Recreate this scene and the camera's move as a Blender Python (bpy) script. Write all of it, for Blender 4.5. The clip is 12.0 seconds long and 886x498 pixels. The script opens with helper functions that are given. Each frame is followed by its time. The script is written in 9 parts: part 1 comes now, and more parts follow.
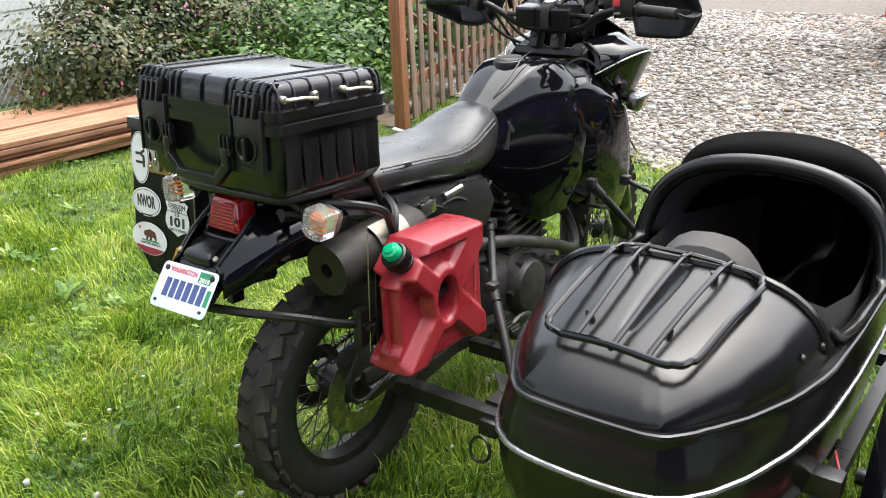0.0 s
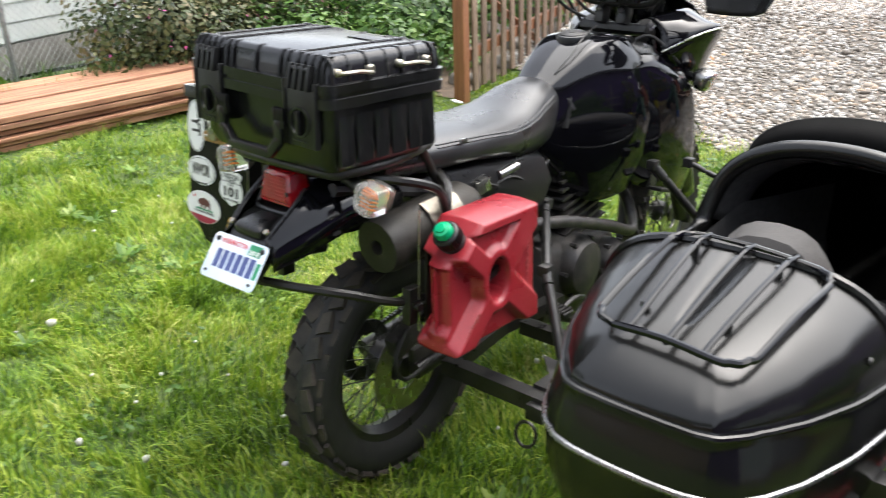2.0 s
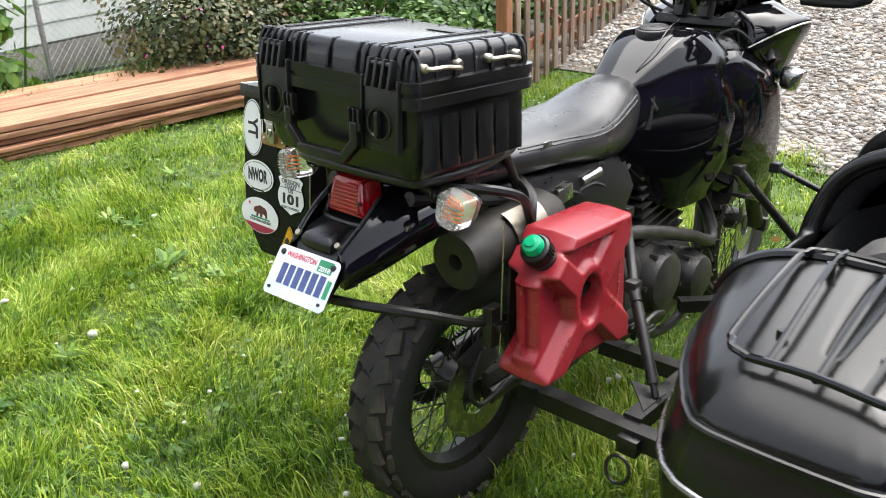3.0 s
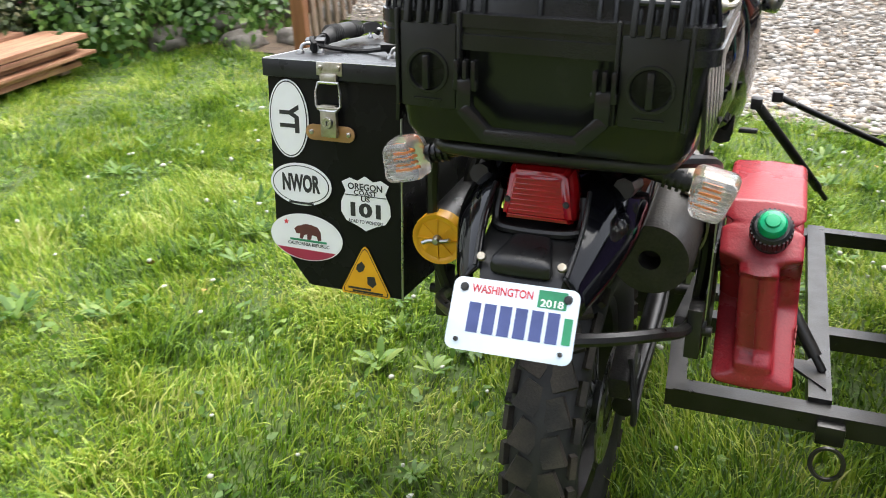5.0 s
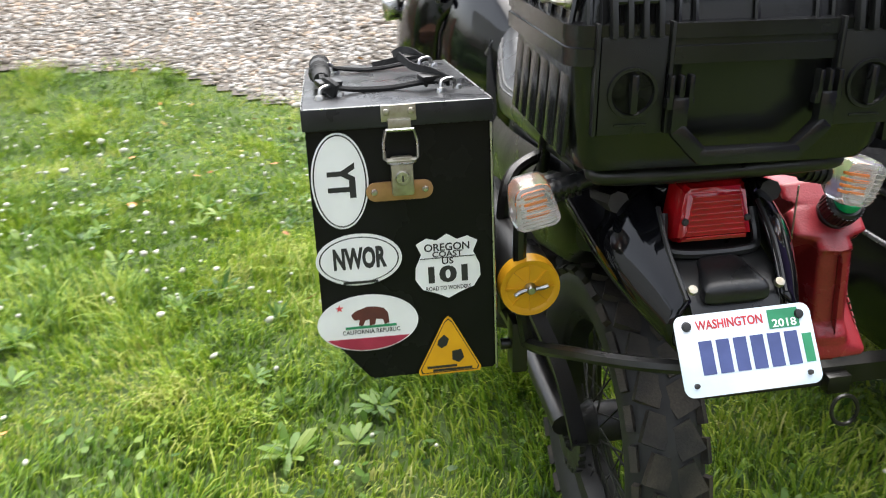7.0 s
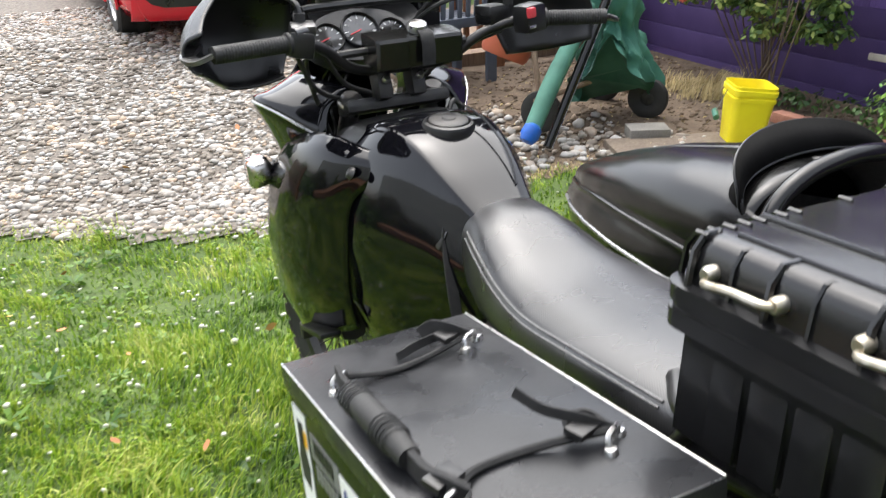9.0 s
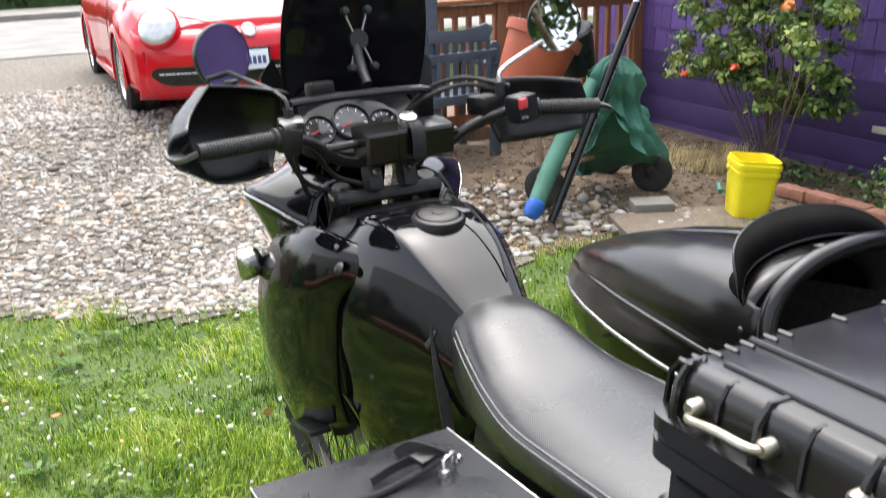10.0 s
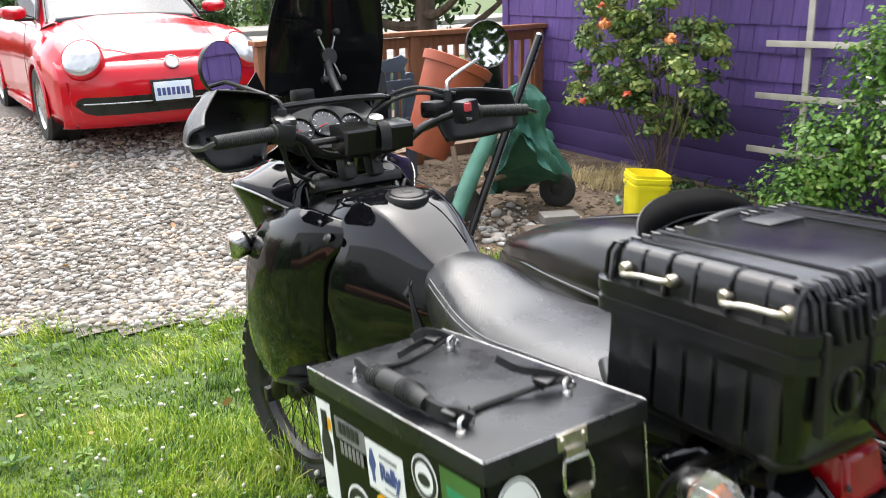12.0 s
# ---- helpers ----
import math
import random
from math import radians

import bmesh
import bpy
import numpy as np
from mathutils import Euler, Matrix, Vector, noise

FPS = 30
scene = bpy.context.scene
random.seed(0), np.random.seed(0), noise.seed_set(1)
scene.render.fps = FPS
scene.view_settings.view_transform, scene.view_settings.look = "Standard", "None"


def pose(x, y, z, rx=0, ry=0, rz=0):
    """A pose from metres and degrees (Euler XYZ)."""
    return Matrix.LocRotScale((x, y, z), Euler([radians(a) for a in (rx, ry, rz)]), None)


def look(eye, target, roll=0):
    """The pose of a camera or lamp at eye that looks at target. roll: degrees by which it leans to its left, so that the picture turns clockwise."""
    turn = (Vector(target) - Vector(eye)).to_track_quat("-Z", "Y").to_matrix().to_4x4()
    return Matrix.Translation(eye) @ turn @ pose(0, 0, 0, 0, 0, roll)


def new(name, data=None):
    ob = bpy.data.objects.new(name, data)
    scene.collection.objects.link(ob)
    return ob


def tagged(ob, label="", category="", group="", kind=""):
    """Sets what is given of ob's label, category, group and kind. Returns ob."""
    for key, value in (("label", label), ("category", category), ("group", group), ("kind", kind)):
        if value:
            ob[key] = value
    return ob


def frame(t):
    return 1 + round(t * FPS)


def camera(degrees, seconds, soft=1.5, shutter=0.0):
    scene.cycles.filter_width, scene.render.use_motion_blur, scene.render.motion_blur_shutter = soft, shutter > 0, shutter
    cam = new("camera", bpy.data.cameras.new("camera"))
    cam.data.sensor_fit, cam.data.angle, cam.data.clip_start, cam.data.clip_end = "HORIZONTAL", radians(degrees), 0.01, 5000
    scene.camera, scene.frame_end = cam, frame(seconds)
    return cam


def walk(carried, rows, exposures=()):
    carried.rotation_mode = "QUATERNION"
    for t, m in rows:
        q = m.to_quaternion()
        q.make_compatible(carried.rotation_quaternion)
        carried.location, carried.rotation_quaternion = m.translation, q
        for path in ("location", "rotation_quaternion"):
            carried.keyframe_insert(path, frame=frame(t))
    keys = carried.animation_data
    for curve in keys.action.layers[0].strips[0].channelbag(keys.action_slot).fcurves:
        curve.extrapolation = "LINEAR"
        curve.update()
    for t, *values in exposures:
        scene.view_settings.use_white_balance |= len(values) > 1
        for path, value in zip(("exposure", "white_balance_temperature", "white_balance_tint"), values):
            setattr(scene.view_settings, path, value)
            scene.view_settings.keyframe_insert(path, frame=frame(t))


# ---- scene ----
cam = camera(55.0, 12.0, soft=0.9, shutter=0.5)
PATH = [
    (0, (1.44, -1.3979, 1.501), (0.6045, -0.2836, 0.9439), -2.19),
    (0.5, (1.447, -1.3757, 1.5047), (0.6181, -0.2534, 0.9539), -1.97),
    (1, (1.458, -1.3262, 1.4938), (0.6354, -0.2142, 0.9137), -2.19),
    (1.5, (1.448, -1.3233, 1.4916), (0.6102, -0.2349, 0.8887), -1.76),
    (2, (1.419, -1.3587, 1.5037), (0.5179, -0.3209, 0.9028), -1.62),
    (2.5, (1.353, -1.4127, 1.4878), (0.3969, -0.4226, 0.8914), -2.06),
    (3, (1.209, -1.3031, 1.4604), (0.2739, -0.2943, 0.8622), -2.1),
    (3.5, (0.989, -1.2859, 1.4284), (0.0982, -0.2432, 0.8207), -4.0),
    (3.7, (0.858, -1.3207, 1.4164), (0.012, -0.2483, 0.7964), -4.9),
    (5.3, (0.174, -1.3673, 1.389), (-0.2332, -0.0976, 0.7021), -1.8),
    (5.5, (0.079, -1.4124, 1.3886), (-0.254, -0.1199, 0.7041), -1.5),
    (6, (-0.128, -1.3545, 1.3512), (-0.374, -0.0459, 0.6605), -1.37),
    (6.5, (-0.293, -1.2925, 1.3667), (-0.3965, 0.0398, 0.6852), -2.58),
    (6.7, (-0.381, -1.2707, 1.3624), (-0.36, 0.0682, 0.6864), -2.04),
    (8.3, (-0.745, -0.8151, 1.4643), (-0.283, 0.4462, 0.7966), -2.76),
    (8.5, (-0.775, -0.6909, 1.4812), (-0.2664, 0.5609, 0.8298), -2.85),
    (9, (-0.755, -0.5432, 1.5238), (-0.1402, 0.675, 0.9008), -1.5),
    (9.5, (-0.696, -0.5045, 1.5346), (-0.0645, 0.7255, 0.9528), -0.7),
    (10, (-0.691, -0.5081, 1.5598), (-0.07, 0.7567, 1.0452), -2.08),
    (10.5, (-0.728, -0.5335, 1.5883), (-0.1086, 0.7722, 1.1863), -2.05),
    (11, (-0.812, -0.5724, 1.5906), (-0.1641, 0.7243, 1.2049), -1.79),
    (11.5, (-0.894, -0.6276, 1.5717), (-0.1419, 0.5894, 1.1208), -0.11),
    (12, (-1.024, -0.805, 1.5519), (-0.2423, 0.3904, 1.0937), -1.33),
]
walk(cam, [(t, look(eye, target, roll)) for t, eye, target, roll in PATH])

# ---- world, sun ----
world = bpy.data.worlds.new("sky")
scene.world = world
world.use_nodes = True
wn = world.node_tree.nodes
sky = wn.new("ShaderNodeTexSky")
sky.sky_type = 'NISHITA'
sky.sun_disc = False
sky.sun_elevation = radians(67)
sky.sun_rotation = radians(16)
sky.air_density = 1.0
sky.dust_density = 3.0
hsv = wn.new("ShaderNodeHueSaturation")
hsv.inputs["Saturation"].default_value = 0.35
world.node_tree.links.new(sky.outputs[0], hsv.inputs["Color"])
world.node_tree.links.new(hsv.outputs[0], wn["Background"].inputs[0])
wn["Background"].inputs[1].default_value = 0.15
sun = new("sun", bpy.data.lights.new("sun", 'SUN'))
sun.data.energy = 1.2
sun.data.angle = radians(80)
sun.data.color = (1.0, 0.96, 0.9)
sun.matrix_world = look((2, 7, 17), (0, 0, 0))
scene.view_settings.exposure = 1.95

# ---- materials ----


def rgb(c):
    return (c[0], c[1], c[2], 1.0)


def material(name, base, second=None, rough=0.5, metal=0.0, scale=30.0, fine=0.0, bump=0.0, bump_scale=200.0, spread=0.5,
             coat=0.0, rough_var=0.0, object_random=0.0, island_random=0.0, stretch=(1, 1, 1), spec=0.5, transmission=0.0, emit=None):
    """A node material: two tones mixed by noise at two scales, a fine relief, uneven gloss."""
    m = bpy.data.materials.new(name)
    m.use_nodes = True
    t = m.node_tree
    n, link = t.nodes, t.links.new
    b = n["Principled BSDF"]
    b.inputs["Metallic"].default_value = metal
    b.inputs["Roughness"].default_value = rough
    b.inputs["Coat Weight"].default_value = coat
    b.inputs["Coat Roughness"].default_value = 0.08
    b.inputs["Specular IOR Level"].default_value = spec
    b.inputs["Transmission Weight"].default_value = transmission
    co = n.new("ShaderNodeTexCoord")
    mp = n.new("ShaderNodeMapping")
    mp.inputs["Scale"].default_value = stretch
    link(co.outputs["Object"], mp.inputs["Vector"])
    n1 = n.new("ShaderNodeTexNoise")
    n1.inputs["Scale"].default_value = scale
    n1.inputs["Detail"].default_value = 6.0
    link(mp.outputs["Vector"], n1.inputs["Vector"])
    ramp = n.new("ShaderNodeMapRange")
    ramp.inputs["From Min"].default_value = 0.5 - 0.3 * spread
    ramp.inputs["From Max"].default_value = 0.5 + 0.3 * spread
    link(n1.outputs["Fac"], ramp.inputs["Value"])
    mix = n.new("ShaderNodeMix")
    mix.data_type = 'RGBA'
    mix.inputs["A"].default_value = rgb(base)
    mix.inputs["B"].default_value = rgb(second if second else [min(1, c * 1.25 + 0.004) for c in base])
    link(ramp.outputs["Result"], mix.inputs["Factor"])
    colour = mix.outputs["Result"]
    n2 = n.new("ShaderNodeTexNoise")
    n2.inputs["Scale"].default_value = bump_scale
    n2.inputs["Detail"].default_value = 4.0
    link(mp.outputs["Vector"], n2.inputs["Vector"])
    if fine:
        mr = n.new("ShaderNodeMapRange")
        mr.inputs["To Min"].default_value = 1.0 - fine
        mr.inputs["To Max"].default_value = 1.0 + fine
        mr.inputs["From Min"].default_value = 0.3
        mr.inputs["From Max"].default_value = 0.7
        link(n2.outputs["Fac"], mr.inputs["Value"])
        h = n.new("ShaderNodeHueSaturation")
        link(mr.outputs["Result"], h.inputs["Value"])
        link(colour, h.inputs["Color"])
        colour = h.outputs["Color"]
    if object_random or island_random:
        src = n.new("ShaderNodeObjectInfo").outputs["Random"] if object_random else n.new("ShaderNodeNewGeometry").outputs["Random Per Island"]
        amount = object_random or island_random
        mr = n.new("ShaderNodeMapRange")
        mr.inputs["To Min"].default_value = 1.0 - amount
        mr.inputs["To Max"].default_value = 1.0 + amount
        link(src, mr.inputs["Value"])
        h = n.new("ShaderNodeHueSaturation")
        link(mr.outputs["Result"], h.inputs["Value"])
        link(colour, h.inputs["Color"])
        colour = h.outputs["Color"]
    link(colour, b.inputs["Base Color"])
    if rough_var:
        mr = n.new("ShaderNodeMapRange")
        mr.inputs["To Min"].default_value = max(0.02, rough - rough_var)
        mr.inputs["To Max"].default_value = min(1.0, rough + rough_var)
        mr.inputs["From Min"].default_value = 0.3
        mr.inputs["From Max"].default_value = 0.7
        link(n1.outputs["Fac"], mr.inputs["Value"])
        link(mr.outputs["Result"], b.inputs["Roughness"])
    if bump:
        bp = n.new("ShaderNodeBump")
        bp.inputs["Strength"].default_value = bump
        bp.inputs["Distance"].default_value = 0.004
        link(n2.outputs["Fac"], bp.inputs["Height"])
        link(bp.outputs["Normal"], b.inputs["Normal"])
    if emit:
        b.inputs["Emission Color"].default_value = rgb(emit[:3])
        b.inputs["Emission Strength"].default_value = emit[3]
    return m


M = {}
M["black_plastic"] = material("black_plastic", (0.006, 0.006, 0.0065), (0.012, 0.012, 0.012), 0.33, scale=14, spec=0.45, bump=0.12, bump_scale=900, rough_var=0.08)
M["case_plastic"] = material("case_plastic", (0.007, 0.007, 0.0075), (0.012, 0.012, 0.0125), 0.2, scale=9, bump=0.05, bump_scale=700, rough_var=0.05, fine=0.15, spec=0.42)
M["gloss_black"] = material("gloss_black", (0.0025, 0.0025, 0.0035), (0.004, 0.004, 0.0055), 0.06, scale=5, rough_var=0.03, spec=0.4)
M["satin_black"] = material("satin_black", (0.004, 0.004, 0.004), (0.007, 0.007, 0.0065), 0.21, scale=4, bump=0.04, bump_scale=400, rough_var=0.05, spec=0.4)
M["bar_black"] = material("bar_black", (0.006, 0.006, 0.006), (0.015, 0.014, 0.013), 0.36, scale=25, bump=0.1, bump_scale=300, rough_var=0.1)
M["rubber"] = material("rubber", (0.011, 0.01, 0.009), (0.045, 0.036, 0.027), 0.7, scale=16, bump=0.3, bump_scale=250, fine=0.2)
M["rubber_side"] = material("rubber_side", (0.01, 0.01, 0.01), (0.018, 0.018, 0.017), 0.65, scale=20, bump=0.1)
M["vinyl"] = material("vinyl", (0.014, 0.014, 0.015), (0.022, 0.022, 0.023), 0.38, scale=8, bump=0.25, bump_scale=500, rough_var=0.08)
M["saddle"] = material("saddle", (0.015, 0.015, 0.016), (0.026, 0.026, 0.027), 0.3, scale=8, rough_var=0.05, spec=0.6)
nt = M["saddle"].node_tree
wave = nt.nodes.new("ShaderNodeTexWave")
wave.inputs["Scale"].default_value = 110.0
wave.inputs["Distortion"].default_value = 1.5
wave.inputs["Detail"].default_value = 1.0
rib_map = nt.nodes.new("ShaderNodeMapping")
rib_map.inputs["Rotation"].default_value = (0.0, 0.0, 0.6)
rib_co = nt.nodes.new("ShaderNodeTexCoord")
rib_bump = nt.nodes.new("ShaderNodeBump")
rib_bump.inputs["Strength"].default_value = 0.06
rib_bump.inputs["Distance"].default_value = 0.002
nt.links.new(rib_co.outputs["Object"], rib_map.inputs["Vector"])
nt.links.new(rib_map.outputs["Vector"], wave.inputs["Vector"])
nt.links.new(wave.outputs["Fac"], rib_bump.inputs["Height"])
nt.links.new(rib_bump.outputs["Normal"], nt.nodes["Principled BSDF"].inputs["Normal"])
M["steel"] = material("steel", (0.55, 0.55, 0.55), (0.4, 0.39, 0.37), 0.3, 1.0, scale=40, bump=0.05, rough_var=0.1)
M["zinc"] = material("zinc", (0.5, 0.48, 0.42), (0.34, 0.3, 0.23), 0.42, 1.0, scale=60, rough_var=0.1)
M["alloy"] = material("alloy", (0.16, 0.16, 0.16), (0.1, 0.1, 0.1), 0.4, 0.9, scale=40, rough_var=0.1)
M["brass"] = material("brass", (0.45, 0.25, 0.11), (0.36, 0.2, 0.09), 0.45, 0.5, scale=50)
M["dark_metal"] = material("dark_metal", (0.03, 0.03, 0.032), (0.06, 0.058, 0.055), 0.45, 0.6, scale=30, bump=0.15, rough_var=0.12)
M["engine"] = material("engine", (0.022, 0.022, 0.023), (0.055, 0.05, 0.046), 0.45, 0.3, scale=22, bump=0.3, bump_scale=150)
M["muffler"] = material("muffler", (0.022, 0.021, 0.019), (0.045, 0.04, 0.034), 0.55, 0.4, scale=18, bump=0.15, rough_var=0.1, fine=0.2)
M["heat_shield"] = material("heat_shield", (0.34, 0.31, 0.25), (0.2, 0.18, 0.15), 0.4, 0.9, scale=20, rough_var=0.15)
M["red_plastic"] = material("red_plastic", (0.21, 0.009, 0.015), (0.29, 0.028, 0.036), 0.3, scale=9, bump=0.15, bump_scale=250, rough_var=0.12, fine=0.12, spread=0.9)
M["green_cap"] = material("green_cap", (0.0, 0.3, 0.12), (0.0, 0.36, 0.16), 0.35, scale=30)
M["white_vinyl"] = material("white_vinyl", (0.84, 0.84, 0.84), (0.78, 0.78, 0.78), 0.4, scale=15)
M["ink"] = material("ink", (0.015, 0.015, 0.016), None, 0.5)
M["red_ink"] = material("red_ink", (0.5, 0.04, 0.05), None, 0.5)
M["maroon"] = material("maroon", (0.3, 0.02, 0.05), None, 0.5)
M["brown_ink"] = material("brown_ink", (0.12, 0.03, 0.025), (0.07, 0.02, 0.02), 0.5)
M["green_ink"] = material("green_ink", (0.02, 0.22, 0.1), None, 0.5)
M["navy_ink"] = material("navy_ink", (0.05, 0.07, 0.2), None, 0.5)
M["yellow"] = material("yellow", (0.75, 0.38, 0.01), (0.68, 0.33, 0.01), 0.4, scale=20)
M["plate_white"] = material("plate_white", (0.78, 0.8, 0.82), (0.62, 0.74, 0.86), 0.35, scale=9)
M["red_lens"] = material("red_lens", (0.35, 0.004, 0.008), (0.25, 0.002, 0.004), 0.15, scale=20, coat=0.5)
M["amber"] = material("amber", (0.75, 0.2, 0.03), (0.65, 0.15, 0.02), 0.2, scale=40)
M["signal_glass"] = material("signal_glass", (0.95, 0.94, 0.92), (0.9, 0.89, 0.88), 0.05, scale=45, transmission=0.92, coat=0.3)
M["mirror"] = material("mirror", (0.85, 0.86, 0.87), (0.84, 0.85, 0.86), 0.02, 1.0)
M["dial_face"] = material("dial_face", (0.02, 0.02, 0.02), (0.06, 0.06, 0.06), 0.15, coat=1.0)
M["screen"] = material("screen", (0.006, 0.006, 0.007), (0.008, 0.008, 0.009), 0.08, scale=3, spec=0.2)
M["thread"] = material("thread", (0.07, 0.07, 0.07), (0.12, 0.12, 0.12), 0.6, scale=200)
M["strap"] = material("strap", (0.008, 0.008, 0.0085), (0.015, 0.015, 0.015), 0.8, scale=80, bump=0.5, bump_scale=900)

# ---- mesh helpers ----
B = pose(0, 0, 0, -3.3)  # the lawn under the motorcycle falls away forwards


def mesh_of(name, bm, mat, smooth=True, angle=38):
    me = bpy.data.meshes.new(name)
    bmesh.ops.recalc_face_normals(bm, faces=bm.faces)
    if smooth:
        lim = radians(angle)
        for f in bm.faces:
            f.smooth = True
        for e in bm.edges:
            if len(e.link_faces) == 2 and e.calc_face_angle(0.0) > lim:
                e.smooth = False
    bm.to_mesh(me)
    bm.free()
    for one in (mat if isinstance(mat, (list, tuple)) else [mat]):
        me.materials.append(M[one] if isinstance(one, str) else one)
    return me


def part(name, bm, mat, parent=None, label="", smooth=True, angle=38):
    """One mesh object, under a thing or under a part."""
    ob = new(name, mesh_of(name, bm, mat, smooth, angle))
    ob.parent = parent
    if label:
        tagged(ob, label)
    return ob


def thing(name, label, category, group="", m=None):
    """An empty at a thing's base that its parts hang from."""
    ob = new(name)
    ob.empty_display_size = 0.05
    tagged(ob, label, category, group)
    ob.matrix_world = m if m is not None else Matrix()
    return ob


def box(bm, size, at=(0, 0, 0), rot=(0, 0, 0), bevel=0.0, taper=1.0, segments=2):
    """A box of that size centred at a place; taper narrows its top."""
    r = bmesh.ops.create_cube(bm, size=1.0)
    vs = r["verts"]
    for v in vs:
        k = taper if v.co.z > 0 else 1.0
        v.co = Vector((v.co.x * size[0] * k, v.co.y * size[1] * k, v.co.z * size[2]))
    if bevel > 0:
        es = {e for v in vs for e in v.link_edges}
        q = bmesh.ops.bevel(bm, geom=list(es), offset=bevel, segments=segments, affect='EDGES', profile=0.6)
        vs = list({v for f in q["faces"] for v in f.verts} | {v for v in vs if v.is_valid})
    bmesh.ops.transform(bm, matrix=pose(*at, *rot), verts=vs)
    return vs


def frame_along(d):
    d = Vector(d).normalized()
    a = Vector((0, 0, 1)) if abs(d.z) < 0.9 else Vector((0, 1, 0))
    u = d.cross(a).normalized()
    return u, d.cross(u).normalized()


def rings(bm, loops, closed=True, cap=True):
    """Faces between loops of points; each loop has as many points."""
    rows = [[bm.verts.new(p) for p in lp] for lp in loops]
    n = len(rows[0])
    for a, b in zip(rows, rows[1:]):
        for i in range(n if closed else n - 1):
            j = (i + 1) % n
            try:
                bm.faces.new((a[i], a[j], b[j], b[i]))
            except ValueError:
                pass
    if cap and closed:
        for r in (rows[0], rows[-1]):
            try:
                bm.faces.new(r)
            except ValueError:
                pass
    return rows


def rod(bm, a, b, r, r2=None, n=12):
    """A round bar from a to b."""
    a, b = Vector(a), Vector(b)
    r2 = r if r2 is None else r2
    u, v = frame_along(b - a)
    c = [(math.cos(2 * math.pi * i / n), math.sin(2 * math.pi * i / n)) for i in range(n)]
    return rings(bm, [[a + r * (u * x + v * y) for x, y in c], [b + r2 * (u * x + v * y) for x, y in c]])


def spline(pts, steps=6):
    """A smooth line through points (Catmull-Rom)."""
    p = [Vector(q) for q in pts]
    p = [p[0] * 2 - p[1]] + p + [p[-1] * 2 - p[-2]]
    out = []
    for i in range(1, len(p) - 2):
        for k in range(steps):
            t = k / steps
            a, b, c, d = p[i - 1], p[i], p[i + 1], p[i + 2]
            out.append(0.5 * ((2 * b) + (c - a) * t + (2 * a - 5 * b + 4 * c - d) * t * t + (3 * b - a - 3 * c + d) * t ** 3))
    out.append(p[-2])
    return out


def tube(bm, pts, r, n=10, steps=6, smooth=True, flat=None, closed=False):
    """A bar swept along points; flat=(w, h) sweeps a strap instead of a round bar. r may be a list, one a point."""
    line = spline(pts, steps) if smooth else [Vector(q) for q in pts]
    loops = []
    u = None
    for i, q in enumerate(line):
        d = (line[min(i + 1, len(line) - 1)] - line[max(i - 1, 0)]).normalized()
        if u is None:
            u, v = frame_along(d)
        else:
            u = (u - d * u.dot(d)).normalized()
            v = d.cross(u).normalized()
        rr = r if not isinstance(r, (list, tuple)) else float(np.interp(i / max(1, len(line) - 1), np.linspace(0, 1, len(r)), r))
        if flat:
            w, h = flat
            loops.append([q + u * x * w / 2 + v * y * h / 2 for x, y in ((-1, -1), (1, -1), (1, 1), (-1, 1))])
        else:
            loops.append([q + rr * (u * math.cos(2 * math.pi * k / n) + v * math.sin(2 * math.pi * k / n)) for k in range(n)])
    return rings(bm, loops)


def lathe(bm, profile, m=None, n=32, arc=360.0):
    """Turns (radius, height) points round the z axis, then places the result by m."""
    m = m if m is not None else Matrix()
    full = arc >= 359.9
    cnt = n if full else n + 1
    loops = []
    for i in range(cnt):
        a = radians(arc) * i / n
        loops.append([m @ Vector((r * math.cos(a), r * math.sin(a), z)) for r, z in profile])
    rows = [[bm.verts.new(p) for p in lp] for lp in loops]
    for i in range(cnt if full else cnt - 1):
        a, b = rows[i], rows[(i + 1) % cnt]
        for k in range(len(profile) - 1):
            ps = []
            for v in (a[k], b[k], b[k + 1], a[k + 1]):
                if all((v.co - w.co).length > 1e-7 for w in ps):
                    ps.append(v)
            if len(ps) > 2:
                try:
                    bm.faces.new(ps)
                except ValueError:
                    pass
    bmesh.ops.remove_doubles(bm, verts=bm.verts, dist=1e-6) if len(bm.verts) < 4000 else None


def plate(bm, outline, thick, m=None, bevel=0.0, holes=None):
    """A flat outline (x, y) given thickness along z, placed by m."""
    m = m if m is not None else Matrix()
    bot = [bm.verts.new(m @ Vector((x, y, -thick / 2))) for x, y in outline]
    top = [bm.verts.new(m @ Vector((x, y, thick / 2))) for x, y in outline]
    n = len(outline)
    fs = [bm.faces.new(bot[::-1]), bm.faces.new(top)]
    for i in range(n):
        fs.append(bm.faces.new((bot[i], bot[(i + 1) % n], top[(i + 1) % n], top[i])))
    if bevel:
        bmesh.ops.bevel(bm, geom=list({e for f in fs[:2] for e in f.edges}), offset=bevel, segments=2, affect='EDGES', profile=0.6)


def rounded(w, h, r, n=5):
    """The outline of a rectangle with round corners."""
    out = []
    for cx, cy, a0 in ((w / 2 - r, h / 2 - r, 0), (-w / 2 + r, h / 2 - r, 90), (-w / 2 + r, -h / 2 + r, 180), (w / 2 - r, -h / 2 + r, 270)):
        for i in range(n + 1):
            a = radians(a0 + 90 * i / n)
            out.append((cx + r * math.cos(a), cy + r * math.sin(a)))
    return out


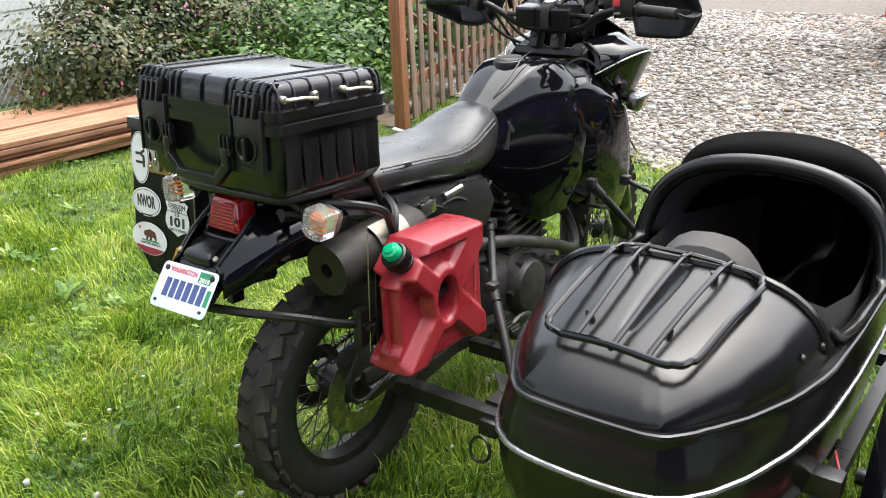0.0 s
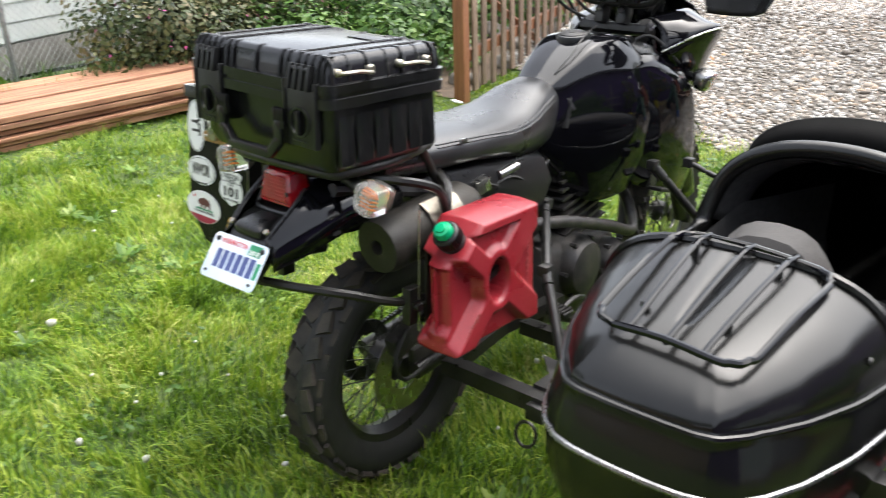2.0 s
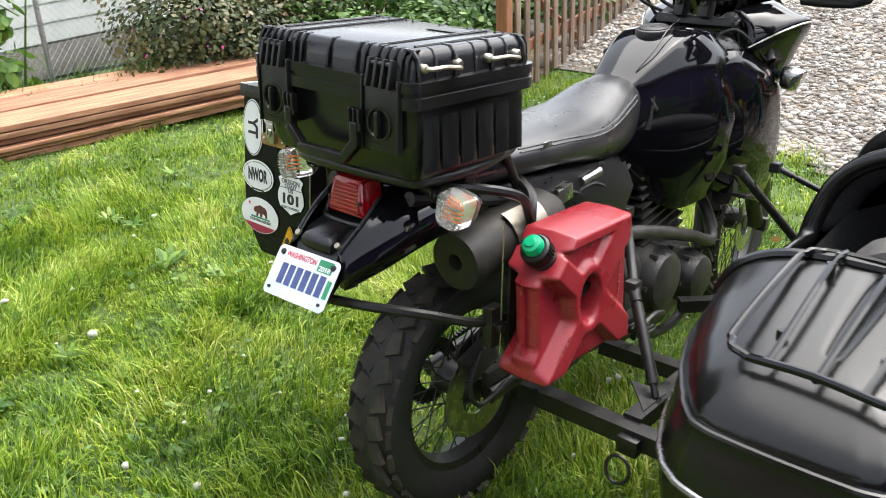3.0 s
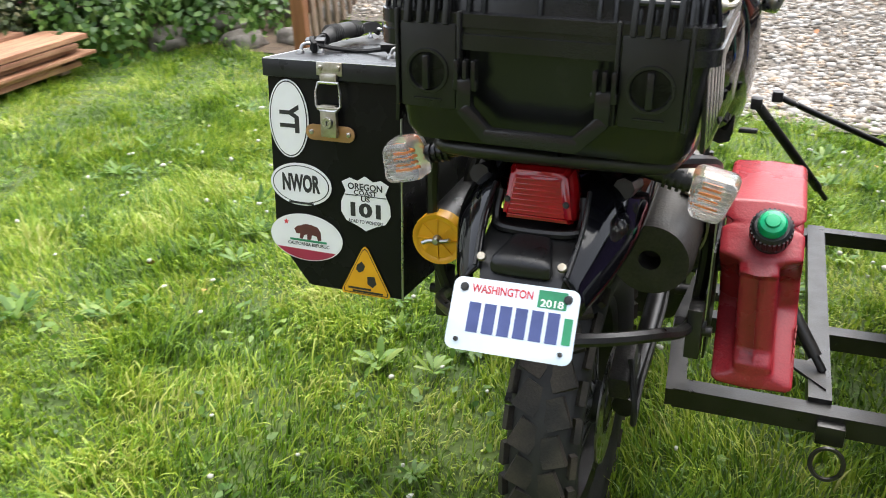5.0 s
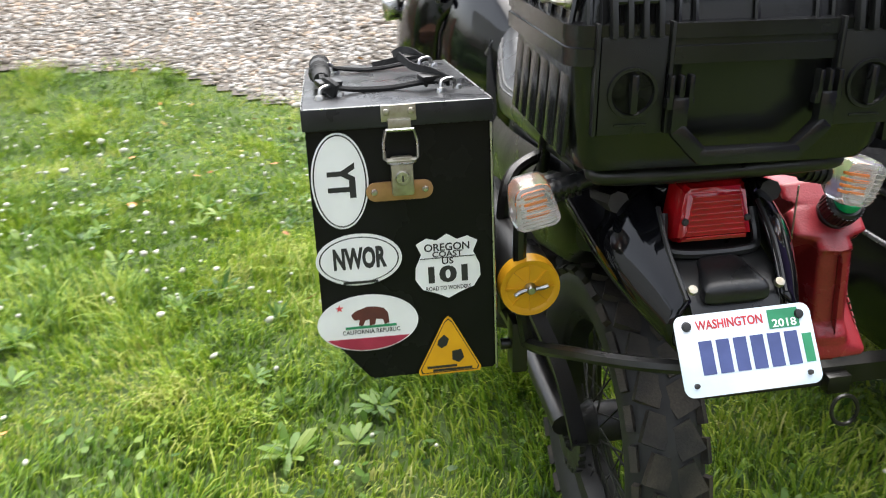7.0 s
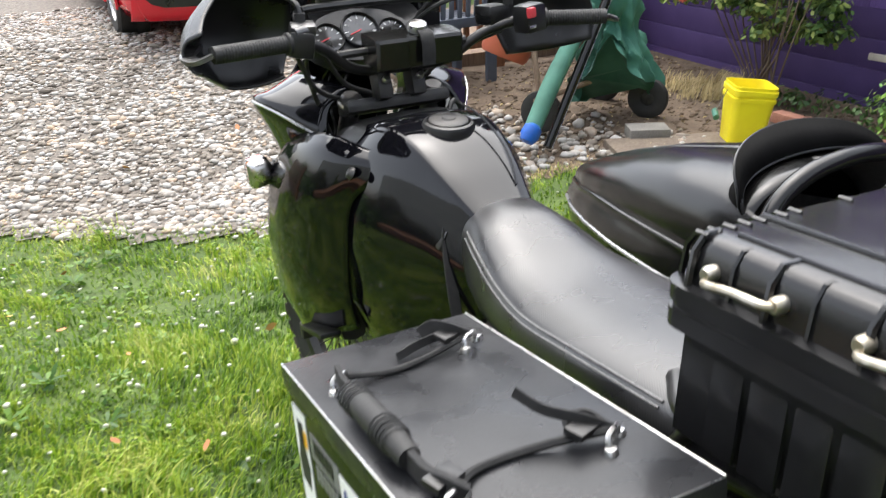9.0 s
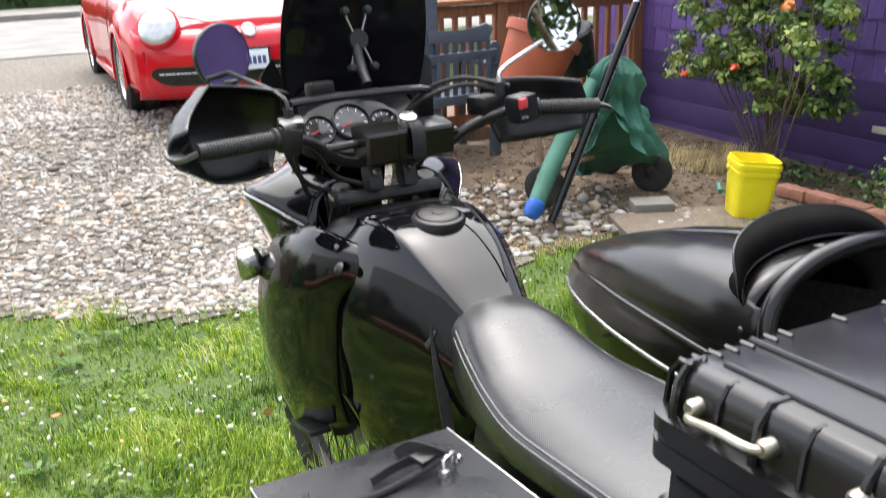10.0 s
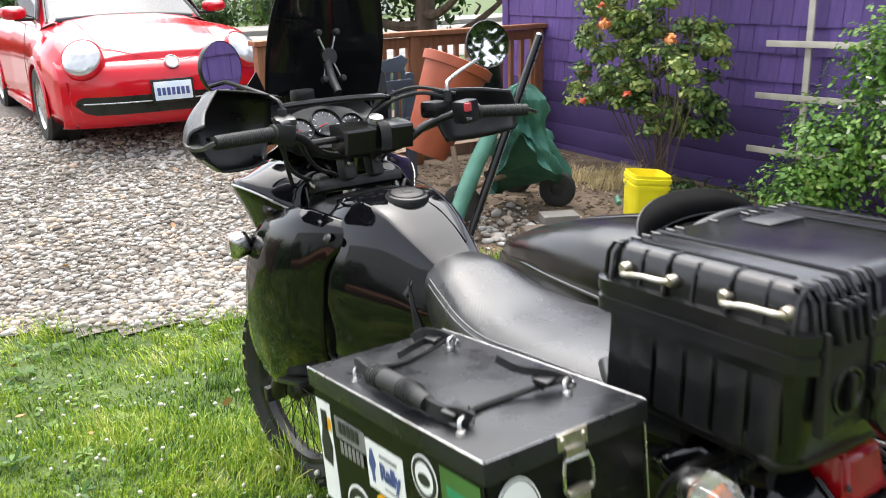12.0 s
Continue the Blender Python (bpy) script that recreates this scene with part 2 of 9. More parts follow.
def oval(w, h, n=40):
    return [(w / 2 * math.cos(2 * math.pi * i / n), h / 2 * math.sin(2 * math.pi * i / n)) for i in range(n)]


def section(w, top, bottom, power=2.6, n=24, x=0.0, y=0.0):
    """A cross-section across the motorcycle at y: a superellipse of half-width w between two heights."""
    zc, h = (top + bottom) / 2, (top - bottom) / 2
    out = []
    for i in range(n):
        a = 2 * math.pi * i / n
        c, s = math.cos(a), math.sin(a)
        out.append((x + w * math.copysign(abs(c) ** (2 / power), c), y, zc + h * math.copysign(abs(s) ** (2 / power), s)))
    return out


def words(name, text, size, m, mat, parent=None, width=None, thick=0.0003):
    """Lettering in the built-in font, turned into a mesh; m is a local pose whose x runs along the line."""
    cu = bpy.data.curves.new(name, 'FONT')
    cu.body, cu.size, cu.align_x, cu.align_y, cu.extrude, cu.resolution_u = text, size, 'CENTER', 'CENTER', thick, 3
    cu.offset = size * (0.045 if size > 0.025 else 0.02 if size > 0.011 else 0.008)
    tmp = bpy.data.objects.new(name, cu)
    scene.collection.objects.link(tmp)
    dg = bpy.context.evaluated_depsgraph_get()
    me = bpy.data.meshes.new_from_object(tmp.evaluated_get(dg))
    bpy.data.objects.remove(tmp)
    xs = [v.co.x for v in me.vertices]
    k = 1.0 if not width else width / (max(xs) - min(xs))
    me.transform(m @ Matrix.Diagonal((k, 1, 1, 1)))
    me.materials.clear()
    me.materials.append(M[mat])
    ob = new(name, me)
    ob.parent = parent
    return ob


def bm_new():
    return bmesh.new()


def patch(grid, nu=5, nv=5):
    """A smooth sheet through a grid of points."""
    rows = [spline(r, nu) for r in grid]
    cols = [spline([r[i] for r in rows], nv) for i in range(len(rows[0]))]
    bm = bm_new()
    rings(bm, cols, closed=False, cap=False)
    return bm


def shell(name, grid, mat, parent, label="", thick=0.006, nu=5, nv=5):
    ob = part(name, patch(grid, nu, nv), mat, parent, label, angle=70)
    md = ob.modifiers.new("thickness", 'SOLIDIFY')
    md.thickness, md.offset = thick, 0.0
    return ob


# ---- the ground ----
DRIVE = ((-30, 1.2), (-8, 0.46), (3.4, -0.196), (4.2, -0.15), (5.4, 0.06), (6.7, 0.29), (9.5, 0.31), (17.0, 0.33), (60, 0.4), (400, 0.4))
YARD = ((-30, 0.9), (-8, 0.35), (0.0, 0.0), (3.4, -0.03), (7.0, 0.0), (12.0, 0.25), (17.0, 0.33), (60, 0.4), (400, 0.4))
EDGE = ((-30, 5.4), (-3.0, 4.85), (-1.5, 4.65), (-0.8, 3.95), (0.2, 3.5), (1.2, 3.4), (1.8, 3.3), (2.5, 3.0), (3.1, 2.5), (3.4, 1.5), (3.5, -20))


def ground_z(x, y):
    """The height of the ground, for numbers or arrays."""
    a = np.interp(y, [p[0] for p in DRIVE], [p[1] for p in DRIVE])
    b = np.interp(y, [p[0] for p in YARD], [p[1] for p in YARD])
    k = np.clip((np.asarray(x) - 1.0) / 1.8, 0, 1)
    k = k * k * (3 - 2 * k)
    return a * (1 - k) + b * k


def edge_y(x):
    """Where the lawn ends and the gravel begins."""
    return np.interp(x, [p[0] for p in EDGE], [p[1] for p in EDGE])


def quick_mesh(name, verts, faces, mat, smooth=False):
    """A mesh from arrays: faces of one size."""
    me = bpy.data.meshes.new(name)
    n, k = faces.shape
    me.vertices.add(len(verts))
    me.vertices.foreach_set("co", verts.astype(np.float32).ravel())
    me.loops.add(n * k)
    me.loops.foreach_set("vertex_index", faces.astype(np.int32).ravel())
    me.polygons.add(n)
    me.polygons.foreach_set("loop_start", np.arange(0, n * k, k, dtype=np.int32))
    me.polygons.foreach_set("loop_total", np.full(n, k, dtype=np.int32))
    if smooth:
        me.polygons.foreach_set("use_smooth", np.ones(n, dtype=bool))
    me.update(calc_edges=True)
    me.materials.append(M[mat] if isinstance(mat, str) else mat)
    return me


# lawn tones darkened to take in the shade grass blades cast on each other
M["soil_lawn"] = material("soil_lawn", (0.03, 0.06, 0.009), (0.07, 0.105, 0.016), 0.9, scale=3.0, bump=0.8, bump_scale=60, fine=0.4, spread=0.8)
M["gravel_bed"] = material("gravel_bed", (0.07, 0.06, 0.05), (0.17, 0.15, 0.125), 0.9, scale=35, bump=1.0, bump_scale=45, fine=0.5, spread=1.0)
M["dirt"] = material("dirt", (0.075, 0.052, 0.034), (0.125, 0.09, 0.06), 0.95, scale=7, bump=0.9, bump_scale=80, fine=0.35)
M["asphalt"] = material("asphalt", (0.15, 0.147, 0.137), (0.21, 0.2, 0.185), 0.9, scale=2, bump=0.5, bump_scale=120, fine=0.2)
M["concrete"] = material("concrete", (0.21, 0.2, 0.18), (0.15, 0.14, 0.125), 0.85, scale=4, bump=0.4, bump_scale=90, fine=0.2)


def sheet(name, xs, ys, lift, mat, keep=None):
    """A grid laid over the ground."""
    X, Y = np.meshgrid(xs, ys)
    Z = ground_z(X, Y) + lift
    V = np.stack([X, Y, Z], -1).reshape(-1, 3)
    w = len(xs)
    i = np.arange(len(ys) - 1)[:, None] * w + np.arange(w - 1)[None, :]
    F = np.stack([i, i + 1, i + w + 1, i + w], -1).reshape(-1, 4)
    if keep is not None:
        c = V[F].mean(1)
        F = F[keep(c[:, 0], c[:, 1])]
    return new(name, quick_mesh(name, V, F, mat, True))


far = np.concatenate([-np.geomspace(400, 16, 12), np.arange(-15, 15.01, 0.2), np.geomspace(16, 400, 12)])
ground = sheet("ground", far, far, 0.0, "soil_lawn")
tagged(ground, "mown lawn sheet of green grass with clover", "lawn", kind="structure")
drive = sheet("road", np.arange(-3.6, 3.9, 0.1), np.arange(2.5, 11.6, 0.1), 0.012, "gravel_bed",
              keep=lambda x, y: (y > edge_y(x) + 0.04 * np.sin(7 * x) - 0.1) & (x > -3.05 - 0.2 * (y - 3.9)) & (x < 1.75 + 0.3 * np.clip(y - 6, 0, 6)))
tagged(drive, "pale grey gravel driveway", "driveway", kind="structure")
yard = sheet("pavement", np.arange(1.4, 4.5, 0.1), np.arange(-2.0, 6.6, 0.1), 0.008, "dirt",
             keep=lambda x, y: (y > edge_y(x) + 0.06 * np.sin(6 * x)) & (x > 1.55 + 0.1 * np.sin(5 * y)))
tagged(yard, "bare brown soil and trodden path beside the house", "soil bed", kind="structure")
bed = sheet("soil_bed", np.arange(-7.0, -2.9, 0.1), np.arange(3.2, 9.0, 0.1), 0.01, "dirt",
            keep=lambda x, y: (x < -3.0) & (y > 3.9 - 0.2 * (x + 3)))
tagged(bed, "dark soil bed behind the picket fence", "soil bed", kind="structure")
street = sheet("street", np.arange(-60, 61, 3.0), np.array([11.6, 12.5, 14, 16, 18.1]), 0.015, "asphalt")
tagged(street, "pale grey asphalt street", "street", kind="structure")
bm = bm_new()
box(bm, (120, 0.2, 0.2), (0, 18.2, ground_z(0, 18.2) + 0.03), bevel=0.02)
tagged(part("kerb", bm, "concrete"), "grey concrete kerb along the street", "kerb", kind="structure")
verge = sheet("verge", np.arange(-60, 61, 3.0), np.array([18.3, 19, 19.8, 20.6]), 0.1, "concrete")
tagged(verge, "pale concrete pavement across the street", "pavement", kind="structure")

# ---- the purple house ----
M["purple"] = material("purple", (0.092, 0.05, 0.2), (0.125, 0.072, 0.25), 0.75, scale=5, bump=0.5, bump_scale=120, fine=0.2, object_random=0.16, stretch=(1, 6, 0.6))
# darker copy of the purple paint: shade on the lower wall is in the colour
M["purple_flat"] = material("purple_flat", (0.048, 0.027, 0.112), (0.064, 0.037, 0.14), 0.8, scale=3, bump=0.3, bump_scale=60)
WALL_X, WALL_Y0, WALL_Y1 = 4.2, -9.0, 5.95
bm = bm_new()
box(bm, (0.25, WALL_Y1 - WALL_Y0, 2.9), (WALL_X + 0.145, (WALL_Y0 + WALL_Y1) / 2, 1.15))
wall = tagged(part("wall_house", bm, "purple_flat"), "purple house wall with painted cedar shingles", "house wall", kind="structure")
bm = bm_new()
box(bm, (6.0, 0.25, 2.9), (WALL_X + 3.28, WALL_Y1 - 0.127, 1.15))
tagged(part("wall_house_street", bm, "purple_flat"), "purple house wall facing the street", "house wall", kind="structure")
M["roof"] = material("roof", (0.16, 0.16, 0.17), (0.23, 0.23, 0.24), 0.9, scale=9, bump=0.5, bump_scale=40)
bm = bm_new()
rings(bm, [[(WALL_X - 0.3, y, 2.56), (WALL_X - 0.3, y, 2.66), (WALL_X + 3.2, y, 3.36), (WALL_X + 6.7, y, 2.66), (WALL_X + 6.7, y, 2.56), (WALL_X + 3.2, y, 3.22)] for y in (WALL_Y0 - 0.3, WALL_Y1 + 0.3)])
tagged(part("roof_house", bm, "roof", smooth=False), "low grey shingled house roof", "roof", kind="structure")

# ---- the motorcycle ----
bike = thing("motorcycle", "black dual-sport motorcycle with stickered luggage on the lawn", "motorcycle", m=B)


def wheel(name, centre, radius, width, rim_r, steer, knobs, spokes=36):
    """A spoked wheel with a knobbly tyre; its axle lies along x."""
    m = Matrix.Translation(centre) @ pose(0, 0, 0, 0, 0, steer) @ pose(0, 0, 0, 0, 90, 0)
    root = new(name)
    root.empty_display_size = 0.05
    root.parent = bike
    bm = bm_new()
    w = width / 2
    prof = [(rim_r, -w * 0.62), (rim_r + 0.02, -w * 0.86), ((rim_r + radius) / 2, -w), (radius - 0.03, -w * 0.92), (radius - 0.012, -w * 0.62), (radius - 0.006, 0),
            (radius - 0.012, w * 0.62), (radius - 0.03, w * 0.92), ((rim_r + radius) / 2, w), (rim_r + 0.02, w * 0.86), (rim_r, w * 0.62), (rim_r, -w * 0.62)]
    lathe(bm, prof, m, 72)
    part("tyre", bm, "rubber_side", root, "worn black knobbly tyre")
    bm = bm_new()
    for i in range(knobs):
        a = 2 * math.pi * i / knobs
        for side in (-1, 1):
            k = m @ Matrix.Rotation(a + side * 0.3 * math.pi / knobs, 4, 'Z') @ Matrix.Translation((radius - 0.01, side * 0.0, side * w * 0.36)) @ pose(0, 0, 0, 24 * side, side * 10, 0)
            vs = box(bm, (0.012, 2 * math.pi * radius / knobs * 0.78, w * 0.66), bevel=0.0)
            bmesh.ops.transform(bm, matrix=k, verts=vs)
            k = m @ Matrix.Rotation(a + math.pi / knobs, 4, 'Z') @ Matrix.Translation((radius - 0.026, 0, side * w * 0.84)) @ pose(0, 0, 0, 0, side * 52, 0)
            vs = box(bm, (0.012, 2 * math.pi * radius / knobs * 0.62, w * 0.4), bevel=0.0)
            bmesh.ops.transform(bm, matrix=k, verts=vs)
    part("tread", bm, "rubber", root)
    bm = bm_new()
    lathe(bm, [(rim_r - 0.018, -w * 0.5), (rim_r + 0.006, -w * 0.66), (rim_r + 0.01, -w * 0.6), (rim_r - 0.004, -w * 0.4), (rim_r - 0.02, 0), (rim_r - 0.004, w * 0.4), (rim_r + 0.01, w * 0.6),
               (rim_r + 0.006, w * 0.66), (rim_r - 0.018, w * 0.5), (rim_r - 0.03, 0), (rim_r - 0.018, -w * 0.5)], m, 60)
    part("rim", bm, "bar_black", root)
    bm = bm_new()
    lathe(bm, [(0, -w * 1.0), (0.03, -w * 1.0), (0.045, -w * 0.6), (0.04, -w * 0.4), (0.04, w * 0.4), (0.045, w * 0.6), (0.03, w), (0, w)], m, 24)
    part("hub", bm, "dark_metal", root)
    bm = bm_new()
    for i in range(spokes):
        a = 2 * math.pi * i / spokes
        s = 1 if i % 2 else -1
        b = a + (0.5 if (i // 2) % 2 else -0.5)
        rod(bm, m @ Vector((0.042 * math.cos(b), 0.042 * math.sin(b), s * w * 0.55)), m @ Vector(((rim_r - 0.02) * math.cos(a), (rim_r - 0.02) * math.sin(a), 0)), 0.0019, n=5)
    part("spokes", bm, "dark_metal", root, smooth=False)
    bm = bm_new()
    lathe(bm, [(0.06, 0.0), (0.12, 0.0), (0.12, 0.004), (0.06, 0.004), (0.06, 0.0)], m @ Matrix.Translation((0, 0, w * 0.95)), 40)
    part("brake_disc", bm, "steel", root)
    return root


REAR = Vector((0, 0.02, 0.318))
FRONT = Vector((-0.01, 1.62, 0.34))
wheel("rear_wheel", REAR, 0.322, 0.132, 0.218, 0, 30)
wheel("front_wheel", FRONT, 0.345, 0.09, 0.268, 7, 34)

# frame, swingarm and engine
bm = bm_new()
for s in (-1, 1):
    tube(bm, [(s * 0.095, 0.02, 0.318), (s * 0.1, 0.2, 0.335), (s * 0.1, 0.5, 0.4)], 0.024, smooth=False)
part("swingarm", bm, "bar_black", bike)
bm = bm_new()
for s in (-1, 1):
    tube(bm, [(s * 0.11, -0.26, 0.88), (s * 0.12, 0.1, 0.8), (s * 0.12, 0.45, 0.72), (s * 0.1, 0.62, 0.5), (s * 0.12, 0.7, 0.24), (s * 0.12, 1.0, 0.24), (s * 0.06, 1.15, 0.6), (s * 0.04, 1.12, 0.95)], 0.016, n=8)
part("frame", bm, "bar_black", bike)
bm = bm_new()
rings(bm, [section(w, t, b, 5, 20, 0.0, y) for y, w, t, b in ((0.5, 0.1, 0.46, 0.28), (0.55, 0.15, 0.52, 0.24), (0.8, 0.15, 0.5, 0.22), (1.0, 0.12, 0.46, 0.24), (1.04, 0.08, 0.42, 0.28))])
box(bm, (0.16, 0.2, 0.36), (0, 0.84, 0.62), (12, 0, 0), 0.015)
for i in range(9):
    box(bm, (0.2, 0.24, 0.008), (0, 0.84 - 0.006 * i, 0.5 + i * 0.03), (12, 0, 0))
part("engine", bm, "engine", bike, "black finned single-cylinder engine")
bm = bm_new()
for s in (-1, 1):
    for q, r, d in (((0.72, 0.42), 0.1, 0.045), ((0.92, 0.37), 0.085, 0.06)):
        lathe(bm, [(0, d), (r * 0.5, d), (r * 0.8, d * 0.8), (r, 0), (r, -0.03)], Matrix.Translation((s * 0.15, *q)) @ pose(0, 0, 0, 0, 90 * s, 0), 28)
        for i in range(6):
            a = i * math.pi / 3
            rod(bm, (s * 0.15, q[0] + r * 0.95 * math.cos(a), q[1] + r * 0.95 * math.sin(a)), (s * 0.172, q[0] + r * 0.95 * math.cos(a), q[1] + r * 0.95 * math.sin(a)), 0.008, n=6)
part("crankcase_cover", bm, "engine", bike)
bm = bm_new()
tube(bm, [(0.05, 0.98, 0.66), (0.1, 1.08, 0.56), (0.16, 1.04, 0.46), (0.17, 0.86, 0.52), (0.17, 0.6, 0.6), (0.16, 0.3, 0.66), (0.155, 0.14, 0.72)], 0.019, n=12)
part("exhaust_pipe", bm, "engine", bike)
bm = bm_new()
mm = Matrix.Translation((0.15, 0.24, 0.77)) @ pose(0, 0, 0, 96, 0, -1)
lathe(bm, [(0, 0.07), (0.04, 0.07), (0.066, 0.11), (0.068, 0.2), (0.068, 0.38), (0.062, 0.402), (0.03, 0.405), (0.018, 0.402), (0.018, 0.36), (0, 0.36)], mm, 40)
muffler = part("muffler", bm, "muffler", bike, "dark weathered steel silencer")
bm = bm_new()
lathe(bm, [(0.074, 0.17), (0.076, 0.28), (0.072, 0.28), (0.07, 0.17), (0.074, 0.17)], mm @ pose(0, 0, 0, 0, 0, -30), 16, 100)
part("heat_shield", bm, "heat_shield", bike, "bare bent metal heat shield")

# tank, seat, side covers
bm = bm_new()
loops = []
for y, wt, zt, w, b in ((0.6, 0.05, 0.955, 0.075, 0.78), (0.66, 0.066, 0.99, 0.105, 0.7), (0.74, 0.084, 1.04, 0.135, 0.64), (0.83, 0.098, 1.085, 0.168, 0.6), (0.93, 0.108, 1.098, 0.195, 0.6), (1.03, 0.108, 1.08, 0.2, 0.62), (1.1, 0.095, 1.04, 0.17, 0.68), (1.13, 0.06, 1.0, 0.1, 0.76)):
    half = [(0.0, zt + 0.006), (wt * 0.5, zt + 0.005), (wt * 0.94, zt), (wt * 1.02, zt - 0.004), (wt * 1.07, zt - 0.012), (wt * 0.55 + w * 0.5, zt - 0.055), (w * 0.97, zt - (zt - b) * 0.35), (w, zt - (zt - b) * 0.5), (w * 0.96, zt - (zt - b) * 0.75), (w * 0.75, b), (0.0, b)]
    loops.append([(x, y, z) for x, z in half] + [(-x, y, z) for x, z in half[-2:0:-1]])
fine = []
for i in range(len(loops[0])):
    fine.append(spline([lp[i] for lp in loops], 5))
rings(bm, [[fine[i][k] for i in range(len(fine))] for k in range(len(fine[0]))])
tank = part("fuel_tank", bm, "gloss_black", bike, "glossy black fuel tank", angle=60)
cap_at = Matrix.Translation((0, 0.852, 1.1)) @ pose(0, 0, 0, 8, 0, 0)
bm = bm_new()
lathe(bm, [(0, 0.012), (0.012, 0.012), (0.014, 0.01), (0.036, 0.01), (0.04, 0.007), (0.041, -0.01), (0, -0.01)], cap_at, 36)
part("fuel_cap", bm, "dark_metal", tank, "dark metal flip fuel cap")
bm = bm_new()
lathe(bm, [(0.041, 0.002), (0.044, 0.006), (0.05, 0.004), (0.053, -0.002), (0.054, -0.016)], cap_at, 36)
part("cap_ring", bm, "black_plastic", tank)

SEAT = ((-0.12, 0.135, 0.945, 0.855), (0.05, 0.15, 0.95, 0.845), (0.22, 0.155, 0.943, 0.84), (0.36, 0.15, 0.936, 0.82), (0.47, 0.132, 0.95, 0.8), (0.56, 0.115, 0.985, 0.79), (0.63, 0.095, 1.0, 0.8), (0.68, 0.08, 0.985, 0.84))
bm = bm_new()
rings(bm, [section(w, t, b, 2.6, 32, 0.0, y) for y, w, t, b in SEAT])
seat = part("seat", bm, "saddle", bike, "black ribbed vinyl saddle with stitched edge", angle=60)

# rear end: rack, tail, lamps, plate
bm = bm_new()
tube(bm, [(-0.1, 0.07, 0.94), (-0.145, 0.0, 0.939), (-0.153, -0.13, 0.938), (-0.15, -0.25, 0.936), (-0.13, -0.31, 0.936), (0.14, -0.312, 0.936), (0.178, -0.27, 0.936), (0.188, -0.15, 0.938), (0.15, 0.0, 0.94), (0.1, 0.07, 0.94)], 0.0125, n=10)
rack = part("luggage_rack", bm, "bar_black", bike, "black tubular tail rack")
for y in (-0.22, -0.08):
    bm = bm_new()
    rod(bm, (-0.15, y, 0.936), (0.18, y, 0.936), 0.01)
    part("cross_tube", bm, "bar_black", rack)
for s in (-1, 1):
    bm = bm_new()
    rod(bm, (s * 0.15, -0.02, 0.94), (s * 0.135, 0.06, 0.83), 0.011)
    part("rack_strut", bm, "bar_black", rack)
    bm = bm_new()
    rod(bm, (s * 0.15, -0.25, 0.936), (s * 0.12, -0.18, 0.88), 0.01)
    part("rack_strut", bm, "bar_black", rack)
bm = bm_new()
rings(bm, [section(w, t, b, 3, 20, 0, y) for y, w, t, b in ((0.0, 0.1, 0.9, 0.84), (-0.12, 0.105, 0.925, 0.83), (-0.22, 0.09, 0.925, 0.82), (-0.26, 0.06, 0.92, 0.83), (-0.268, 0.05, 0.915, 0.84))])
tail = part("tail_cowl", bm, "gloss_black", bike, "glossy black tail cowl")
for s in (-1, 1):
    g = [[(0.062, -0.16, 0.915), (0.066, -0.27, 0.895), (0.068, -0.345, 0.845), (0.06, -0.405, 0.795)],
         [(0.105, -0.13, 0.895), (0.108, -0.26, 0.87), (0.098, -0.345, 0.822), (0.078, -0.412, 0.775)],
         [(0.138, -0.08, 0.85), (0.138, -0.25, 0.826), (0.118, -0.335, 0.785), (0.085, -0.412, 0.745)],
         [(0.13, -0.06, 0.81), (0.126, -0.23, 0.785), (0.1, -0.325, 0.75), (0.07, -0.4, 0.722)]]
    shell("tail_side", [[(s * x, y, z) for x, y, z in r] for r in g], "gloss_black", bike, "glossy black flared tail panel", 0.005)
    bm = bm_new()
    tube(bm, [(s * 0.07, -0.3, 0.885), (s * 0.073, -0.35, 0.846), (s * 0.066, -0.405, 0.797)], 0.0035, n=6)
    part("tail_moulding", bm, "black_plastic", bike)
bm = bm_new()
rings(bm, [[(x, -0.28, 0.836) for x in (-0.075, -0.02, 0.02, 0.075)] + [(x, -0.28, 0.8) for x in (0.075, 0.02, -0.02, -0.075)],
           [(x, -0.36, 0.815) for x in (-0.07, -0.02, 0.02, 0.07)] + [(x, -0.33, 0.78) for x in (0.07, 0.02, -0.02, -0.07)],
           [(x, -0.402, 0.79) for x in (-0.06, -0.02, 0.02, 0.06)] + [(x, -0.385, 0.745) for x in (0.06, 0.02, -0.02, -0.06)],
           [(x, -0.436, 0.72) for x in (-0.05, -0.02, 0.02, 0.05)] + [(x, -0.42, 0.7) for x in (0.05, 0.02, -0.02, -0.05)]])
part("rear_mudguard", bm, "black_plastic", bike)
bm = bm_new()
rings(bm, [section(0.03, 0.828, 0.8, 4, 20, 0, -0.345), section(0.036, 0.826, 0.785, 4, 20, 0, -0.37), section(0.044, 0.818, 0.785, 4, 20, 0, -0.398), section(0.043, 0.812, 0.788, 4, 20, 0, -0.407), section(0.034, 0.806, 0.792, 4, 20, 0, -0.41)])
part("plate_lamp", bm, "black_plastic", bike)
bm = bm_new()
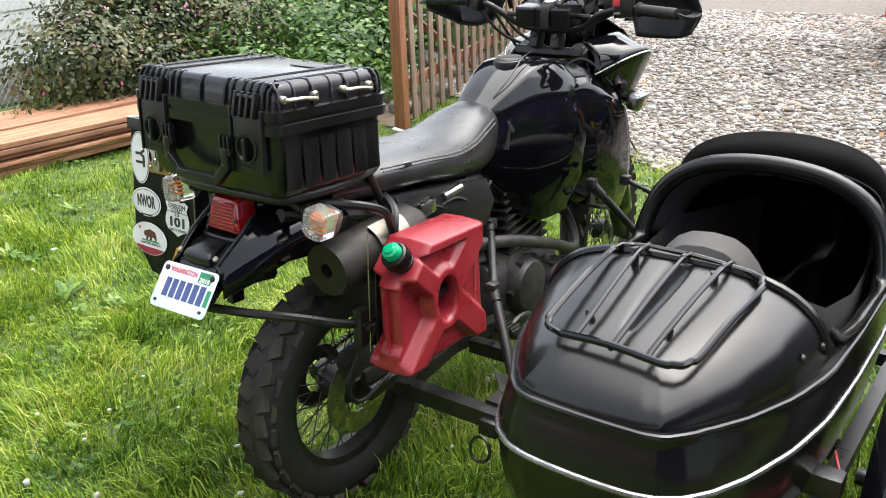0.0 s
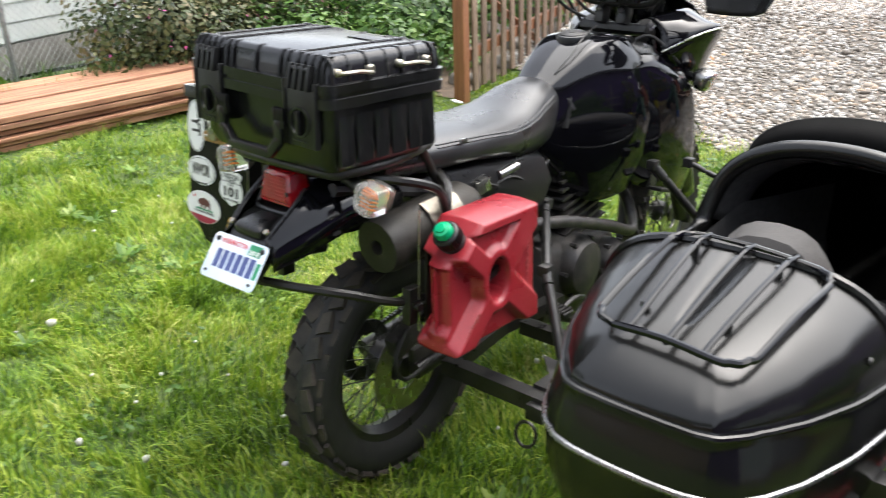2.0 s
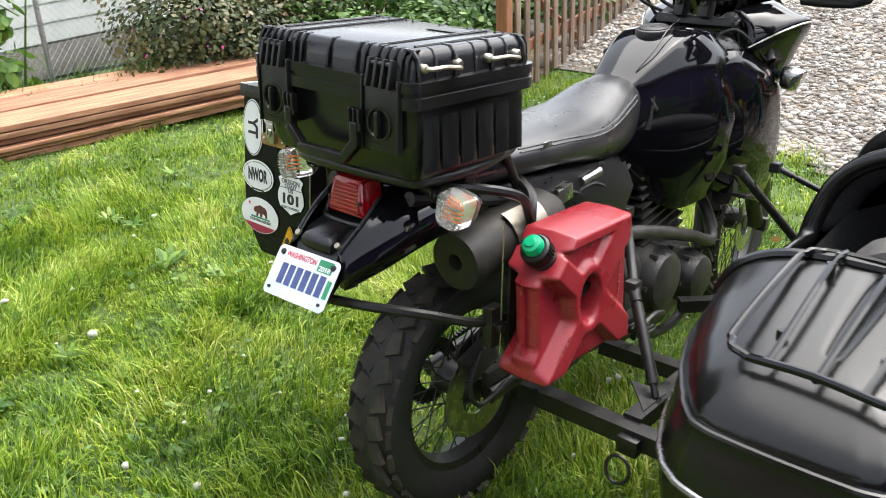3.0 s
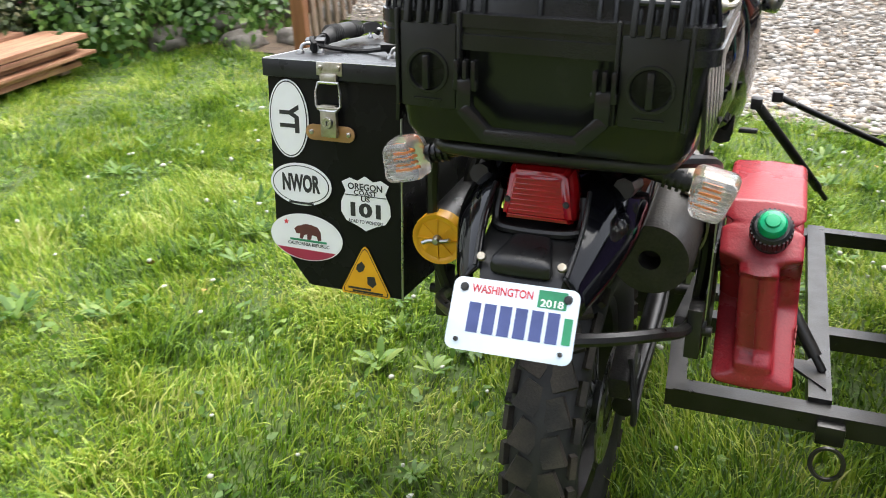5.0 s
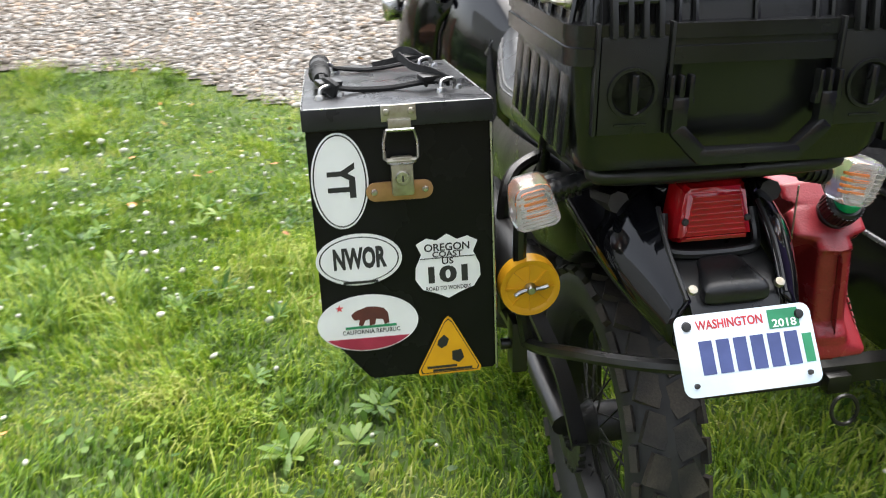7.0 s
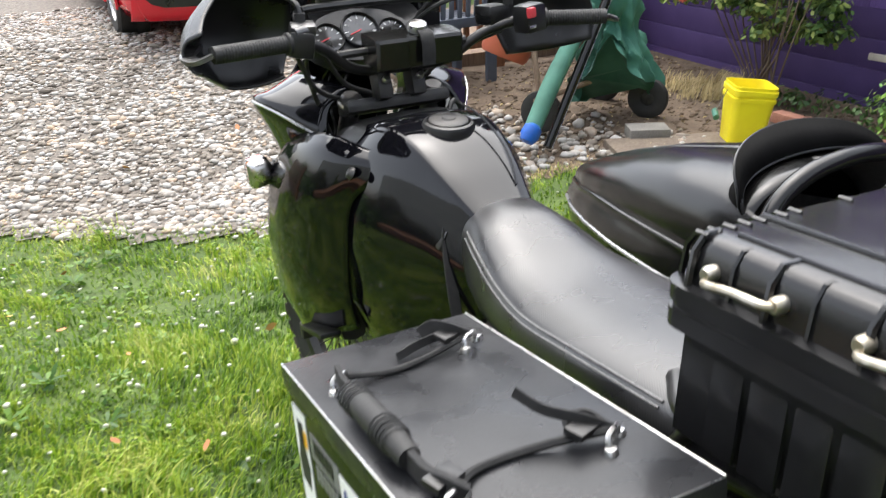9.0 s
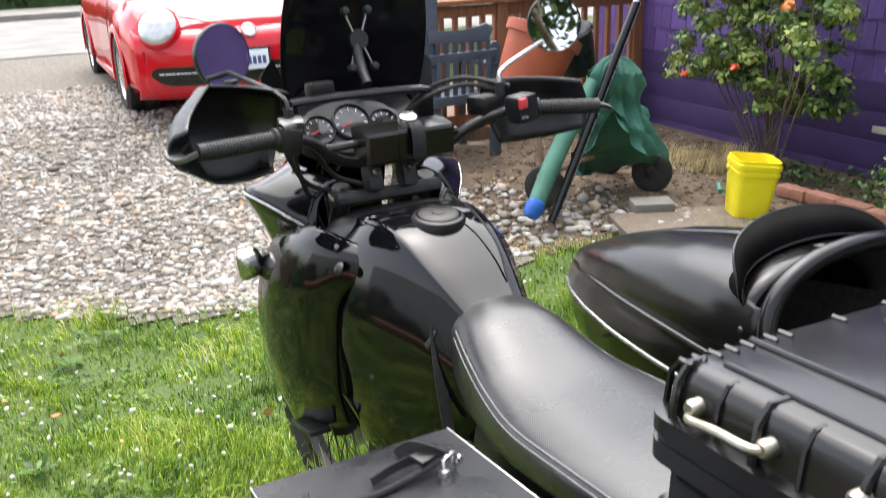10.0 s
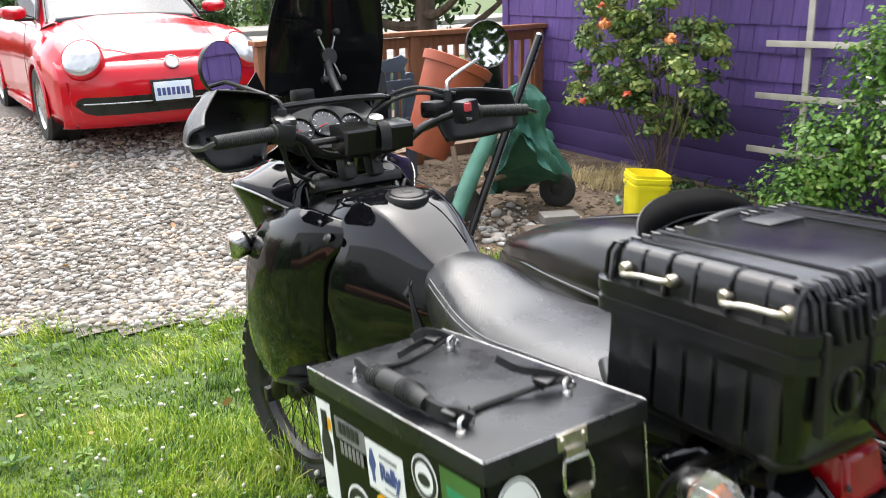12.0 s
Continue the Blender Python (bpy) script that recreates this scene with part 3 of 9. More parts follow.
rings(bm, [[(x, y, z) for x, y, z in ((-0.045, -0.27, 0.922), (0.045, -0.27, 0.922), (0.057, -0.27, 0.836), (-0.057, -0.27, 0.836))],
           [(x, y, z) for x, y, z in ((-0.044, -0.312, 0.918), (0.044, -0.312, 0.918), (0.057, -0.318, 0.838), (-0.057, -0.318, 0.838))],
           [(x, y, z) for x, y, z in ((-0.037, -0.322, 0.91), (0.037, -0.322, 0.91), (0.049, -0.332, 0.846), (-0.049, -0.332, 0.846))]])
bmesh.ops.bevel(bm, geom=list(bm.edges), offset=0.006, segments=3, affect='EDGES')
tl = part("tail_light", bm, "red_lens", bike, "red tail light lens")
for i in range(8):
    bm = bm_new()
    box(bm, (0.066 + 0.0026 * i, 0.003, 0.0026), (0, -0.3235 - 0.00125 * i, 0.903 - 0.0076 * i), (-9, 0, 0), bevel=0.0006)
    part("lens_rib", bm, "red_lens", tl)
for s in (-1, 1):
    bm = bm_new()
    lathe(bm, [(0, 0.003), (0.0035, 0.003), (0.005, 0.0)], Matrix.Translation((s * 0.043, -0.329, 0.872)) @ pose(0, 0, 0, 82, 0, 0), 10)
    part("lens_screw", bm, "ink", tl)
bm = bm_new()
tube(bm, [(-0.062, -0.3, 0.875), (-0.064, -0.318, 0.838), (-0.045, -0.335, 0.829), (0.045, -0.335, 0.829), (0.064, -0.318, 0.838), (0.062, -0.3, 0.875)], 0.0065, n=8, steps=4)
part("tail_light_base", bm, "black_plastic", tl)
MP = Matrix.Translation((0.001, -0.447, 0.743)) @ pose(0, 0, 0, 90 - 35, -1.3, 0)
bm = bm_new()
plate(bm, rounded(0.18, 0.102, 0.012, 5), 0.0015, MP, 0.0004)
lp = part("licence_plate", bm, "plate_white", bike, "white licence plate with red state name")
words("lettering", "WASHINGTON", 0.016, MP @ Matrix.Translation((-0.018, 0.036, 0.0012)), "red_ink", lp, width=0.088)
for i in range(6):
    bm = bm_new()
    plate(bm, [(-0.0085, -0.021), (0.0085, -0.021), (0.0085, 0.021), (-0.0085, 0.021)], 0.0006, MP @ Matrix.Translation((-0.054 + i * 0.0225, -0.004, 0.0012)))
    part("print_bar", bm, "navy_ink", lp)
bm = bm_new()
plate(bm, [(-0.02, -0.012), (0.02, -0.012), (0.02, 0.012), (-0.02, 0.012)], 0.0008, MP @ Matrix.Translation((0.053, 0.034, 0.0012)))
part("tab_sticker", bm, "green_ink", lp)
words("lettering", "2018", 0.014, MP @ Matrix.Translation((0.053, 0.028, 0.0018)), "white_vinyl", lp, width=0.032)
bm = bm_new()
plate(bm, [(-0.006, -0.018), (0.006, -0.018), (0.006, 0.018), (-0.006, 0.018)], 0.0008, MP @ Matrix.Translation((0.079, -0.006, 0.0012)))
part("tab_sticker", bm, "green_ink", lp)
for x, y in ((-0.074, 0.037), (0.074, 0.037), (-0.074, -0.037), (0.074, -0.037)):
    bm = bm_new()
    lathe(bm, [(0, 0.005), (0.005 if y > 0 else 0.003, 0.004), (0.0065 if y > 0 else 0.0035, 0.0)], MP @ Matrix.Translation((x, y, 0.001)), 12)
    part("plate_bolt", bm, "dark_metal", lp)
for s in (-1, 1):
    bm = bm_new()
    lathe(bm, [(0, 0.006), (0.006, 0.005), (0.007, 0.0)], Matrix.Translation((s * 0.058, -0.4, 0.808)) @ pose(0, 0, 0, 40, 0, 0), 10)
    part("mudguard_bolt", bm, "zinc", bike)


def signal(at, sx, sy, yaw):
    """A turn signal: a stalk, a housing and a lens over an amber filter; the stalk runs inwards."""
    m = Matrix.Translation(at) @ pose(0, 0, 0, 0, sx * 12, yaw)
    lens_outline = [(x * (1 + 0.14 * sx * z / 0.03), z) for x, z in rounded(0.06, 0.068, 0.014, 4)]
    root = new("turn_signal")
    root.empty_display_size = 0.02
    root.parent = bike
    bm = bm_new()
    rod(bm, m @ Vector((-sx * 0.03, 0, 0)), m @ Vector((-sx * 0.1, 0, 0.005)), 0.012, 0.015)
    for k in range(4):
        rod(bm, m @ Vector((-sx * (0.035 + 0.01 * k), 0, 0)), m @ Vector((-sx * (0.04 + 0.01 * k), 0, 0)), 0.016)
    part("stalk", bm, "black_plastic", root)
    bm = bm_new()
    loops = []
    for f, k in ((-0.03 * sy, 0.45), (-0.022 * sy, 0.8), (-0.004 * sy, 0.99), (0.0, 1.0), (-0.003 * sy, 0.9), (-0.016 * sy, 0.5)):
        loops.append([m @ Vector((x * k, f, z * k)) for x, z in lens_outline])
    rings(bm, loops)
    part("housing", bm, "steel", root, "bright reflector bowl")
    bm = bm_new()
    loops = []
    for f, k in ((0.002 * sy, 1.0), (0.03 * sy, 0.98), (0.041 * sy, 0.9), (0.046 * sy, 0.74), (0.048 * sy, 0.4)):
        loops.append([m @ Vector((x * k, f, z * k)) for x, z in lens_outline])
    rings(bm, loops)
    glass = part("lens", bm, "signal_glass", root, "clear ribbed lens", angle=20)
    glass.visible_shadow = False
    for k in range(7):
        bm = bm_new()
        vs = box(bm, (0.046, 0.002, 0.0018), (0.0, sy * (0.0485 - 0.0009 * abs(k - 3) ** 2 * 0.6), -0.0195 + 0.0065 * k), bevel=0.0006)
        bmesh.ops.transform(bm, matrix=m, verts=vs)
        part("lens_flute", bm, "signal_glass", root)
    bm = bm_new()
    for k in range(4):
        vs = box(bm, (0.03 - 0.004 * (k % 2), 0.004, 0.0045), (-sx * 0.002, sy * 0.022, -0.014 + 0.0085 * k), bevel=0.0015)
        bmesh.ops.transform(bm, matrix=m, verts=vs)
    part("bulb", bm, "amber", root, "amber fluted filter behind the lens")
    return root


signal((-0.232, -0.245, 0.892), -1, -1, 0)
signal((0.232, -0.245, 0.886), 1, -1, 0)
signal((-0.284, 1.267, 0.951), -1, 1, 0)
signal((0.25, 1.267, 0.94), 1, 1, 0)

# side hoops that carry pannier and can
for s in (-1, 1):
    bm = bm_new()
    tube(bm, [(s * 0.02, -0.4, 0.69), (s * 0.1, -0.365, 0.685), (s * 0.17, -0.28, 0.66), (s * 0.21, -0.15, 0.61), (s * 0.215, 0.0, 0.59)], 0.0105, n=8)
    tube(bm, [(s * 0.13, 0.06, 0.86), (s * 0.19, 0.03, 0.84), (s * 0.215, 0.0, 0.8), (s * 0.222, -0.01, 0.7), (s * 0.215, 0.0, 0.59)], 0.0115, n=8)
    if s < 0:
        tube(bm, [(s * 0.13, -0.2, 0.9), (s * 0.2, -0.19, 0.89), (s * 0.225, -0.17, 0.84), (s * 0.225, -0.165, 0.7), (s * 0.21, -0.15, 0.61)], 0.0105, n=8)
    else:
        tube(bm, [(0.13, -0.2, 0.9), (0.19, -0.15, 0.895), (0.222, -0.05, 0.86), (0.22, -0.01, 0.8)], 0.0105, n=8)
    part("side_hoop", bm, "bar_black", bike, "black tubular luggage hoop")
    bm = bm_new()
    box(bm, (0.025, 0.04, 0.09), (s * 0.222, -0.13, 0.6), bevel=0.003)
    rod(bm, (s * 0.2, -0.13, 0.6), (s * 0.25, -0.13, 0.6), 0.009)
    part("hoop_bracket", bm, "bar_black", bike)
bm = bm_new()
md = Matrix.Translation((-0.214, -0.178, 0.723)) @ pose(0, 0, 0, 90, 0, 0)
lathe(bm, [(0, 0.004), (0.012, 0.004), (0.036, 0.003), (0.04, 0.006), (0.046, 0.006), (0.047, 0.0), (0.047, -0.02)], md, 40)
for i in range(8):
    vs = box(bm, (0.028, 0.003, 0.004), (0.024, 0, 0.004))
    bmesh.ops.transform(bm, matrix=md @ Matrix.Rotation(i * math.pi / 4, 4, 'Z'), verts=vs)
yc = part("tool_tube_cap", bm, "yellow", bike, "yellow plastic end cap of a tool tube")
bm = bm_new()
lathe(bm, [(0, 0.016), (0.005, 0.016), (0.008, 0.012), (0.009, 0.004)], md, 14)
for s in (-1, 1):
    tube(bm, [md @ Vector((s * 0.006, 0, 0.01)), md @ Vector((s * 0.016, s * 0.002, 0.011)), md @ Vector((s * 0.026, s * 0.006, 0.014))], 0.0035, n=6, steps=3)
part("wing_nut", bm, "steel", yc)
bm = bm_new()
rod(bm, (-0.214, -0.16, 0.723), (-0.214, 0.2, 0.735), 0.045, n=24)
part("tool_tube", bm, "black_plastic", bike)

# drive chain, chain guard, caliper, footpegs
bm = bm_new()
for i in range(46):
    for dz in (0.05, -0.045):
        f = i / 45
        y, z = 0.02 + 0.56 * f, 0.318 + dz * (1 - 0.35 * f) + 0.1 * f
        box(bm, (0.012, 0.0085, 0.01), (-0.085, y, z), bevel=0.0)
for i in range(14):
    a = math.pi / 2 + math.pi * i / 13
    box(bm, (0.012, 0.0085, 0.01), (-0.085, 0.02 + 0.09 * math.cos(a), 0.318 + 0.085 * math.sin(a)), (math.degrees(a), 0, 0))
tagged(part("drive_chain", bm, "dark_metal", bike, smooth=False), kind="stuff")
bm = bm_new()
lathe(bm, [(0.05, 0), (0.088, 0), (0.088, 0.006), (0.05, 0.006), (0.05, 0)], Matrix.Translation((-0.088, 0.02, 0.318)) @ pose(0, 0, 0, 0, 90, 0), 36)
part("sprocket", bm, "dark_metal", bike)
bm = bm_new()
tube(bm, [(-0.1, -0.1, 0.36), (-0.1, 0.02, 0.43), (-0.1, 0.2, 0.45), (-0.1, 0.42, 0.46)], 0, flat=(0.03, 0.012))
part("chain_guard", bm, "black_plastic", bike)
bm = bm_new()
box(bm, (0.04, 0.1, 0.06), (0.095, -0.02, 0.43), (20, 0, 0), bevel=0.008)
box(bm, (0.02, 0.12, 0.04), (0.1, 0.06, 0.37), (0, 0, 0), bevel=0.006)
part("brake_caliper", bm, "engine", bike)
bm = bm_new()
tube(bm, [(0.11, -0.03, 0.46), (0.13, -0.09, 0.4), (0.125, -0.04, 0.33), (0.12, 0.1, 0.36), (0.13, 0.3, 0.44), (0.1, 0.45, 0.55)], 0.006, n=7)
part("brake_hose", bm, "rubber_side", bike)
for s in (-1, 1):
    bm = bm_new()
    rod(bm, (s * 0.13, 0.5, 0.36), (s * 0.17, 0.5, 0.36), 0.014)
    box(bm, (0.09, 0.05, 0.018), (s * 0.22, 0.5, 0.362), bevel=0.004)
    for k in range(6):
        box(bm, (0.008, 0.05, 0.006), (s * (0.185 + 0.014 * k), 0.5, 0.374))
    part("footpeg", bm, "dark_metal", bike)
    bm = bm_new()
    rings(bm, [[(s * 0.12, 0.12, 0.84), (s * 0.14, 0.12, 0.8), (s * 0.12, 0.14, 0.72)], [(s * 0.13, 0.34, 0.82), (s * 0.155, 0.34, 0.76), (s * 0.125, 0.34, 0.62)], [(s * 0.12, 0.54, 0.8), (s * 0.15, 0.54, 0.74), (s * 0.12, 0.52, 0.6)]])
    part("side_cover", bm, "black_plastic", bike)
bm = bm_new()
tube(bm, [(0.16, 0.75, 0.3), (0.2, 0.68, 0.34), (0.21, 0.6, 0.36), (0.21, 0.5, 0.33)], 0.009, n=7)
part("brake_pedal", bm, "dark_metal", bike)
bm = bm_new()
for k in range(3):
    tube(bm, [(0.13, 0.05 + 0.1 * k, 0.76), (0.15, 0.14 + 0.1 * k, 0.79), (0.13, 0.28 + 0.1 * k, 0.74), (0.11, 0.42 + 0.08 * k, 0.78)], 0.005, n=6)
part("cable", bm, "rubber_side", bike)
bm = bm_new()
box(bm, (0.05, 0.06, 0.04), (0.13, 0.22, 0.79), (10, 0, 0), bevel=0.006)
rod(bm, (0.14, 0.3, 0.8), (0.14, 0.38, 0.81), 0.012)
part("solenoid", bm, "steel", bike)

bm = bm_new()
rings(bm, [section(w, t, b, 6, 20, 0.0, y) for y, w, t, b in ((0.02, 0.085, 0.83, 0.68), (0.06, 0.1, 0.85, 0.64), (0.3, 0.105, 0.84, 0.58), (0.5, 0.1, 0.82, 0.52), (0.6, 0.08, 0.8, 0.52))])
part("airbox", bm, "black_plastic", bike, "black airbox under the saddle")
bm = bm_new()
rod(bm, (0.02, 0.38, 0.42), (0.02, 0.3, 0.74), 0.028, n=14)
for k in range(9):
    lathe(bm, [(0.028, -0.008), (0.042, 0.0), (0.028, 0.008)], Matrix.Translation((0.02, 0.38 - 0.008 * k, 0.44 + 0.031 * k)) @ pose(0, 0, 0, 14, 0, 0), 16)
part("shock_absorber", bm, "dark_metal", bike)
# seat details: stitching, strap with buckle, ribs
bm = bm_new()
for s in (-1, 1):
    tube(bm, [(s * (w * 0.912), y, b + (t - b) * 0.78) for y, w, t, b in SEAT[1:-1]], 0.0024, n=5)
    tube(bm, [(s * (w * 0.957), y, b + (t - b) * 0.72) for y, w, t, b in SEAT[1:-1]], 0.002, n=5)
part("piping", bm, "thread", seat, "grey double stitching")
bm = bm_new()
tube(bm, [(-0.115, 0.62, 0.76), (-0.108, 0.66, 0.86), (-0.092, 0.695, 0.945), (-0.05, 0.705, 0.992), (0.0, 0.708, 1.006), (0.05, 0.705, 0.992), (0.092, 0.695, 0.945), (0.108, 0.66, 0.86)], 0, flat=(0.022, 0.003))
part("tank_strap", bm, "strap", bike, "black nylon strap over the tank")
for s in (-1, 1):
    bm = bm_new()
    box(bm, (0.014, 0.03, 0.042), (s * 0.101, 0.7, 0.925), (10, s * -25, 0), bevel=0.004)
    part("strap_buckle", bm, "black_plastic", bike)
bm = bm_new()
box(bm, (0.004, 0.028, 0.012), (0.154, 0.134, 0.925), bevel=0.001)
part("seat_tag", bm, "steel", seat)

# front end


for s in (-1, 1):
    g = [[(0.102, 0.859, 1.031), (0.15, 0.935, 1.056), (0.184, 1.016, 1.072), (0.205, 1.11, 1.06), (0.225, 1.22, 1.02)],
         [(0.128, 0.866, 1.014), (0.188, 0.942, 1.032), (0.219, 1.02, 1.04), (0.24, 1.12, 1.02), (0.256, 1.23, 0.975)],
         [(0.185, 0.925, 0.955), (0.226, 0.98, 0.965), (0.25, 1.045, 0.965), (0.268, 1.14, 0.945), (0.272, 1.26, 0.895)],
         [(0.2, 0.945, 0.86), (0.238, 1.0, 0.855), (0.262, 1.07, 0.85), (0.28, 1.18, 0.825), (0.27, 1.31, 0.77)],
         [(0.205, 0.95, 0.74), (0.24, 1.02, 0.73), (0.262, 1.1, 0.715), (0.268, 1.22, 0.685), (0.25, 1.35, 0.63)],
         [(0.18, 0.98, 0.64), (0.205, 1.05, 0.61), (0.22, 1.15, 0.58), (0.225, 1.26, 0.54), (0.2, 1.37, 0.5)]]
    sh = shell("tank_shroud", [[(s * x * (0.82 if s > 0 else 1.0), y, z - (0.03 if s > 0 and z > 0.95 else 0.0)) for x, y, z in r] for r in g], "gloss_black", bike, "glossy black plastic radiator shroud")
    bm = bm_new()
    lathe(bm, [(0, 0.004), (0.006, 0.005), (0.011, 0.002), (0.014, -0.004)], Matrix.Translation((s * (0.193 if s < 0 else 0.165), 0.918, 1.016 - (0.03 if s > 0 else 0.0))) @ pose(0, 0, 0, 0, 60 * s, 0), 16)
    part("shroud_screw", bm, "dark_metal", sh)
    bm = bm_new()
    box(bm, (0.05, 0.16, 0.012), (s * 0.235, 1.1, 0.6), (-14, 0, 0), bevel=0.004)
    part("shroud_vent", bm, "black_plastic", sh)
    # upper fairing side and its pale edge
    g = [[(0.1, 1.14, 1.14), (0.14, 1.22, 1.155), (0.15, 1.3, 1.16), (0.12, 1.42, 1.15)],
         [(0.15, 1.13, 1.1), (0.205, 1.22, 1.125), (0.225, 1.31, 1.125), (0.16, 1.46, 1.1)],
         [(0.17, 1.11, 1.04), (0.235, 1.21, 1.09), (0.263, 1.33, 1.105), (0.18, 1.5, 1.05)],
         [(0.17, 1.14, 1.0), (0.215, 1.22, 1.03), (0.23, 1.34, 1.03), (0.16, 1.5, 0.98)],
         [(0.14, 1.18, 0.9), (0.17, 1.25, 0.91), (0.18, 1.36, 0.91), (0.12, 1.48, 0.9)]]
    fs = shell("fairing_side", [[(s * x, y, z) for x, y, z in r] for r in g], "gloss_black", bike, "glossy black front fairing")
    bm = bm_new()
    tube(bm, [(s * 0.17, 1.11, 1.04), (s * 0.237, 1.21, 1.089), (s * 0.265, 1.33, 1.104), (s * 0.182, 1.5, 1.05)], 0.004, n=6)
    part("fairing_edge", bm, "steel", fs)
    # fork legs, guards
    bm = bm_new()
    rod(bm, (s * 0.1, 1.12, 1.11), (s * 0.1, 1.36, 0.74), 0.021, n=16)
    part("fork_tube", bm, "steel", bike)
    bm = bm_new()
    rod(bm, (s * 0.1 - 0.01, 1.33, 0.78), (s * 0.085 - 0.01, 1.62, 0.34), 0.027, n=16)
    rod(bm, (s * 0.085 - 0.01, 1.62, 0.34), (s * 0.06 - 0.01, 1.62, 0.34), 0.02)
    part("fork_leg", bm, "bar_black", bike)
    g = [[(s * 0.14 - 0.01, 1.33, 0.78), (s * 0.15 - 0.01, 1.38, 0.8), (s * 0.12 - 0.01, 1.44, 0.82)],
         [(s * 0.135 - 0.01, 1.42, 0.62), (s * 0.15 - 0.01, 1.48, 0.64), (s * 0.12 - 0.01, 1.55, 0.66)],
         [(s * 0.115 - 0.01, 1.55, 0.43), (s * 0.13 - 0.01, 1.6, 0.45), (s * 0.1 - 0.01, 1.66, 0.47)]]
    shell("fork_guard", g, "gloss_black", bike, "glossy black fork guard")
    bm = bm_new()
    box(bm, (0.04, 0.03, 0.05), (s * 0.105 - 0.01, 1.63, 0.34), bevel=0.006)
    part("axle_clamp", bm, "dark_metal", bike)
g = [[(-0.06, 1.2, 0.72), (0, 1.2, 0.75), (0.06, 1.2, 0.72)], [(-0.065, 1.42, 0.75), (0, 1.42, 0.79), (0.065, 1.42, 0.75)], [(-0.065, 1.65, 0.73), (-0.01, 1.65, 0.77), (0.055, 1.65, 0.73)], [(-0.055, 1.86, 0.62), (-0.02, 1.87, 0.66), (0.02, 1.86, 0.62)]]
shell("front_mudguard", g, "gloss_black", bike, "glossy black front mudguard")
g = [[(-0.12, 1.42, 1.16), (0, 1.46, 1.2), (0.12, 1.42, 1.16)], [(-0.15, 1.48, 1.07), (0, 1.56, 1.08), (0.15, 1.48, 1.07)], [(-0.12, 1.48, 0.92), (0, 1.53, 0.9), (0.12, 1.48, 0.92)]]
shell("headlamp_cowl", g, "gloss_black", bike)
WX = 0.022
g = []
for z, w, y in ((1.23, 0.14, 1.4), (1.33, 0.172, 1.37), (1.45, 0.176, 1.33), (1.55, 0.163, 1.3), (1.6, 0.146, 1.285), (1.625, 0.12, 1.278)):
    g.append([(WX + w * k, y - 0.06 * k * k, z - 0.012 * k * k - (0.012 * k ** 4 if z > 1.6 else 0.0)) for k in (-1, -0.6, -0.2, 0.2, 0.6, 1)])
shell("windscreen", g, "screen", bike, "tall dark smoked windscreen", 0.004)
for s in (-1, 1):
    bm = bm_new()
    plate(bm, [(0, 0), (0.05, 0.0), (0.065, 0.16), (0.03, 0.2), (0.0, 0.1)], 0.004, Matrix.Translation((WX + s * 0.15, 1.31, 1.2)) @ pose(0, 0, 0, 80, 0, 0) @ Matrix.Diagonal((s, 1, 1, 1)))
    part("screen_wing", bm, "screen", bike)
# phone clamp on a ball arm
bm = bm_new()
mr = Matrix.Translation((WX, 1.262, 1.425)) @ pose(0, 0, 0, 82, 0, 0)
lathe(bm, [(0, 0.008), (0.022, 0.008), (0.024, 0.004), (0.024, -0.004), (0, -0.004)], mr, 24)
xg = part("phone_clamp", bm, "black_plastic", bike, "black spring-loaded phone clamp")
for sx, sz in ((-1, 1), (1, 1), (-1, -1), (1, -1)):
    bm = bm_new()
    a, b = mr @ Vector((sx * 0.01, sz * 0.015, 0.004)), mr @ Vector((sx * 0.027, sz * 0.062, 0.006))
    rod(bm, a, b, 0.0028, n=6)
    part("clamp_arm", bm, "steel", xg)
    bm = bm_new()
    lathe(bm, [(0, 0.02), (0.008, 0.017), (0.0095, 0.01), (0.009, -0.004), (0, -0.006)], Matrix.Translation(b) @ pose(0, 0, 0, 80, 0, 0), 12)
    part("rubber_tip", bm, "rubber_side", xg)
bm = bm_new()
tube(bm, [(WX - 0.005, 1.268, 1.42), (WX - 0.008, 1.24, 1.37), (WX - 0.01, 1.2, 1.33)], [0.012, 0.014, 0.012], n=10)
part("ball_arm", bm, "black_plastic", xg)

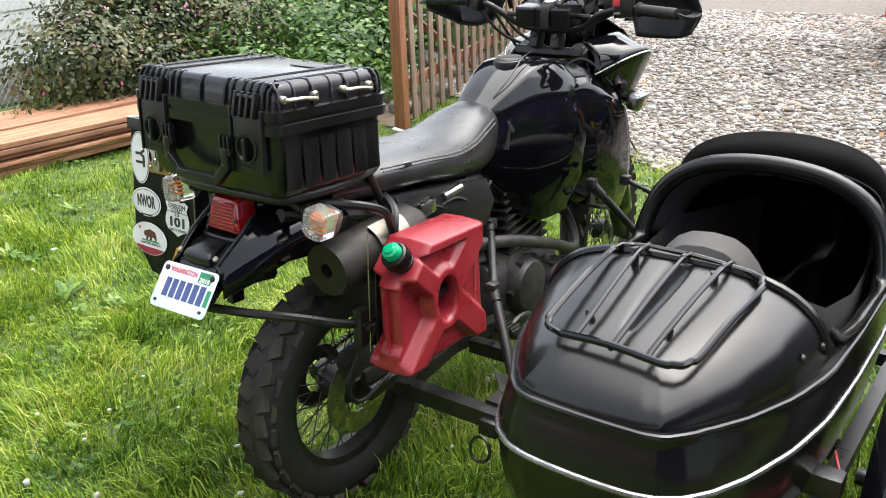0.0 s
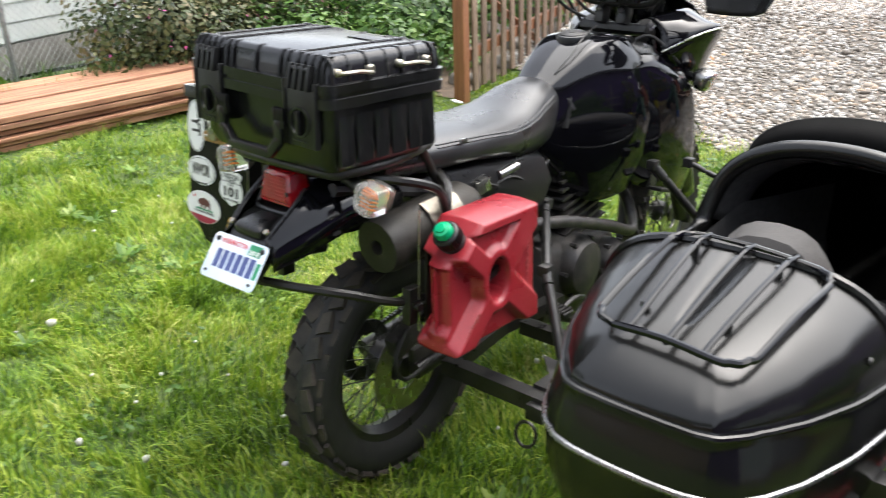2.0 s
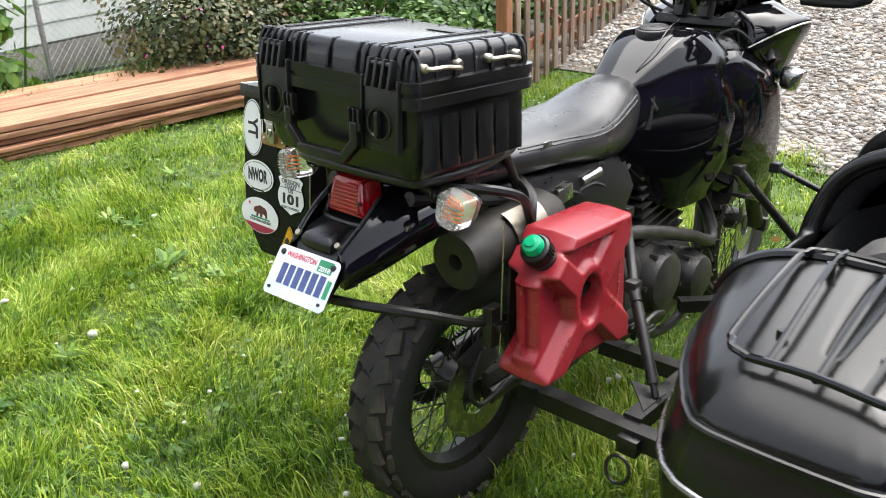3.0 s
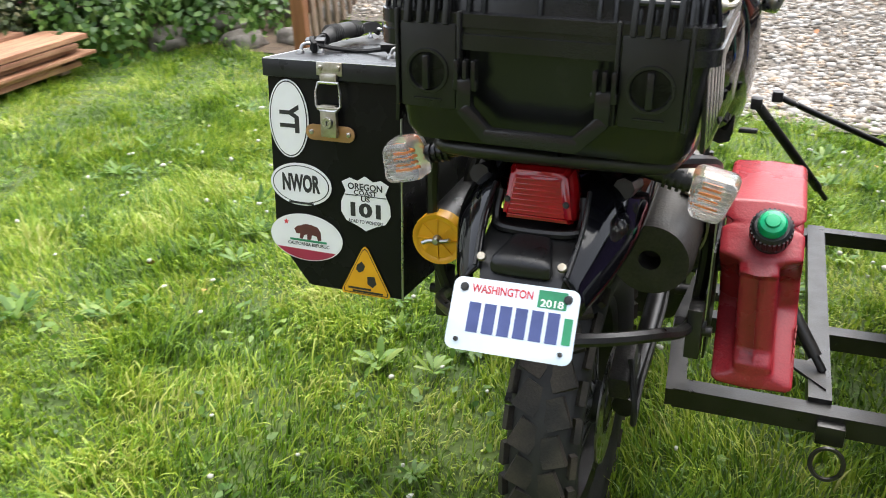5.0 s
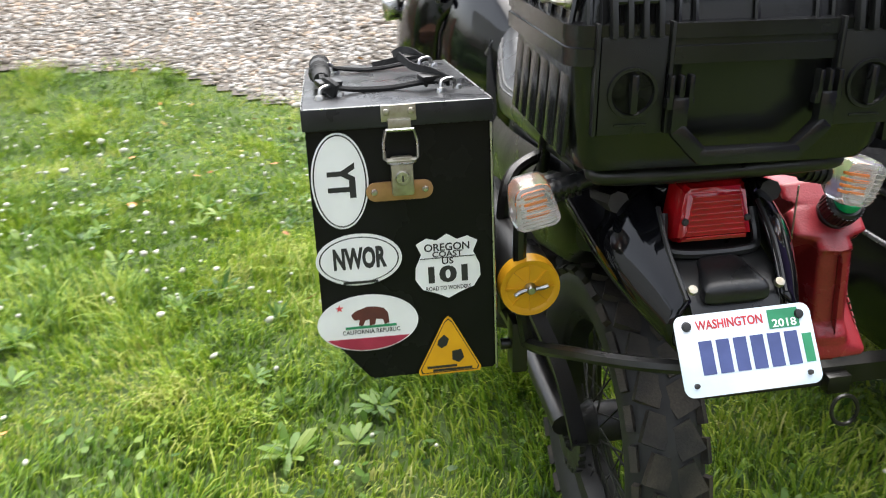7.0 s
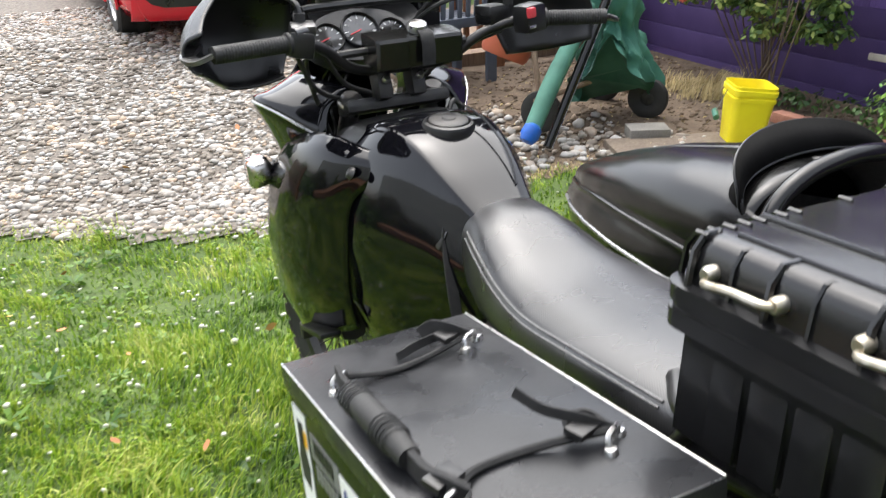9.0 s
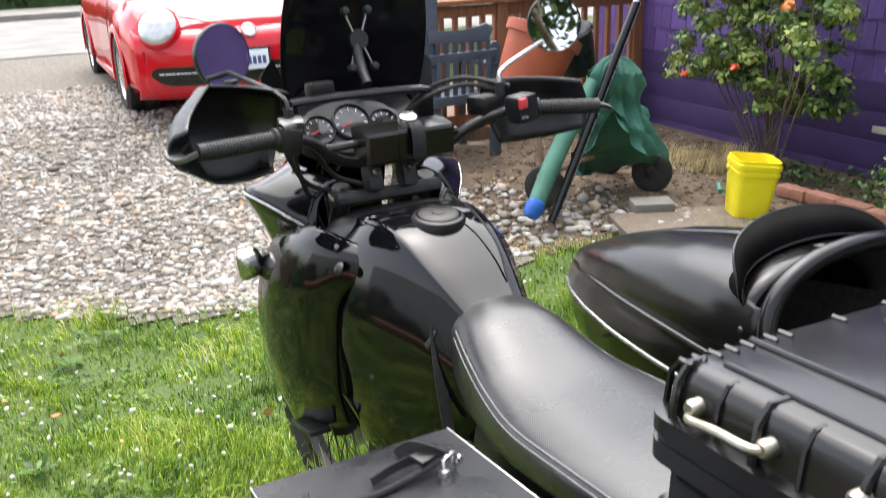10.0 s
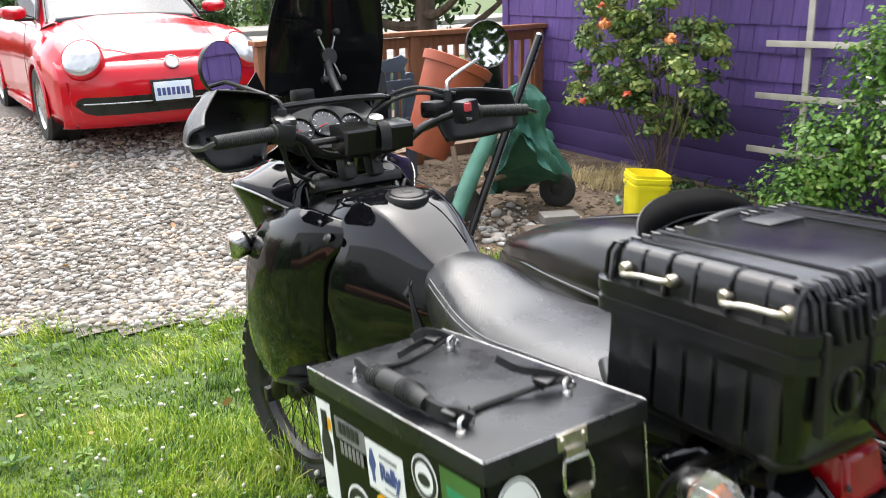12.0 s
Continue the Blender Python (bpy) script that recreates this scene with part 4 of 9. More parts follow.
# dashboard with three dials
dash = new("instrument_panel")
dash.empty_display_size = 0.05
dash.parent = bike
tagged(dash, "black instrument panel with three round dials")
MD = Matrix.Translation((-0.042, 1.175, 1.25)) @ pose(0, 0, 0, 52, 0, 0)
bm = bm_new()
plate(bm, [(x * 1.0, y) for x, y in oval(0.25, 0.13, 32)], 0.05, MD @ Matrix.Translation((0, 0, -0.028)), 0.006)
part("dial_housing", bm, "black_plastic", dash)
for x, y, r in ((-0.078, -0.006, 0.034), (0.0, 0.006, 0.042), (0.074, -0.006, 0.032)):
    bm = bm_new()
    lathe(bm, [(r * 0.92, 0.001), (r, 0.008), (r * 1.07, 0.006), (r * 1.07, -0.004)], MD @ Matrix.Translation((x, y, 0.0)), 32)
    bezel = part("dial_bezel", bm, "black_plastic", dash)
    bm = bm_new()
    plate(bm, oval(r * 1.9, r * 1.9, 28), 0.002, MD @ Matrix.Translation((x, y, 0.0)))
    part("dial_face", bm, "dial_face", dash)
    bm = bm_new()
    for k in range(9):
        a = radians(-40 + 32 * k)
        vs = box(bm, (r * 0.2, 0.0018, 0.0006), (r * 0.78, 0, 0.0016))
        bmesh.ops.transform(bm, matrix=MD @ Matrix.Translation((x, y, 0)) @ Matrix.Rotation(a, 4, 'Z'), verts=vs)
    part("dial_marks", bm, "white_vinyl", dash, smooth=False)
    bm = bm_new()
    vs = box(bm, (r * 0.7, 0.0025, 0.001), (r * 0.3, 0, 0.003))
    bmesh.ops.transform(bm, matrix=MD @ Matrix.Translation((x, y, 0)) @ Matrix.Rotation(radians(200), 4, 'Z'), verts=vs)
    part("needle", bm, "red_ink", dash)
bm = bm_new()
plate(bm, rounded(0.3, 0.13, 0.05, 5), 0.01, Matrix.Translation((-0.01, 1.27, 1.275)) @ pose(0, 0, 0, 25, 0, 0), 0.003)
part("dash_tray", bm, "black_plastic", dash)
bm = bm_new()
tube(bm, [(-0.19, 1.16, 1.24), (-0.185, 1.12, 1.3), (-0.17, 1.115, 1.318), (0.12, 1.16, 1.312), (0.14, 1.17, 1.28)], 0.009, n=8, steps=4)
part("accessory_bar", bm, "black_plastic", bike, "black accessory cross bar")
bm = bm_new()
box(bm, (0.06, 0.03, 0.032), (-0.12, 1.14, 1.338), (0, 0, 10), bevel=0.008)
part("accessory_clamp", bm, "black_plastic", bike)
bm = bm_new()
lathe(bm, [(0, 0.0), (0.016, 0.0), (0.018, 0.012), (0.018, 0.04)], Matrix.Translation((0.105, 1.17, 1.245)) @ pose(0, 0, 0, -100, 0, 0), 16)
part("power_socket", bm, "black_plastic", bike)

# handlebar
LG0, LG1 = Vector((-0.262, 1.0, 1.268)), Vector((-0.415, 0.975, 1.266))
RG0, RG1 = Vector((0.345, 1.03, 1.256), ), Vector((0.482, 0.985, 1.25))
bm = bm_new()
tube(bm, [tuple(LG1), tuple(LG0), (-0.19, 1.03, 1.25), (-0.1, 1.08, 1.19), (0.0, 1.085, 1.18), (0.12, 1.085, 1.185), (0.2, 1.06, 1.235), (0.29, 1.045, 1.257), tuple(RG0), tuple(RG1)], 0.0112, n=10)
hb = part("handlebar", bm, "bar_black", bike)
bm = bm_new()
tube(bm, [(-0.15, 1.06, 1.225), (0.0, 1.06, 1.228), (0.16, 1.07, 1.225)], 0.009, n=8)
part("brace", bm, "bar_black", hb)
bm = bm_new()
rings(bm, [[(0.022 + x, 1.045 + y * 1.0, 1.225 + z) for y, z in ((-0.034 - d, -0.034), (-0.04 - d, 0.02), (-0.035 - d, 0.027), (0.002, 0.034), (0.04, 0.036), (0.044, 0.03), (0.036, -0.024))] for x, d in ((-0.1, 0.0), (-0.094, 0.006), (-0.03, 0.004), (-0.025, -0.004), (0.025, -0.004), (0.03, 0.004), (0.094, 0.006), (0.1, 0.0))])
bag = part("bar_bag", bm, "satin_black", bike, "black box-shaped vinyl bar bag", angle=35)
bm = bm_new()
tube(bm, [(0.036, 0.999, 1.192), (0.036, 0.996, 1.23), (0.036, 1.008, 1.258), (0.036, 1.05, 1.263), (0.036, 1.085, 1.25)], 0, flat=(0.03, 0.003))
part("bag_strap", bm, "strap", bag)
bm = bm_new()
lathe(bm, [(0, 0.012), (0.016, 0.012), (0.02, 0.009), (0.022, 0.0), (0.022, -0.006)], Matrix.Translation((0.032, 1.04, 1.266)) @ pose(0, 0, 0, 18, 0, 0), 24)
part("bar_clock", bm, "steel", bike, "small chrome bar clock")
for n0, n1 in ((LG0, LG1), (RG0, RG1)):
    bm = bm_new()
    rod(bm, n0, n1, 0.0165, n=16)
    for k in range(22):
        q = n0 + (n1 - n0) * (0.06 + 0.04 * k)
        lathe(bm, [(0.0164, -0.0016), (0.0176, 0.0), (0.0164, 0.0016)], Matrix.Translation(q) @ (n1 - n0).to_track_quat('Z', 'Y').to_matrix().to_4x4(), 14)
    lathe(bm, [(0.0165, -0.004), (0.022, 0.0), (0.022, 0.005), (0.0165, 0.008)], Matrix.Translation(n0) @ (n1 - n0).to_track_quat('Z', 'Y').to_matrix().to_4x4(), 18)
    part("grip", bm, "rubber_side", bike, "black ribbed rubber grip")
bm = bm_new()
box(bm, (0.05, 0.045, 0.05), (-0.235, 1.01, 1.262), (0, 10, -10), bevel=0.008)
part("switch_block", bm, "black_plastic", bike)
bm = bm_new()
box(bm, (0.05, 0.04, 0.025), (-0.225, 1.02, 1.29), (15, 0, -10), bevel=0.008)
rod(bm, (-0.25, 1.0, 1.285), (-0.205, 1.015, 1.29), 0.012)
part("clutch_perch", bm, "alloy", bike, "dull polished clutch perch")
bm = bm_new()
box(bm, (0.06, 0.05, 0.062), (0.3, 1.02, 1.262), (0, -5, 12), bevel=0.01)
part("switch_block", bm, "black_plastic", bike)
bm = bm_new()
box(bm, (0.02, 0.012, 0.022), (0.286, 0.99, 1.276), (0, -5, 12), bevel=0.003)
part("kill_switch", bm, "red_ink", bike, "red engine stop switch")
bm = bm_new()
box(bm, (0.02, 0.006, 0.008), (0.29, 0.992, 1.245), (0, -5, 12), bevel=0.002)
part("start_button", bm, "steel", bike)
bm = bm_new()
box(bm, (0.06, 0.06, 0.045), (0.24, 1.08, 1.27), (0, 0, 10), bevel=0.01)
part("brake_reservoir", bm, "black_plastic", bike)
for n0, s in ((LG0, -1), (RG0, 1)):
    bm = bm_new()
    tube(bm, [tuple(n0 + Vector((s * -0.02, 0.05, 0.0))), tuple(n0 + Vector((s * 0.04, 0.075, 0.0))), tuple(n0 + Vector((s * 0.14, 0.06, -0.003)))], 0, flat=(0.018, 0.008))
    part("lever", bm, "dark_metal", bike)
# hand guards: a curved shell in front of each grip and an end bracket
g = [[(-0.21, 1.06, 1.345), (-0.28, 1.075, 1.362), (-0.352, 1.08, 1.373), (-0.362, 1.078, 1.371), (-0.405, 1.04, 1.33), (-0.425, 1.0, 1.3)],
     [(-0.21, 1.12, 1.34), (-0.28, 1.15, 1.352), (-0.37, 1.14, 1.355), (-0.385, 1.13, 1.35), (-0.43, 1.09, 1.315), (-0.452, 1.02, 1.285)],
     [(-0.21, 1.15, 1.27), (-0.29, 1.18, 1.27), (-0.385, 1.16, 1.275), (-0.41, 1.145, 1.27), (-0.446, 1.1, 1.262), (-0.46, 1.02, 1.26)],
     [(-0.24, 1.13, 1.2), (-0.3, 1.15, 1.185), (-0.365, 1.13, 1.188), (-0.385, 1.115, 1.193), (-0.425, 1.07, 1.22), (-0.447, 1.01, 1.235)],
     [(-0.25, 1.09, 1.19), (-0.3, 1.1, 1.178), (-0.36, 1.09, 1.18), (-0.379, 1.07, 1.193), (-0.412, 1.03, 1.215), (-0.435, 0.995, 1.232)]]
shell("hand_guard", g, "black_plastic", bike, "black plastic hand guard", 0.005)
g = [[(0.26, 1.13, 1.315), (0.34, 1.16, 1.315), (0.43, 1.14, 1.31), (0.5, 1.08, 1.3)], [(0.27, 1.14, 1.25), (0.35, 1.17, 1.25), (0.45, 1.15, 1.25), (0.52, 1.08, 1.245)], [(0.3, 1.12, 1.17), (0.36, 1.14, 1.165), (0.44, 1.12, 1.17), (0.5, 1.06, 1.19)]]
shell("hand_guard", g, "black_plastic", bike, "black plastic hand guard", 0.005)
for e, s in ((LG1, -1), (RG1, 1)):
    bm = bm_new()
    tube(bm, [tuple(e), tuple(e + Vector((s * 0.03, 0.01, -0.01))), tuple(e + Vector((s * 0.035, 0.06, -0.005))), tuple(e + Vector((0.0, 0.15, 0.0)))], 0, flat=(0.028, 0.008))
    part("guard_bracket", bm, "bar_black" if s > 0 else "alloy", bike)
# mirrors
for cx, cy, cz, foot, facing in ((-0.295, 1.22, 1.418, (-0.225, 1.03, 1.29), (0.407, -0.913, 0.0)), (0.478, 1.15, 1.43, (0.27, 1.06, 1.29), (-0.22, -0.966, 0.137))):
    root = new("mirror")
    root.empty_display_size = 0.03
    root.parent = bike
    m = Matrix.Translation((cx, cy, cz)) @ Vector(facing).to_track_quat('Z', 'Y').to_matrix().to_4x4()
    bm = bm_new()
    lathe(bm, [(0.064, 0.002), (0.0665, 0.004), (0.068, 0.0), (0.064, -0.014), (0.045, -0.024), (0, -0.028)], m, 36)
    part("mirror_shell", bm, "black_plastic", root)
    bm = bm_new()
    plate(bm, oval(0.129, 0.129, 40), 0.002, m @ Matrix.Translation((0, 0, 0.0015)))
    part("mirror_glass", bm, "mirror", root, "round mirror glass")
    bm = bm_new()
    f = Vector(foot)
    c = Vector((cx, cy, cz - 0.03))
    tube(bm, [f, f + Vector((0, 0.0, 0.03)), f + Vector((0, 0.01, 0.045)) + (c - f) * 0.12, c + Vector((0, 0.02, 0))], 0.0055, n=8, steps=4)
    part("mirror_stalk", bm, "steel" if cx > 0 else "bar_black", root)
    bm = bm_new()
    rod(bm, f, f + Vector((0, 0, 0.03)), 0.011)
    part("stalk_boot", bm, "rubber_side", root)
# yokes, bar clamps, ignition, cables
bm = bm_new()
box(bm, (0.25, 0.075, 0.03), (0, 1.115, 1.1), (-18, 0, 0), bevel=0.012)
part("top_yoke", bm, "dark_metal", bike, "black alloy top yoke")
for x in (-0.04, 0.04):
    bm = bm_new()
    box(bm, (0.035, 0.05, 0.06), (x, 1.085, 1.145), (-15, 0, 0), bevel=0.01)
    part("bar_clamp", bm, "dark_metal", bike)
    bm = bm_new()
    lathe(bm, [(0, 0.01), (0.007, 0.01), (0.009, 0.006), (0.009, 0)], Matrix.Translation((x, 1.06, 1.16)) @ pose(0, 0, 0, 40, 0, 0), 12)
    part("clamp_bolt", bm, "steel", bike)
for x in (-0.1, 0.1):
    bm = bm_new()
    lathe(bm, [(0, 0.014), (0.018, 0.014), (0.022, 0.01), (0.026, 0.0), (0.026, -0.01)], Matrix.Translation((x, 1.12, 1.116)) @ pose(0, 0, 0, 25, 0, 0), 20)
    part("fork_cap", bm, "dark_metal", bike)
    bm = bm_new()
    lathe(bm, [(0.026, -0.004), (0.029, 0.0), (0.031, -0.004), (0.031, -0.008)], Matrix.Translation((x, 1.12, 1.116)) @ pose(0, 0, 0, 25, 0, 0), 20)
    part("cap_collar", bm, "steel", bike, "bright metal collar")
for k, pts in enumerate(([(-0.2, 1.04, 1.26), (-0.2, 1.1, 1.2), (-0.16, 1.16, 1.1), (-0.12, 1.2, 1.0)], [(-0.24, 1.03, 1.24), (-0.19, 1.09, 1.16), (-0.12, 1.14, 1.12), (-0.05, 1.2, 1.1)],
                         [(0.28, 1.06, 1.3), (0.2, 1.12, 1.315), (0.1, 1.17, 1.27), (0.04, 1.24, 1.15)], [(0.29, 1.05, 1.31), (0.2, 1.13, 1.33), (0.12, 1.2, 1.28), (0.08, 1.26, 1.15)],
                         [(0.25, 1.05, 1.24), (0.16, 1.1, 1.2), (0.1, 1.16, 1.14), (0.06, 1.22, 1.05)], [(-0.18, 1.06, 1.24), (-0.12, 1.1, 1.16), (-0.04, 1.13, 1.12), (0.0, 1.2, 1.08)],
                         [(0.08, 1.02, 1.06), (0.13, 1.08, 1.09), (0.17, 1.12, 1.06), (0.2, 1.18, 1.0)])):
    bm = bm_new()
    tube(bm, pts, 0.0055, n=7)
    part("control_cable", bm, "rubber_side", bike)
# tank seam and tank-top ridge
bm = bm_new()
tube(bm, [(0.05, 0.9, 1.128), (0.06, 0.82, 1.108), (0.065, 0.74, 1.058), (0.05, 0.68, 1.008)], 0.0022, n=5)
part("tank_seam", bm, "black_plastic", tank)
bm = bm_new()
rings(bm, [section(w, t, b, 3, 20, 0, y) for y, w, t, b in ((0.98, 0.14, 1.1, 0.9), (1.06, 0.18, 1.09, 0.85), (1.14, 0.17, 1.07, 0.8), (1.2, 0.13, 1.02, 0.8))])
part("headstock_cover", bm, "black_plastic", bike)
bm = bm_new()
for s in (-1, 1):
    rings(bm, [section(0.035, 0.86, 0.56, 5, 12, s * 0.16, y) for y in (1.08, 1.12)])
part("radiator", bm, "engine", bike)

# ---- hard top case ----
case = thing("top_case", "black ribbed plastic hard case strapped on the tail rack", "top case", m=B @ pose(0.003, 0, 0.952, 0, 1.2, 0) @ pose(-0.003, 0, -0.95))
CX, CY = 0.003, -0.197
bm = bm_new()
r0 = [(CX + x, CY + y, 0.95) for x, y in rounded(0.385, 0.285, 0.03)]
r1 = [(CX + x, CY + y, 0.97) for x, y in rounded(0.405, 0.305, 0.03)]
r2 = [(CX + x, CY + y, 1.09) for x, y in rounded(0.425, 0.325, 0.025)]
rings(bm, [r0, r1, r2])
case_body = part("body", bm, "case_plastic", case)
bm = bm_new()
rings(bm, [[(CX + x, CY + y, z) for x, y in rounded(0.45 + g, 0.35 + g, 0.03)] for z, g in ((1.085, -0.03), (1.086, 0.0), (1.106, 0.0), (1.107, -0.006), (1.114, -0.006), (1.115, 0.0), (1.132, 0.0), (1.134, -0.02))])
part("rim_flange", bm, "case_plastic", case_body)
bm = bm_new()
rings(bm, [[(CX + x, CY + y, z) for x, y in rounded(0.43 + g, 0.33 + g, 0.03)] for z, g in ((1.12, 0.0), (1.15, -0.008), (1.17, -0.015), (1.18, -0.027), (1.183, -0.04))])
lid = part("lid", bm, "case_plastic", case)
bm = bm_new()
for x in (-0.115, 0.12):
    tube(bm, [(CX + x, CY - 0.16, 1.165), (CX + x, CY - 0.148, 1.184), (CX + x, CY + 0.148, 1.184), (CX + x, CY + 0.16, 1.165)], 0.0032, n=6, smooth=False)
for s in (-1, 1):
    tube(bm, [(CX + s * 0.175, CY - 0.12, 1.184), (CX + s * 0.175, CY + 0.12, 1.184)], 0.003, n=6, smooth=False)
for s in (-1, 1):
    for y in (-0.15, -0.055, 0.045, 0.14):
        tube(bm, [(CX + s * 0.18, CY + y, 1.182), (CX + s * 0.199, CY + y, 1.182), (CX + s * 0.211, CY + y, 1.168), (CX + s * 0.219, CY + y, 1.12)], 0.0042, n=6, smooth=False)
    for y in (-0.105, 0.0, 0.09):
        tube(bm, [(CX + s * 0.19, CY + y, 1.182), (CX + s * 0.2, CY + y, 1.181), (CX + s * 0.21, CY + y, 1.166), (CX + s * 0.217, CY + y, 1.12)], 0.0028, n=5, smooth=False)
for s in (-1, 1):
    for x in (-0.2, -0.185, -0.165, -0.145, -0.125, -0.095, -0.075, 0.0, 0.075, 0.095, 0.125, 0.145, 0.165, 0.185, 0.2):
        tube(bm, [(CX + x, CY + s * 0.135, 1.182), (CX + x, CY + s * 0.15, 1.182), (CX + x, CY + s * 0.162, 1.167), (CX + x, CY + s * 0.17, 1.118)], 0.0034, n=5, smooth=False)
part("ribs", bm, "case_plastic", lid)
bm = bm_new()
for s in (-1, 1):
    for i, y in enumerate((-0.115, -0.065, -0.015, 0.035, 0.085, 0.125)):
        box(bm, (0.006, 0.044 if i % 2 else 0.04, 0.115), (CX + s * 0.2105, CY + y, 1.025), (0, -4.0 * s, 0), bevel=0.002)
for x in (-0.08, -0.04, 0.0, 0.04, 0.08):
    box(bm, (0.036, 0.006, 0.1), (CX + x, CY + 0.159, 1.03), bevel=0.002)
part("side_panel", bm, "case_plastic", case_body)
bm = bm_new()
box(bm, (0.085, 0.05, 0.0015), (CX + 0.07, CY + 0.09, 1.1842), bevel=0.0005)
part("name_recess", bm, "black_plastic", lid)
for s in (-1, 1):
    bm = bm_new()
    cx = CX + s * 0.148
    box(bm, (0.08, 0.016, 0.115), (cx, CY - 0.17, 1.062), bevel=0.004)
    for k in (-1.5, -0.5, 0.5, 1.5):
        box(bm, (0.007, 0.014, 0.05), (cx + k * 0.018, CY - 0.176, 1.142), (-12, 0, 0), bevel=0.002)
    for k in (-1, 1):
        box(bm, (0.005, 0.014, 0.13), (cx + k * 0.044, CY - 0.174, 1.07), bevel=0.002)
    rod(bm, (cx - 0.03, CY - 0.174, 1.158), (cx + 0.03, CY - 0.174, 1.158), 0.004, n=8)
    latch = part("latch", bm, "black_plastic", case, "black ribbed twist latch")
    bm = bm_new()
    mk = Matrix.Translation((cx, CY - 0.179, 1.055)) @ pose(0, 0, 0, 90, 0, 0)
    lathe(bm, [(0, -0.001), (0.024, -0.001), (0.026, 0.003), (0.03, 0.003), (0.031, -0.003)], mk, 28)
    box(bm, (0.009, 0.012, 0.046), (cx, CY - 0.183, 1.055), bevel=0.003)
    part("knob", bm, "case_plastic", latch)
    bm = bm_new()
    box(bm, (0.04, 0.003, 0.0025), (cx, CY - 0.1785, 1.017))
    part("slot", bm, "case_plastic", latch)
bm = bm_new()
HY = CY - 0.183
HP = [(CX - 0.092, HY, 1.046), (CX - 0.092, HY, 1.01), (CX - 0.06, HY - 0.002, 0.977), (CX + 0.06, HY - 0.002, 0.977), (CX + 0.092, HY, 1.01), (CX + 0.092, HY, 1.046)]
for a, b in zip(HP, HP[1:]):
    a, b = Vector(a), Vector(b)
    d = b - a
    box(bm, (0.021, 0.018, d.length + 0.01), tuple((a + b) / 2), (0, math.degrees(math.atan2(d.x, d.z)), 0), bevel=0.005)
for s in (-1, 1):
    for k in (-1, 0, 1):
        box(bm, (0.006, 0.014, 0.035), (CX + s * 0.092 + k * 0.012, HY, 1.058), bevel=0.002)
    box(bm, (0.034, 0.012, 0.014), (CX + s * 0.092, HY, 1.042), bevel=0.002)
part("carry_handle", bm, "case_plastic", case)
for s in (-1, 1):
    for y0, y1 in ((-0.337, -0.25), (-0.165, -0.083)):
        bm = bm_new()
        x = s * 0.217 + CX
        tube(bm, [(x - s * 0.006, y0, 1.154), (x + s * 0.01, y0 + 0.005, 1.154), (x + s * 0.013, (y0 + y1) / 2, 1.154), (x + s * 0.01, y1 - 0.005, 1.148), (x - s * 0.006, y1, 1.148)], 0.0042, n=8, steps=4)
        for y in (y0, y1):
            lathe(bm, [(0, 0.006), (0.006, 0.006), (0.0085, 0.002), (0.0085, -0.008)], Matrix.Translation((x, y, 1.154)) @ pose(0, 0, 0, 0, 90 * s, 0), 14)
        part("side_handle", bm, "zinc", case, "tarnished metal grab bar")

# ---- aluminium pannier ----
PT = pose(0, 0, 0, -4.5)
PB = Matrix.Translation((-0.4, -0.178, 1.014)) @ PT  # the rear edge of its lid
pannier = thing("pannier", "black metal side pannier covered in travel stickers", "pannier", m=B @ PB)
PW, PL, PH = 0.127, 0.475, 0.408
OUT = [(-PW, -0.012), (PW, -0.012), (PW, -PH), (-0.062, -PH), (-PW, -PH + 0.082)]
bm = bm_new()
rings(bm, [[(x, 0.002, z) for x, z in OUT], [(x, PL, z) for x, z in OUT]])
bmesh.ops.bevel(bm, geom=list(bm.edges), offset=0.003, segments=2, affect='EDGES')
M["pannier_black"] = material("pannier_black", (0.004, 0.004, 0.0045), (0.008, 0.008, 0.008), 0.24, scale=5, bump=0.06, bump_scale=350, rough_var=0.16, spec=0.16)
pbody = part("body", bm, "pannier_black", pannier)
M["lid_worn"] = material("lid_worn", (0.006, 0.006, 0.007), (0.026, 0.027, 0.029), 0.32, scale=9, bump=0.08, bump_scale=250, rough_var=0.2, spread=0.9, spec=0.3)
bm = bm_new()
box(bm, (PW * 2 + 0.008, PL + 0.01, 0.03), (0, PL / 2, -0.012), bevel=0.0025)
plid = part("lid", bm, "lid_worn", pannier, "scuffed black lid")
bm = bm_new()
for s in (-1, 1):
    rod(bm, (s * (PW + 0.003), -0.003, 0.003), (s * (PW + 0.003), PL + 0.004, 0.003), 0.0012, n=5)
rod(bm, (-PW, -0.004, 0.003), (PW, -0.004, 0.003), 0.001, n=5)
rod(bm, (PW + 0.001, 0.0, -0.03), (PW + 0.001, 0.0, -PH), 0.002, n=5)
part("bare_edge", bm, "steel", plid, "bright worn metal edge")
HOOKS = ((-0.09, 0.09), (0.085, 0.095), (-0.09, 0.37), (0.085, 0.38))
for x, y in HOOKS:
    bm = bm_new()
    tube(bm, [(x - 0.014, y - 0.012, 0.004), (x - 0.012, y - 0.006, 0.017), (x, y, 0.02), (x + 0.008, y + 0.006, 0.017), (x + 0.012, y + 0.01, 0.004)], 0.0032, n=7, steps=3)
    for k in (-1, 1):
        lathe(bm, [(0, 0.006), (0.006, 0.005), (0.008, 0.0), (0.008, -0.002)], Matrix.Translation((x + k * 0.014, y + k * 0.012, 0.004)), 10)
    part("tie_loop", bm, "steel", plid, "chrome tie-down loop")
